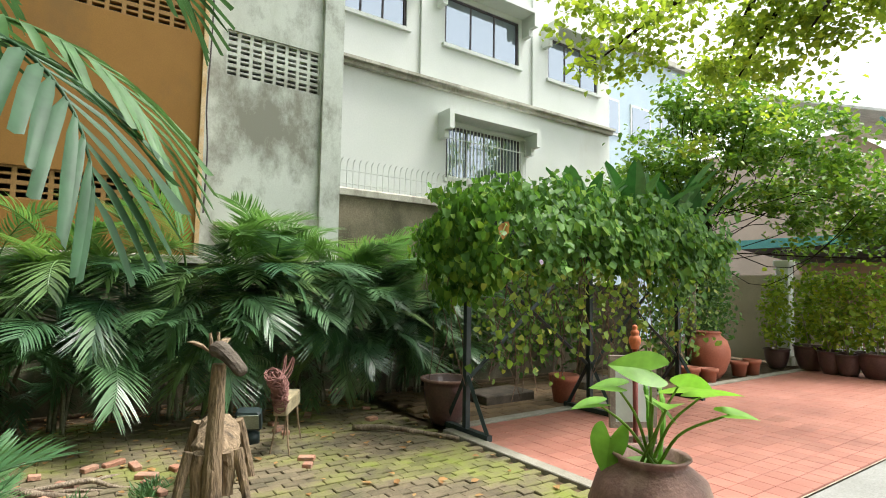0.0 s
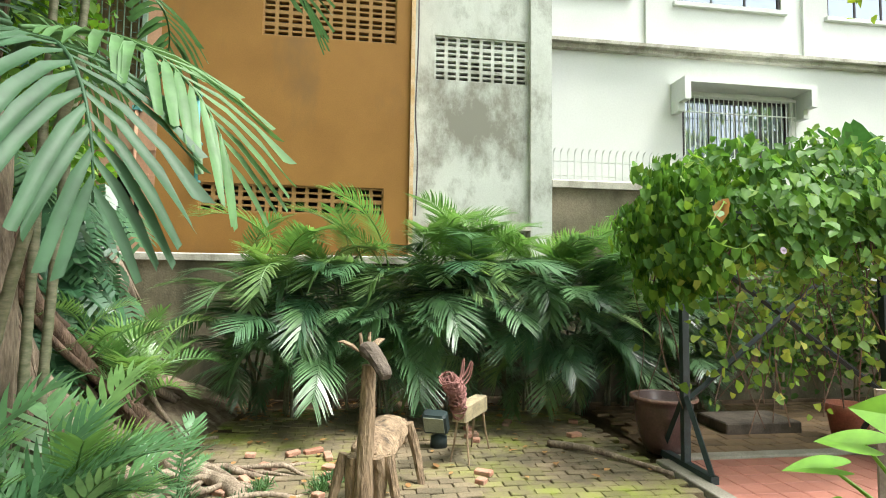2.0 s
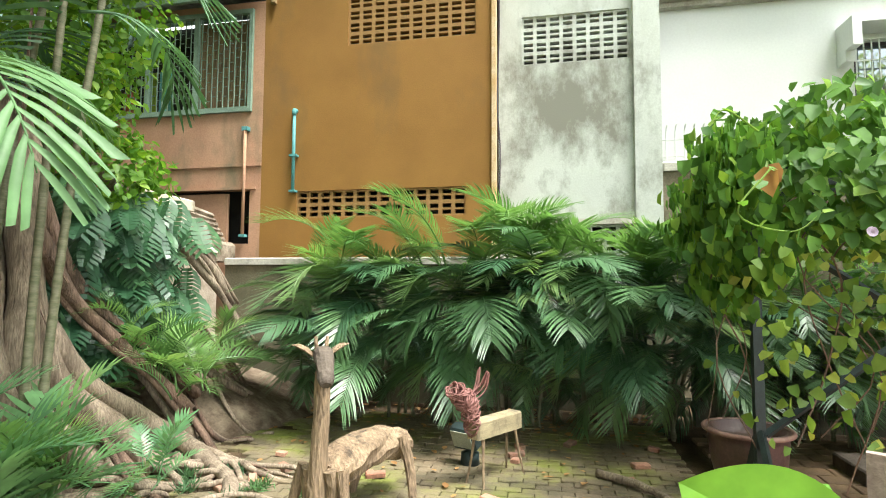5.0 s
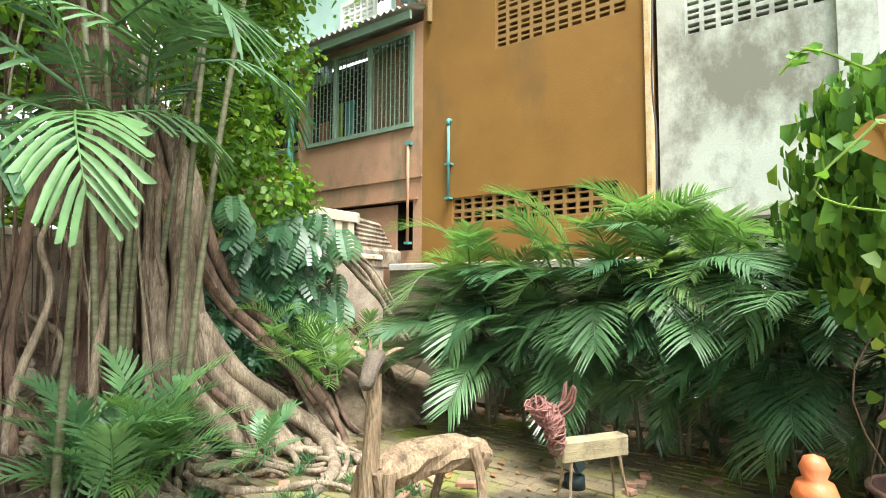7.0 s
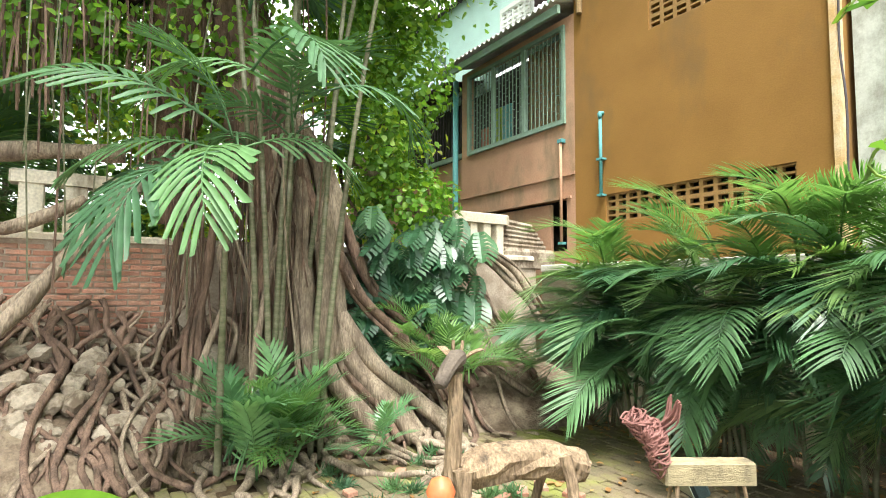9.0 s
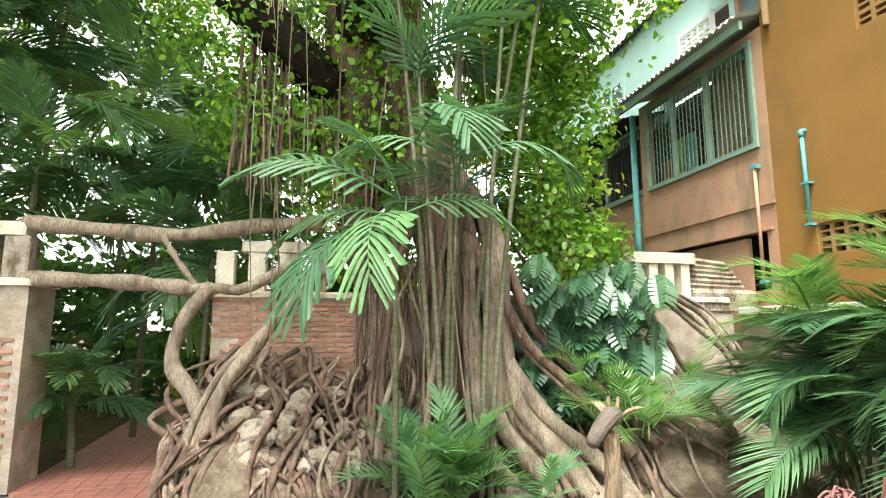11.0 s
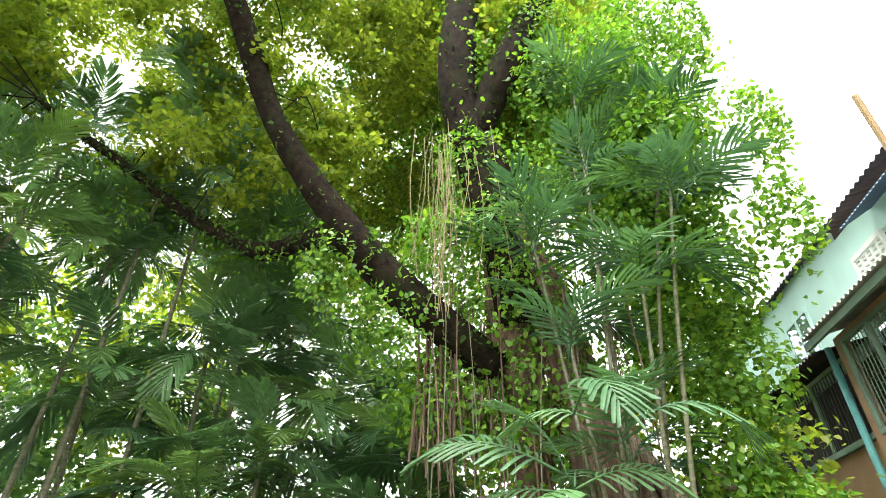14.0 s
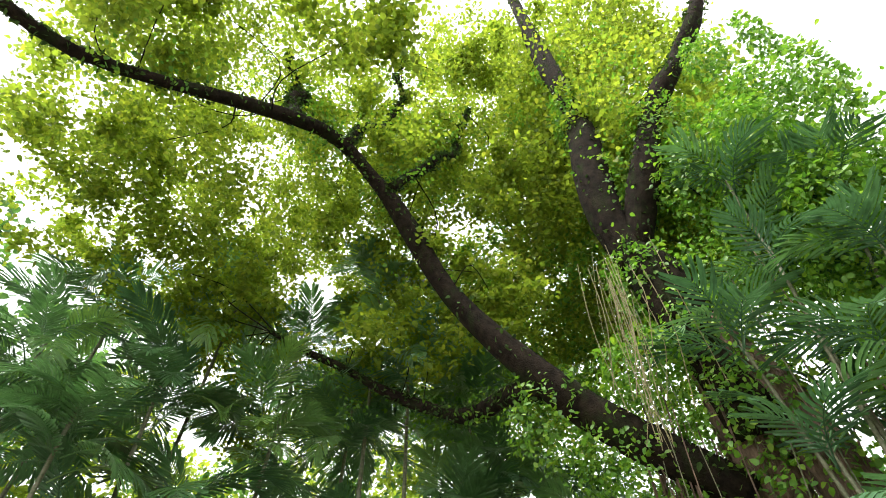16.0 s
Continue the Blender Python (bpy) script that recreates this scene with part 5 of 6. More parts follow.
# ---- vine trellis ----
tre = thing("garden_trellis", "dark green steel trellis tunnel carrying the vine", "trellis", 3.68, 4.78, 0)
for i in range(3):
    x = i * 2.03
    part("post", Geo().box(x - 0.03, x + 0.03, -0.03, 0.03, 0, 2.2), M_IRON, tre)
    part("foot", Geo().box(x - 0.035, x + 0.035, -0.4, 0.42, 0.0, 0.06), M_IRON, tre)
    part("strut", Geo().tube([(x, -0.36, 0.06), (x, -0.02, 0.62)], 0.028, 4), M_IRON, tre)
    part("strut", Geo().tube([(x, 0.36, 0.06), (x, 0.02, 0.62)], 0.028, 4), M_IRON, tre)
    part("cross_arm", Geo().box(x - 0.025, x + 0.025, -0.45, 0.45, 2.2, 2.25), M_IRON, tre)
for i in range(2):
    x = i * 2.03
    part("brace", Geo().tube([(x + 0.03, -0.02, 0.6), (x + 1.3, -0.05, 1.62)], 0.026, 4), M_IRON, tre)
    part("brace", Geo().tube([(x + 2.0, 0.02, 0.62), (x + 0.4, 0.05, 1.75)], 0.026, 4), M_IRON, tre)
for y in (-0.42, 0.0, 0.42):
    part("rail", Geo().box(-0.05, 4.5, y - 0.02, y + 0.02, 2.25, 2.29), M_IRON, tre)

vine = thing("trellis_vine", "dense heart-leaved vine spilling over the trellis", "vine", 3.62, 4.72, 0)
OV = Matrix.Translation((-3.62, -4.72, 0))
n = 9000
u = rng.rand(n)
x = 3.38 + 4.9 * u ** 0.9
th = rng.uniform(-0.12, 1.1, n) * math.pi
bulge = 1 + 0.10 * np.sin(x * 3.1) + 0.07 * np.sin(x * 7.7 + 1)
end = np.clip((x - 3.3) / 0.55, 0.3, 1) ** 0.5 * np.clip((8.35 - x) / 0.4, 0.35, 1) ** 0.5
depth = 1 - 0.38 * rng.rand(n) ** 1.5 + 0.13 * np.sin(x * 9.3 + 4 * th) * np.sin(5.1 * th + 2.7 * x) + 0.05 * rng.normal(size=n)
ry, rz = 0.82 * bulge * end * depth, 0.76 * bulge * end * depth
y = 4.78 - np.cos(th) * ry
z = 2.06 + np.sin(th) * rz
nrm = np.stack([0.1 * rng.normal(size=n), -np.cos(th), np.sin(th) + 0.35], 1)
hang = (np.cos(th) > 0.45)
z = np.where(hang & (rng.rand(n) < 0.75), 2.35 - rng.rand(n) ** 1.2 * (0.5 + 0.2 * np.sin(x * 2.2) + 0.2 * np.sin(x * 6.1)), z)
y = np.where(hang, 4.78 - ry * (0.96 + 0.08 * rng.normal(size=n)), y)
P = np.stack([x, y, z], 1)
N = unit(nrm + rng.normal(size=(n, 3)) * 0.4)
D = unit(np.stack([rng.normal(size=n) * 0.7, -np.cos(th) * 0.5, -0.9 + 0.3 * rng.normal(size=n)], 1) + nrm * 0.15)
part("foliage", leaves("foliage", P, D, N, rng.uniform(0.06, 0.118, n), L_VINE, 0.5, 0.1, 0.3, 0.2), L_VINE, vine, at=OV)
# near end curtain
n = 1200
a = rng.uniform(0, 2 * math.pi, n)
r_ = np.sqrt(rng.rand(n)) * (1 + 0.12 * np.sin(5 * a + 1) + 0.06 * rng.normal(size=n))
P = np.stack([3.62 - 0.3 * (1 - r_) - 0.3 * rng.rand(n) * (0.5 + 0.5 * np.sin(4 * a + 9 * r_)), 4.78 + np.cos(a) * r_ * 0.74, 2.06 + np.sin(a) * r_ * 0.66], 1)
N = unit(np.stack([-np.ones(n), 0.5 * np.cos(a), 0.5 + 0.5 * np.sin(a)], 1) + rng.normal(size=(n, 3)) * 0.4)
D = unit(np.stack([-0.2 * np.ones(n), rng.normal(size=n) * 0.6, -np.ones(n)], 1))
part("foliage", leaves("foliage", P, D, N, rng.uniform(0.06, 0.118, n), L_VINE, 0.5, 0.1, 0.3, 0.2), L_VINE, vine, at=OV)
# thin yellowing leaves below
n = 950
x = 3.45 + 4.2 * rng.rand(n)
P = np.stack([x, 4.02 + 1.3 * rng.rand(n) ** 1.8, 0.55 + 1.35 * rng.rand(n) ** 0.5], 1)
N = unit(np.stack([rng.normal(size=n) * 0.6 - 0.3, rng.normal(size=n) * 0.6 - 0.6, 0.4 + rng.normal(size=n) * 0.4], 1))
D = unit(np.stack([rng.normal(size=n) * 0.6, rng.normal(size=n) * 0.6, -0.7 * np.ones(n)], 1))
part("lower_foliage", leaves("lower_foliage", P, D, N, rng.uniform(0.045, 0.1, n), L_VINE_LOW, 0.5, 0.1, 0.2, 0.2), L_VINE_LOW, vine, "sparse yellowing lower leaves", at=OV)
for i in range(46):
    x, y = rng.uniform(3.45, 7.6), rng.uniform(4.3, 5.3)
    p = curve([(x, y, rng.uniform(0.35, 0.7)), (x + rng.uniform(-0.3, 0.3), y + rng.uniform(-0.2, 0.2), 1.1), (x + rng.uniform(-0.4, 0.4), y + rng.uniform(-0.3, 0.3), 1.7), (x + rng.uniform(-0.3, 0.3), y, 2.2)], 14)
    part("vine_stem", Geo().tube(p, rng.uniform(0.003, 0.007), 5), M_ROOT_DARK, vine, at=OV)
for pts in ([(3.5, 4.1, 2.45), (3.3, 4.0, 2.55), (3.2, 3.95, 2.45)], [(3.5, 3.95, 2.2), (3.3, 3.85, 1.95), (3.55, 3.85, 1.85), (3.7, 3.85, 1.95)]):
    part("tendril", Geo().tube(curve(pts, 16), np.linspace(0.006, 0.003, 16), 5), L_VINE_LOW, vine, at=OV)
    n = 9
    q = curve(pts, n)
    part("tendril_leaves", leaves("tendril_leaves", q, rng.normal(size=(n, 3)), unit(rng.normal(size=(n, 3)) + np.array([0, -0.5, 1])), rng.uniform(0.04, 0.09, n), L_VINE, 0.5, heart=0.2), L_VINE, vine, at=OV)
for k in range(26):
    x0, a0 = rng.uniform(3.4, 8.0), rng.uniform(0.15, 0.95) * math.pi
    p0 = np.array([x0, 4.78 - math.cos(a0) * 0.78, 2.06 + math.sin(a0) * 0.72])
    q = curve([p0, p0 + np.array([rng.uniform(-0.12, 0.12), -math.cos(a0) * 0.12, 0.1 + 0.06 * rng.rand()]), p0 + np.array([rng.uniform(-0.25, 0.25), -math.cos(a0) * 0.26, 0.08 * rng.normal() + 0.12])], 7)
    part("sprig", Geo().tube(q, np.linspace(0.004, 0.002, 7), 4), L_VINE_LOW, vine, at=OV)
    part("sprig_leaves", leaves("sprig_leaves", q[2:], rng.normal(size=(5, 3)) + np.array([0, 0, -0.4]), unit(rng.normal(size=(5, 3)) * 0.5 + np.array([0, -0.5, 1])), rng.uniform(0.05, 0.1, 5), L_VINE, 0.5, heart=0.2), L_VINE, vine, at=OV)
dry = thing("dry_leaf", "single curled brown leaf caught in the vine", "leaf", 3.48, 3.98, 2.22)
part("blade", leaves("blade", [(0, 0, 0), (0.02, 0, 0.01)], [(0.2, 0, -1), (0.6, 0, -0.7)], [(-0.5, -1, 0.2), (-0.2, -1, 0.3)], [0.17, 0.12], L_DRY, 0.4, 0.3, 0.35), L_DRY, dry)
fl = thing("vine_flower", "pale lilac flower on the vine", "flower", 3.95, 3.93, 1.85)
part("petals", Geo().lathe(0, 0, [(0.0, 0), (0.012, 0.012), (0.028, 0.015)], 9), surf("lilac_petal", (0.62, 0.5, 0.68), (0.7, 0.6, 0.75), 5, 0.6, 0.05), fl, at=pose(0, 0, 0, 80))


# ---- pots ----
def pot(name, x, y, r, h, material, label, shape="round", group="", z=0.0):
    p = thing(name, label, "pot", x, y, z, group)
    if shape == "round":
        prof = [(0, 0), (r * 0.62, 0), (r * 0.78, h * 0.2), (r * 0.95, h * 0.55), (r * 1.0, h * 0.85), (r * 1.0, h * 0.93), (r * 1.1, h * 0.95), (r * 1.1, h), (r * 0.94, h), (r * 0.9, h * 0.86), (0, h * 0.86)]
    elif shape == "flower":
        prof = [(0, 0), (r * 0.72, 0), (r * 0.95, h * 0.75), (r * 1.05, h * 0.76), (r * 1.08, h), (r * 0.95, h), (r * 0.9, h * 0.86), (0, h * 0.86)]
    else:
        prof = [(0, 0), (r * 0.5, 0), (r * 0.75, h * 0.15), (r * 0.98, h * 0.42), (r * 1.0, h * 0.6), (r * 0.85, h * 0.82), (r * 0.56, h * 0.93), (r * 0.55, h * 0.96), (r * 0.62, h * 0.985), (r * 0.6, h), (r * 0.5, h * 0.99), (r * 0.48, h * 0.9), (0, h * 0.9)]
    part("body", Geo().lathe(0, 0, prof), material, p, smooth=True)
    return p


p = pot("plant_pot", 3.76, 5.27, 0.27, 0.52, M_POT, "large glazed dark brown pot beside the trellis")
part("rim_ring", Geo().tube([(0.297 * math.cos(a), 0.297 * math.sin(a), 0.51) for a in np.linspace(0, 2 * math.pi, 30)], 0.018, 7, cap=False), M_LOTUS_POT, p, smooth=True)
pot("plant_pot", 5.9, 5.4, 0.2, 0.38, M_CLAY, "red clay flower pot under the vine", "flower")
pot("plant_pot", 7.2, 5.1, 0.17, 0.34, M_CLAY, "red clay flower pot near the trellis foot", "flower")
pot("storage_urn", 9.9, 5.5, 0.37, 0.85, M_CLAY, "big bulging terracotta water urn", "jar")
for i, (x, y, r, h) in enumerate(((9.0, 5.35, 0.17, 0.28), (9.35, 5.2, 0.15, 0.25), (10.6, 5.3, 0.15, 0.28), (11.0, 5.25, 0.15, 0.3))):
    pot("plant_pot", x, y, r, h, M_CLAY, "small terracotta pot in a row by the kerb", "flower", "small kerb pots")
for i, (x, y, r, h) in enumerate(((12.6, 5.5, 0.24, 0.4), (12.85, 4.95, 0.3, 0.5), (12.6, 4.5, 0.22, 0.45), (12.6, 4.2, 0.22, 0.42), (12.7, 3.75, 0.33, 0.48), (12.8, 3.1, 0.28, 0.45))):
    pot("plant_pot", x, y, r, h, M_POT, "dark glazed pot with a yellow-green shrub", "round", "terrace end pots")
    s = thing("potted_shrub", "yellow-green leafy shrub growing in a pot", "shrub", x, y, h * 0.86, "potted shrubs")
    blob_leaves("foliage", [(0, 0, 0.8, 0.42, 0.42, 0.55), (0.1, 0.1, 0.35, 0.35, 0.35, 0.3), (-0.1, -0.1, 1.35, 0.35, 0.35, 0.45)], 480, 0.1, L_SHRUB, s, shell=0.3)
    part("stem", Geo().tube(curve([(0, 0, 0), (0.03, 0.02, 0.4), (0, 0, 0.8)], 8), 0.014, 6).tube(curve([(0, 0, 0), (-0.08, 0.05, 0.4), (-0.15, 0.1, 0.8)], 8), 0.01, 6), M_ROOT, s)

lp = pot("lotus_jar", 2.72, 1.85, 0.34, 0.68, M_LOTUS_POT, "wide-bellied brown clay water jar", "jar")
part("duckweed", Geo().lathe(0, 0, [(0.165, 0.615), (0.0, 0.62)], 20), leaf_mat("duckweed", (0.08, 0.2, 0.03), (0.12, 0.25, 0.04), None, 0.5, 0.1), lp, "green water plants filling the jar")


def heart_leaf(scale, seed):
    """A wide, arrow-shaped taro blade with a folded midrib."""
    out = [(0.0, 0.0), (-0.22, 0.13), (-0.32, 0.24), (-0.2, 0.36), (0.05, 0.4), (0.3, 0.34), (0.55, 0.2), (0.8, 0.0)]
    g = Geo()
    out = [(x, max(0.0, y)) for x, y, _ in curve([(x, y, 0) for x, y in out], 22)]
    for side in (1, -1):
        v = [(x * scale, side * y * scale, (0.16 * y - 0.22 * max(0, x) ** 2) * scale) for x, y in out] + [(0.3 * scale, 0, -0.02 * scale)]
        f = [(22, i, i + 1) if side > 0 else (22, i + 1, i) for i in range(len(out) - 1)]
        g.add(v, f)
    return g.mesh("leaf_blade", L_LOTUS, True)


taro = thing("taro_plant", "fresh green taro plant standing in the clay jar", "plant", 2.72, 1.85, 0.62)
BL = [heart_leaf(0.29, 0), heart_leaf(0.27, 1), heart_leaf(0.2, 2)]
for (x, y, z), k, az, el, roll in (((2.74, 1.86, 1.13), 0, 130, 10, -50), ((2.83, 1.75, 1.05), 1, -20, 0, -40), ((2.9, 1.66, 1.0), 1, -70, 18, -20), ((2.93, 1.52, 0.93), 2, -40, 0, 10),
                                  ((2.62, 2.0, 1.03), 2, 120, 0, -20), ((2.6, 2.03, 0.74), 1, 200, -55, 0), ((2.73, 1.84, 0.95), 2, -60, -30, 0), ((2.58, 2.1, 0.92), 2, 140, -5, -10), ((2.66, 1.7, 0.98), 2, -150, 10, 0)):
    part("leaf_blade", BL[k], L_LOTUS, taro, at=Matrix.Translation((x - 2.72, y - 1.85, z - 0.62)) @ place(az, el, roll))
    part("leaf_stalk", Geo().tube(curve([(rng.uniform(-0.05, 0.05), rng.uniform(-0.05, 0.05), 0), ((x - 2.72) * 0.4, (y - 1.85) * 0.4, (z - 0.62) * 0.6), (x - 2.72, y - 1.85, z - 0.62)], 10), np.linspace(0.011, 0.006, 10), 6), L_VINE_LOW, taro)
for pts in ([(0.05, 0.03, 0), (0.12, 0.1, 0.3), (0.17, 0.16, 0.45), (0.16, 0.18, 0.55)], [(0.08, 0, 0), (0.2, 0.05, 0.25), (0.33, 0.16, 0.36), (0.45, 0.25, 0.36)]):
    part("bud_stalk", Geo().tube(curve(pts, 14), 0.011 * (1 + 0.5 * (np.arange(14) % 3 == 0)), 6), L_LOTUS, taro)

sign = thing("notice_stand", "framed white notice board on a red turned post", "sign", 3.31, 2.37, 0, rz=-30)
part("post", Geo().tube([(0, 0, 0), (0, 0, 1.18)], 0.018, 10), surf("red_brown_paint", (0.22, 0.05, 0.035), (0.16, 0.04, 0.03), 6, 0.5, 0.1), sign, smooth=True)
part("finial", Geo().lathe(0, 0, [(0, 1.17), (0.028, 1.17), (0.03, 1.19), (0.04, 1.21), (0.042, 1.235), (0.034, 1.26), (0.024, 1.265), (0.031, 1.28), (0.024, 1.3), (0.015, 1.305), (0.02, 1.32), (0.013, 1.335), (0, 1.34)], 20), M_FINIAL, sign, "orange tiered finial", smooth=True)
wood = surf("grey_wood_frame", (0.36, 0.29, 0.24), (0.26, 0.2, 0.17), 6, 0.8, 0.3)
for z0, z1 in ((0.62, 1.12), (0.08, 0.56)):
    f_ = part("frame", Geo().pierced(-0.17, 0.17, 0.03, 0.06, z0, z1, [(-0.13, 0.13, z0 + 0.04, z1 - 0.04)]), wood, sign)
    part("panel", Geo().box(-0.13, 0.13, 0.04, 0.05, z0 + 0.04, z1 - 0.04), M_WHITE, f_)

for x, y, w_, d_ in ((5.2, 6.0, 0.9, 0.55), (7.3, 6.1, 0.9, 0.55)):
    s = thing("stone_slab", "dark low stone slab on brick paving", "slab", x, y, 0, "stone slabs")
    part("slab", Geo().box(-w_ / 2, w_ / 2, -d_ / 2, d_ / 2, 0.0, 0.12, 0.015), M_WOOD_DARK, s)

# ---- behind the trellis and at the end of the terrace ----
structure("wall_terrace_end", Geo().box(13.6, 13.75, 5.0, 7.5, 0, 2.0), surf("beige_wall", (0.5, 0.44, 0.33), (0.42, 0.37, 0.28), 2, 0.85, 0.1), "beige wall at the end of the terrace", category="wall")
col = thing("white_column", "square white painted gate column", "column", 13.3, 5.6, 0)
part("shaft", Geo().box(-0.13, 0.13, -0.13, 0.13, 0.2, 2.2, 0.01), M_WHITE, col)
part("base", Geo().box(-0.18, 0.18, -0.18, 0.18, 0, 0.2, 0.02), M_LEDGE, col)
part("capital", Geo().box(-0.17, 0.17, -0.17, 0.17, 2.2, 2.32, 0.02), M_WHITE, col)
ff = thing("street_fence", "low white picket fence beyond the pots", "fence", 14.2, 3.0, 0)
for z in (0.35, 0.85):
    part("rail", Geo().box(-0.02, 0.02, -3, 2, z, z + 0.04), M_WHITE, ff)
pk = Geo().box(-0.015, 0.015, -0.02, 0.02, 0, 1.0).mesh("picket", M_WHITE)
for i in range(40):
    part("picket", pk, M_WHITE, ff, at=pose(0.035, -3 + i * 0.125, 0))
shed = thing("market_shed", "low shed with dark sheet roof and teal edge", "shed", 17.5, 5.0, 0)
part("roof", Geo().box(-1.8, 3, -5.0, 3.0, 2.75, 2.85), M_ROOF, shed, at=pose(0, 0, 0, 0, 4, 0))
part("fascia", Geo().box(-1.86, -1.8, -5.0, 3.0, 2.7, 2.95), M_TEAL, shed, at=pose(0, 0, 0, 0, 4, 0))
for y in (-4.5, -1.5, 1.5):
    part("post", Geo().box(-1.6, -1.5, y, y + 0.1, 0, 2.7), M_WOOD_DARK, shed)
part("back_wall", Geo().box(2.6, 2.7, -5, 3, 0, 2.7), M_PINK, shed)


def broad_leaf(L, W, seed):
    """A long paddle leaf, torn a little along the edge."""
    r_ = np.random.RandomState(seed)
    g = Geo()
    n = 12
    c = [(L * i / n, 0, -0.25 * L * (i / n) ** 2) for i in range(n + 1)]
    for side in (1, -1):
        e = []
        for i in range(n + 1):
            w = W * math.sin(math.pi * (0.06 + 0.92 * i / n)) ** 0.6 * r_.uniform(0.85, 1.05)
            e.append((c[i][0] + 0.04, side * w, c[i][2] + w * 0.35))
        g.add(c + e, [((i, i + 1, n + 2 + i, n + 1 + i) if side > 0 else (n + 1 + i, n + 2 + i, i + 1, i)) for i in range(n)])
    return g.mesh("paddle_leaf", L_BANANA, True)


L_BANANA = leaf_mat("paddle_leaf", (0.03, 0.11, 0.03), (0.07, 0.2, 0.05), None, 0.35, 0.25, "object")
PAD = [broad_leaf(1.35, 0.18, i) for i in range(2)]
for j, (x, y) in enumerate(((7.6, 6.5), (8.6, 6.2), (9.4, 5.9), (10.0, 5.9))):
    b = thing("banana_plant", "tall paddle-leaved plant rising behind the trellis", "plant", x, y, 0, "paddle-leaved plants")
    part("stem", Geo().tube([(0, 0, 0), (0, 0, 1.4), (0.02, 0, 2.45)], [0.12, 0.1, 0.07], 10), M_CANE, b, smooth=True)
    for k in range(9):
        az, el = k * 41 + j * 20, rng.uniform(45, 86)
        part("paddle_leaf", PAD[k % 2], L_BANANA, b, at=place(az, el, rng.uniform(-40, 40), (0, 0, 2.35 + 0.02 * k), rng.uniform(0.85, 1.2)))
        
for x, y, z, s in ((5.2, 6.9, 0.0, 1.1), (6.3, 6.8, 0.0, 1.2), (7.4, 6.8, 0.0, 1.2), (8.6, 5.6, 0.0, 1.0), (10.8, 6.2, 0.0, 1.2), (12.0, 6.6, 0.0, 1.2)):
    b = thing("shrub", "mixed green shrub thicket behind the terrace", "shrub", x, y, z, "thicket shrubs")
    blob_leaves("foliage", [(0, 0, 0.9 * s, 0.6 * s, 0.5 * s, 0.8 * s), (0.4, 0.1, 1.5 * s, 0.5, 0.5, 0.5)], 420, 0.1, L_DARK, b, shell=0.3)
    part("stem", Geo().tube([(0, 0, 0), (0.05, 0, 0.9 * s)], 0.03, 7), M_ROOT, b)


# ---- trees ----
def tree_leaves(centres, per, spread, size, material, parent, name="crown", O=None, width=0.4):
    """Sprays of leaves round twig tips, flattened and uneven."""
    m_ = len(centres)
    n = m_ * per
    c = np.repeat(np.asarray(centres), per, 0)
    s = np.repeat(rng.uniform(0.5, 1.3, m_), per)[:, None]
    P = c + rng.normal(size=(n, 3)) * np.array([spread, spread, spread * 0.5]) * s
    N = unit(rng.normal(size=(n, 3)) * 0.6 + np.array([0, 0, 1]))
    D = unit(rng.normal(size=(n, 3)) * np.array([1, 1, 0.4]) + np.array([0, 0, -0.35]))
    return part(name, leaves(name, P, D, N, size * rng.uniform(0.6, 1.3, n), material, width, 0.12, 0.2), material, parent, at=O)


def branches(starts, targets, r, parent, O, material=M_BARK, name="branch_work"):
    g = Geo()
    for a, b in zip(starts, targets):
        a, b = np.array(a), np.array(b)
        mid = (a + b) / 2 + rng.normal(size=3) * 0.18 * np.linalg.norm(b - a) + np.array([0, 0, -0.05])
        L = np.linalg.norm(b - a)
        g.tube(curve([a, mid, b], 9), np.linspace(r * (0.4 + 0.25 * L), 0.008, 9), 6, rough=0.1, cap=False)
    ob = part(name, g, material, parent, smooth=True, at=O)
    return tagged(ob, kind="stuff")


limb_paths = [curve(q, 40) for q in (
    [(-1.9, 2.3, 7.5), (-1.85, 2.0, 9.5), (-1.85, 1.85, 14), (-1.8, 1.5, 19)],
    [(-1.9, 2.9, 7.2), (-1.7, 3.1, 9.5), (-1.2, 3.4, 12.5), (-0.8, 3.2, 15)],
    [(-1.0, -0.8, 8.0), (-0.55, -1.6, 9.9), (0.2, -2.2, 11.4), (1.3, -2.7, 12.2), (3.5, -3.3, 10.6), (5.3, -3.5, 9.2)],
    [(2.2, -3.0, 11.8), (2.0, -3.6, 14), (2.5, -4, 16)],
    [(-1.4, 0.2, 6.3), (-2.5, -1.5, 7.0), (-2.2, -3.6, 8.0), (-0.5, -5.2, 9.0)],
    [(0.0, -2.0, 11.2), (-0.8, -1.0, 13.0), (-1.0, -0.5, 15)],
    [(1.0, -2.6, 12.2), (0.2, -2.2, 14.5), (0.6, -1.6, 16.5)])]
allp = np.concatenate(limb_paths)
OF = Matrix.Translation((2.0, -3.4, 0))
cents = []
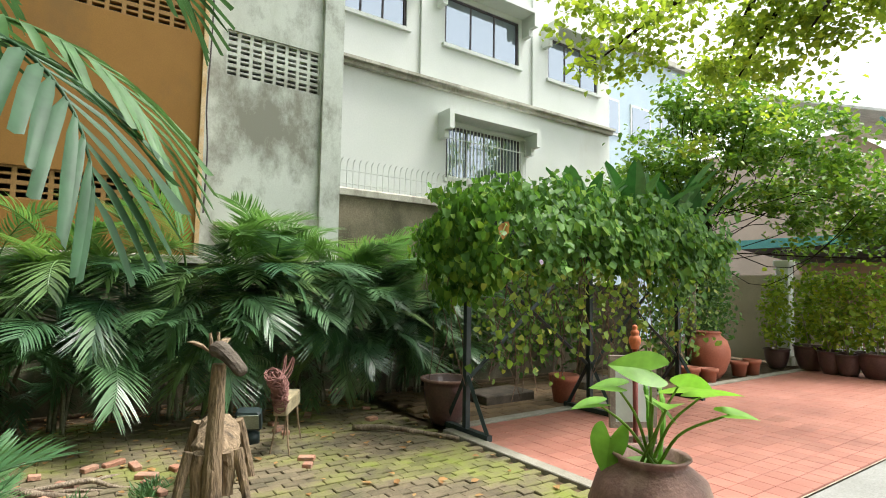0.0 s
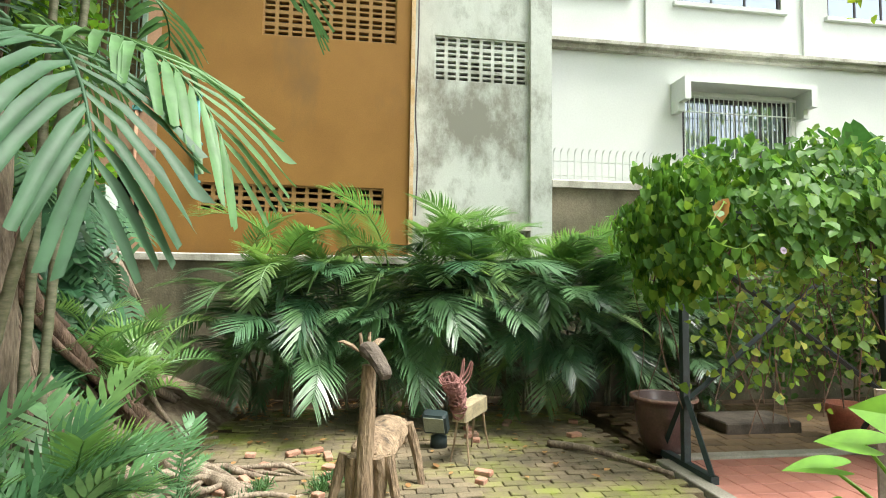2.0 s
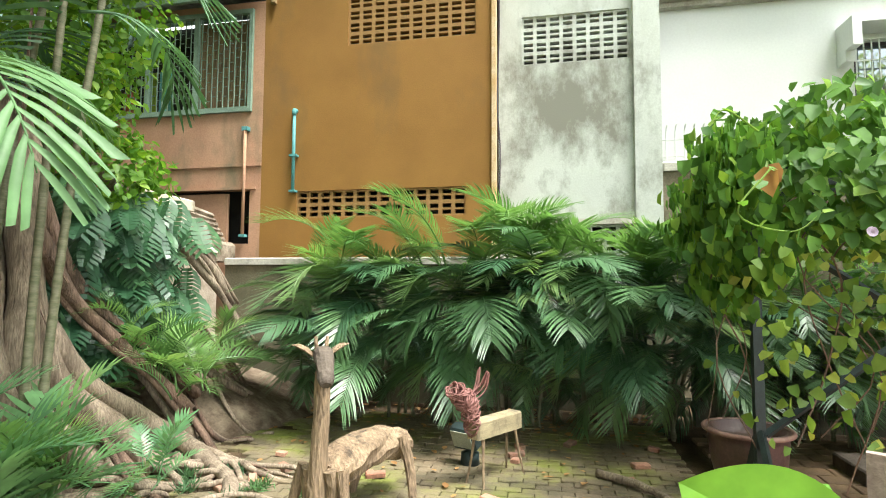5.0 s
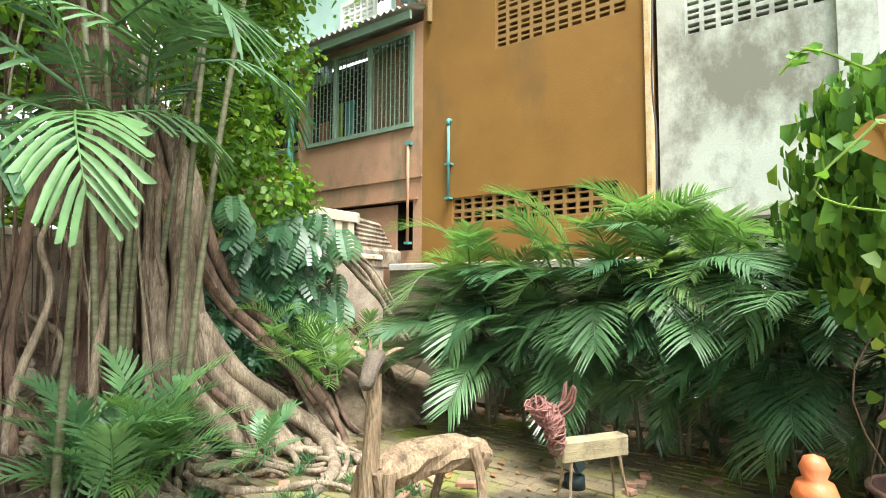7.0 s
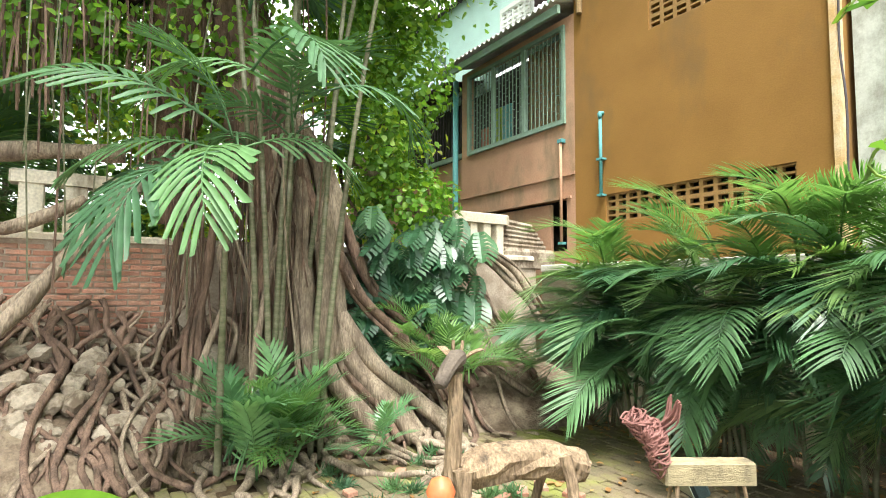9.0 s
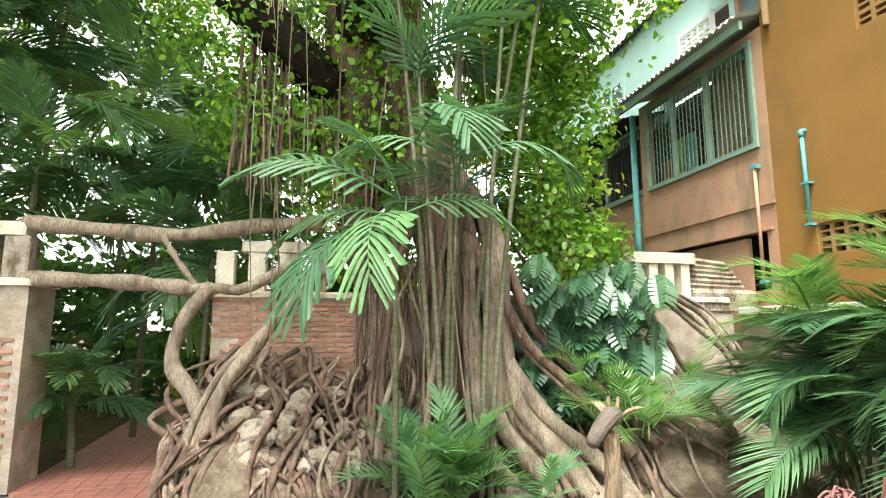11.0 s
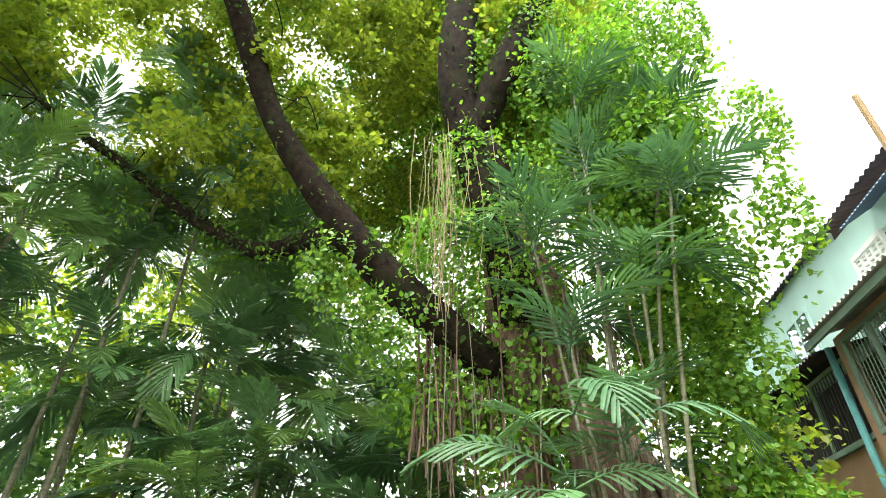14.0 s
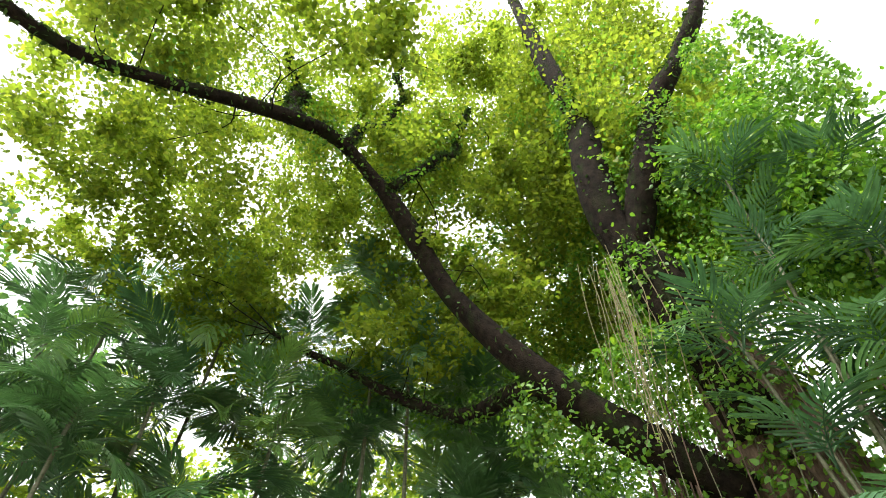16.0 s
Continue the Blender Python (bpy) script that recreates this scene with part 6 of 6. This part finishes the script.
while len(cents) < 1150:
    q = np.array([rng.uniform(-11, 7), rng.uniform(-10, 5), rng.uniform(6.5, 17.5)])
    e = ((q[0] + 2.0) / 9.0) ** 2 + ((q[1] + 2.5) / 7.5) ** 2 + ((q[2] - 11.5) / 6.0) ** 2
    if e > 1.05 or q[0] + 0.75 * q[1] > 5.0:
        continue
    if q[0] < -4 and q[1] < -1 and rng.rand() < 0.3:
        continue
    if q[0] < -2.5 and q[2] < 9.2:
        continue
    if q[1] > 0.2 and q[0] > -1.4 and q[2] < 15:
        continue
    flat_ = np.linalg.norm(allp[:, :2] - q[:2], axis=1)
    under = allp[np.argmin(flat_)]
    if flat_.min() < 2.2 and q[2] < under[2] + 0.5:
        continue
    if noise.noise(Vector(q) * 0.42) < -0.02:
        continue
    if np.linalg.norm(q - np.array([2.0, -0.5, 6.0])) < 4.6:
        continue
    cents.append(q)
cents = np.array(cents)
cents = np.concatenate([cents, np.stack([rng.uniform(1.0, 6.0, 70), rng.uniform(-10.0, -4.0, 70), rng.uniform(10.5, 15.5, 70)], 1), np.stack([rng.uniform(-4.0, 0.0, 80), rng.uniform(-3.0, 1.0, 80), rng.uniform(14.5, 22.0, 80)], 1)])
tree_leaves(cents, 125, 0.27, 0.125, L_CROWN, fig, "crown", OF)
above = np.stack([rng.uniform(-5.5, -2.3, 420), rng.uniform(-0.6, 5.6, 420), rng.uniform(10.5, 24.0, 420)], 1)
side = np.stack([rng.uniform(-5.0, -1.6, 170), rng.uniform(4.4, 5.9, 170), rng.uniform(4.5, 11.5, 170)], 1)
tree_leaves(above, 85, 0.36, 0.15, L_CROWN, fig, "upper_crown", OF)
tree_leaves(side, 110, 0.33, 0.105, L_CREEPER, fig, "side_crown", OF)
extra = np.stack([rng.uniform(-9.5, -3.4, 260), rng.uniform(-3.5, 4.0, 260), rng.uniform(7.5, 15.5, 260)], 1)
top = np.stack([rng.uniform(-4.0, -2.4, 90), rng.uniform(0.6, 3.4, 90), rng.uniform(11.5, 20.0, 90)], 1)
top = np.concatenate([top, np.stack([rng.uniform(-2.5, 5.5, 150), rng.uniform(-8.0, -2.8, 150), rng.uniform(13.0, 18.0, 150)], 1)])
tree_leaves(top, 110, 0.34, 0.098, L_CROWN, fig, "upper_crown", OF)
tree_leaves(extra, 90, 0.36, 0.12, L_CREEPER, fig, "back_crown", OF)
twigs = [(allp[np.argmin(np.linalg.norm(allp - c, axis=1) + rng.rand(len(allp)) * 0.5)], c) for c in cents[::9]]
twigs = [(a, c) for a, c in twigs if np.linalg.norm(a - c) < 3.0]
branches([a for a, c in twigs], [c for a, c in twigs], 0.014, fig, OF)
# leaf sprays close along the limbs
moss = []
for line, rad in limb_lines:
    k = rng.rand(1700) * (len(line) - 1.01)
    i0 = k.astype(int)
    c = line[i0] + (line[i0 + 1] - line[i0]) * (k - i0)[:, None]
    o = unit(rng.normal(size=(1700, 3)) + np.array([0, 0, 0.3]))
    moss.append(c + o * rad[i0][:, None] * rng.uniform(0.85, 1.25, (1700, 1)))
moss = np.concatenate(moss)
part("epiphyte_growth", leaves("epiphyte_growth", moss, rng.normal(size=moss.shape), rng.normal(size=moss.shape), rng.uniform(0.05, 0.13, len(moss)), L_EPIPHYTE, 0.3), L_EPIPHYTE, fig, "small dark ferns growing on the limbs", at=OF)
lc = np.concatenate([l[6::3] + rng.normal(size=(len(l[6::3]), 3)) * 0.35 for l in limb_paths])
tree_leaves(lc, 40, 0.3, 0.085, L_CREEPER, fig, "limb_leaves", OF)

mango = thing("garden_tree", "leafy broad-crowned tree behind the terrace", "tree", 11.2, 6.6, 0)
OM = Matrix.Translation((-11.2, -6.6, 0))
part("trunk", Geo().tube(curve([(11.2, 6.6, 0), (11.1, 6.5, 1.4), (11.3, 6.3, 2.6), (11.2, 6.2, 3.6)], 12), np.linspace(0.14, 0.09, 12), 10, rough=0.06), M_BARK, mango, smooth=True, at=OM)
mc = []
for cx, cy, cz, rx, ry, rz, k in ((10.4, 6.9, 4.0, 1.4, 1.2, 0.9, 46), (12.2, 5.5, 4.6, 1.8, 1.6, 1.4, 70), (13.2, 4.3, 3.4, 1.6, 1.4, 1.1, 46), (11.8, 6.4, 5.6, 1.3, 1.3, 0.9, 34), (14.0, 3.4, 2.9, 1.3, 1.2, 0.8, 30)):
    d = unit(rng.normal(size=(k, 3))) * (rng.rand(k, 1) ** 0.4)
    mc.append(np.array([cx, cy, cz]) + d * np.array([rx, ry, rz]))
mc = np.concatenate(mc)
tree_leaves(mc, 75, 0.24, 0.12, leaf_mat("mango_leaf", (0.07, 0.17, 0.02), (0.17, 0.32, 0.035), (0.30, 0.42, 0.05), 0.4, 0.4), mango, "crown", OM)
branches([(11.2, 6.3, rng.uniform(2.4, 3.6)) for _ in mc[::6]], mc[::6], 0.009, mango, OM)

over = thing("overhanging_tree", "tall street tree whose boughs hang over the terrace", "tree", 13.0, 0.5, 0)
OO = Matrix.Translation((-13.0, -0.5, 0))
part("trunk", Geo().tube(curve([(13.0, 0.5, 0), (12.9, 0.6, 3), (12.2, 1.2, 5.5), (11, 2, 7)], 14), np.linspace(0.2, 0.12, 14), 10, rough=0.06), M_BARK, over, smooth=True, at=OO)
oc = []
for a, b, k in (((11, 2, 7), (7.6, 3.6, 6.1), 20), ((7.6, 3.6, 6.1), (6.3, 5.0, 5.0), 22), ((8.8, 3.0, 6.6), (8.6, 4.2, 5.0), 24), ((9.5, 2.6, 6.6), (7.9, 2.9, 5.1), 22), ((9, 4, 6.6), (10.0, 5.2, 5.5), 20)):
    part("bough", Geo().tube(curve([a, (np.array(a) + np.array(b)) / 2 + np.array([0, 0, 0.15]), b], 10), np.linspace(0.06, 0.015, 10), 7), M_BARK, over, smooth=True, at=OO)
    s = rng.rand(k, 1)
    oc.append(np.array(a) * (1 - s) + np.array(b) * s + rng.normal(size=(k, 3)) * 0.35)
oc = np.concatenate(oc)
tree_leaves(oc, 80, 0.24, 0.105, L_CROWN, over, "crown", OO)

# ---- the dark garden beyond the gate ----
garden = ((-3.9, -1.6, 4.8), (-4.2, -3.0, 6.2), (-3.6, -4.6, 5.4), (-5.4, -0.6, 5.6), (-5.2, -2.2, 7.4), (-3.3, -4.6, 12.6), (-2.8, -6.6, 11.4), (-0.6, -7.5, 11.2), (1.2, -8.8, 10.6), (2.2, -8.1, 8.2), (0.2, -6.8, 8.1), (-3.2, -5.2, 8.6), (-1.4, -5.8, 7.8), (-4.6, -2.6, 9.4), (1.4, -6.8, 6.6), (2.6, -8.2, 7.0), (-3.5, -3.6, 9.8), (-6.6, -4.0, 9.4), (-4.8, -6.0, 9.8), (-6.5, 0.8, 6.0), (-7.5, -1.8, 7.4), (-4.4, 0.9, 4.0), (-3.7, -2.4, 3.2), (-4.0, 0.6, 2.6), (-3.5, -0.7, 1.0), (-0.4, -6.0, 5.6), (0.8, -7.4, 5.0), (-2.2, -6.8, 6.0))
for i, (x, y, h) in enumerate(garden):
    pl = thing("garden_palm", "dark glossy palm in the shade beyond the gate", "palm", x, y, 0, "garden palms")
    part("stem", cane(h, (rng.uniform(-0.3, 0.3), rng.uniform(-0.3, 0.3)), 0.05), M_CANE, pl, smooth=True)
    for k in range(17):
        part("frond", SHADE[rng.randint(3)], L_GARDEN, pl, at=place(k * 137.5, rng.uniform(-5, 78), rng.uniform(-25, 25), (0, 0, h - rng.rand() * (1.3 if h > 4 else 0.3)), rng.uniform(0.7, 1.05) if h > 2 else 0.55))
bt = thing("background_trees", "tall yellow-green trees standing behind the garden palms", "trees", -8, -9, 0)
tagged(bt, kind="stuff")
OB = Matrix.Translation((8, 9, 0))
for k, (cx, cy) in enumerate(((-11, -8.5), (-7, -12), (-2, -14))):
    part("trunk", Geo().tube(curve([(cx, cy, 0), (cx + 0.2, cy, 3), (cx - 0.1, cy + 0.2, 7)], 8), np.linspace(0.22, 0.1, 8), 8), M_BARK, bt, smooth=True, at=OB)
    d = unit(rng.normal(size=(80, 3))) * rng.rand(80, 1) ** 0.4
    tree_leaves(np.array([cx, cy, 8.0]) + d * np.array([3.2, 3.2, 4.2]), 70, 0.42, 0.2, L_CROWN, bt, "crown", OB)
dark = thing("background_thicket", "dense dark thicket filling the garden beyond", "thicket", -10, -2, 0)
tagged(dark, kind="stuff")
OD = Matrix.Translation((10, 2, 0))
tc = np.stack([rng.uniform(-14, -8, 420), rng.uniform(-14, 8, 420), 0.3 + 8.5 * rng.rand(420)], 1)
ob = tree_leaves(tc, 60, 0.5, 0.24, L_DARK, dark, "foliage", OD)
tc = np.stack([rng.uniform(-9, -3.4, 130), rng.uniform(-14, -7, 130), 0.3 + 9.5 * rng.rand(130)], 1)
tree_leaves(tc, 60, 0.5, 0.2, L_DARK, dark, "foliage", OD)
tc = np.stack([rng.uniform(-13, -9, 260), rng.uniform(-9, 6, 260), 0.1 + 3.2 * rng.rand(260)], 1)
tree_leaves(tc, 60, 0.5, 0.22, L_DARK, dark, "foliage", OD)
tc = np.stack([rng.uniform(-8, -4.5, 60), rng.uniform(0.5, 7.5, 60), 0.5 + 5.5 * rng.rand(60)], 1)
tree_leaves(tc, 70, 0.4, 0.16, L_CROWN, dark, "foliage", OD)
tc = np.stack([rng.uniform(-1, 6.5, 220), rng.uniform(-15, -10.5, 220), 0.3 + 11.5 * rng.rand(220)], 1)
tree_leaves(tc, 60, 0.55, 0.22, L_DARK, dark, "foliage", OD)
hedge = thing("clipped_hedge", "low dark hedge beside the garden path", "hedge", -9.5, -0.8, 0)
blob_leaves("foliage", [(0, dy, 0.25, 0.5, 0.6, 0.4) for dy in (-2.6, -1.7, 1.2, 2.0)], 500, 0.09, L_DARK, hedge, shell=0.4)

# ---- gate paving ----
g = Geo().add([(-13, -1.6, -0.028), (-2.4, -0.85, -0.028), (3.4, -0.85, -0.028), (3.4, 1.0, -0.028), (-2.4, 0.95, -0.028), (-13, 0.0, -0.028)], [(0, 1, 2, 3, 4, 5)])
path = structure("pavement_path", g, M_MORTAR, "red tiled path leading through the old gate", category="pavement")
structure("kerb_path", Geo().add([(-13, 0.0, -0.05), (-1.7, 0.92, -0.05), (-1.7, 1.06, -0.05), (-13, 0.14, -0.05), (-13, 0.0, 0.03), (-1.7, 0.92, 0.03), (-1.7, 1.06, 0.03), (-13, 0.14, 0.03)], [(4, 5, 6, 7), (0, 1, 5, 4), (1, 2, 6, 5), (2, 3, 7, 6), (3, 0, 4, 7)]), M_KERB, "pale kerb of the gate path", category="kerb")
stand = thing("tree_notice", "small dark red notice board on a stake", "sign", -2.2, -1.4, 0)
part("stake", Geo().tube([(0, 0, 0), (0, 0, 0.7)], 0.015, 7), M_WOOD_DARK, stand)
bd = part("board", Geo().box(0.01, 0.03, -0.2, 0.2, 0.42, 0.75), surf("maroon_board", (0.16, 0.05, 0.04), (0.12, 0.04, 0.03), 5, 0.5, 0.05), stand)
part("emblem", Geo().tube([(0.03, 0, 0.64), (0.036, 0, 0.64)], 0.075, 20), M_WHITE, bd, "white round pictogram")
part("emblem_mark", Geo().box(0.036, 0.04, -0.012, 0.012, 0.6, 0.69), M_ROOF, bd)
part("text_bar", Geo().box(0.03, 0.034, -0.17, 0.17, 0.485, 0.515), M_WHITE, bd)
part("text_bar", Geo().box(0.03, 0.034, -0.15, 0.15, 0.45, 0.465), M_WHITE, bd)

# ---- bricks, tiles and pavers ----
BR = Geo().box(0, 0.02, 0, 0.185, 0, 0.042, 0.005).mesh("brick", M_BRICK)
structure("trim_plaster", Geo().box(XW, XW + 0.025, -4.2, -1.15, 1.62, 2.12, 0.01), surf("peeling_plaster", (0.48, 0.46, 0.40), (0.3, 0.27, 0.22), 2.5, 0.9, 0.3, 40, (0.1, 0.095, 0.08), 2.0), "peeling grey plaster on the gate wall", category="plaster")
for owner, y0, y1, z0, z1 in ((pier, -2.6, -0.87, 0.15, 1.6), (ruin, 1.02, 2.7, 0.85, 2.0)):
    for j in range(int((z1 - z0) / 0.06)):
        for i in range(int((y1 - y0) / 0.2)):
            if rng.rand() < 0.08:
                continue
            part("brick", BR, M_BRICK, owner, at=pose(XW + rng.uniform(-0.006, 0.004), y0 + i * 0.2 + 0.1 * (j % 2) - 0.02, z0 + j * 0.06, 0, 0, rng.uniform(-1.5, 1.5)))


def lay(owner, me, material, cells, near, name):
    """Near pieces as objects of their own, the others joined."""
    g = Geo()
    src = [tuple(q.co) for q in me.vertices]
    fs = [tuple(q.vertices) for q in me.polygons]
    for x, y, rz, tx, ty, dz in cells:
        m_ = pose(x, y, dz, tx, ty, rz)
        if near(x, y):
            part(name, me, material, owner, at=m_)
        else:
            g.add([m_ @ Vector(q) for q in src], fs)
    tagged(part(name + "_rest", g, material, owner), kind="stuff")


PV = Geo().box(-0.0975, 0.0975, -0.0475, 0.0475, -0.05, 0.0, 0.006).mesh("paver", M_PAVER)
cells = []
for j in range(54):
    for i in range(24):
        x, y = -1.1 + i * 0.2 + 0.1 * (j % 2), 2.0 + j * 0.1
        if x < 3.45 and not (x < -0.4 and rng.rand() < 0.4):
            cells.append((x, y, rng.uniform(-3, 3), rng.uniform(-2.5, 2.5), rng.uniform(-2.5, 2.5), rng.uniform(-0.009, 0.006)))
lay(yard, PV, M_PAVER, cells, lambda x, y: 0.9 < x < 3.0 and 3.0 < y < 5.4, "paver")
TL = Geo().box(-0.098, 0.098, -0.098, 0.098, -0.03, 0.0, 0.004).mesh("tile", M_TILE)
cells = [(3.77 + i * 0.201, 2.06 + j * 0.201, rng.uniform(-0.2, 0.2), rng.uniform(-0.2, 0.2), rng.uniform(-0.2, 0.2), rng.uniform(-0.001, 0.001)) for i in range(48) for j in range(15)]
lay(terrace, TL, M_TILE, cells, lambda x, y: x < 7.75, "tile")
cells = []
for i in range(82):
    x = -13 + i * 0.2
    yc = -1.55 + (x + 13) * 0.066 if x < -2.4 else -0.75
    for j in range(8):
        cells.append((x, yc + j * 0.2 + 0.1, 0, 0, 0, 0.002))
lay(path, TL, M_TILE, cells, lambda x, y: False, "tile")
# brick paving behind the trellis
g = Geo().add([(3.7, 5.15, -0.035), (13, 5.15, -0.035), (13, 7.4, -0.035), (3.7, 7.4, -0.035)], [(0, 1, 2, 3)])
back = structure("pavement_back", g, M_SOIL, "old brown brick strip behind the trellis", category="pavement")
M_OLD = surf("old_brown_paver", (0.24, 0.15, 0.08), (0.16, 0.11, 0.06), 2, 0.85, 0.3, 50, random_tint=0.3)
PO = Geo().box(-0.145, 0.145, -0.095, 0.095, -0.05, 0.0, 0.008).mesh("paver", M_OLD)
cells = [(3.9 + i * 0.3 + 0.15 * (j % 2), 5.27 + j * 0.2, rng.uniform(-2, 2), rng.uniform(-1, 1), rng.uniform(-1, 1), 0.0) for i in range(17) for j in range(10)]
lay(back, PO, M_OLD, cells, lambda x, y: True, "paver")
# loose broken bricks by the roots
LB = Geo().box(-0.09, 0.09, -0.045, 0.045, 0, 0.045, 0.008).mesh("loose_brick", M_BRICK)
for i in range(34):
    near_root = i < 24
    x, y = (rng.uniform(-0.5, 1.0), rng.uniform(3.5, 5.6)) if near_root else (rng.uniform(1.8, 3.3), rng.uniform(4.6, 6.6))
    ob = tagged(new("loose_brick", LB), "loose reddish broken brick lying on the paving", "brick", "loose bricks")
    ob.matrix_basis = pose(x, y, 0.0, rng.uniform(-4, 4), rng.uniform(-6, 6), rng.uniform(0, 180)) @ Matrix.Diagonal((rng.uniform(0.4, 1.0), rng.uniform(0.7, 1.0), 0.8, 1))
fallen = thing("fallen_branch", "short dead branch lying beside the big pot", "branch", 3.05, 5.2, 0)
part("stick", Geo().tube(curve([(-0.35, 0.35, 0.02), (-0.05, 0.05, 0.045), (0.15, -0.2, 0.03), (0.4, -0.6, 0.02)], 14), np.linspace(0.035, 0.02, 14), 7, rough=0.15), M_ROOT, fallen, smooth=True)
# fallen leaves
n = 420
P = np.stack([rng.uniform(-1.2, 3.4, n), rng.uniform(2.4, 7.6, n), np.full(n, 0.012)], 1)
far_back = rng.rand(n) < 0.5
P[:, 1] = np.where(far_back, rng.uniform(6.7, 7.8, n), P[:, 1])
lit = thing("fallen_leaves", "scattered dry brown leaves on the paving", "leaves", 1, 5, 0)
tagged(lit, kind="stuff")
part("leaf_litter", leaves("leaf_litter", P - np.array([1, 5, 0]), np.stack([rng.normal(size=n), rng.normal(size=n), np.zeros(n)], 1), np.array([[0, 0, 1.0]]) + rng.normal(size=(n, 3)) * 0.2, rng.uniform(0.04, 0.1, n), L_DRY, 0.35, 0.3, -0.1), L_DRY, lit)
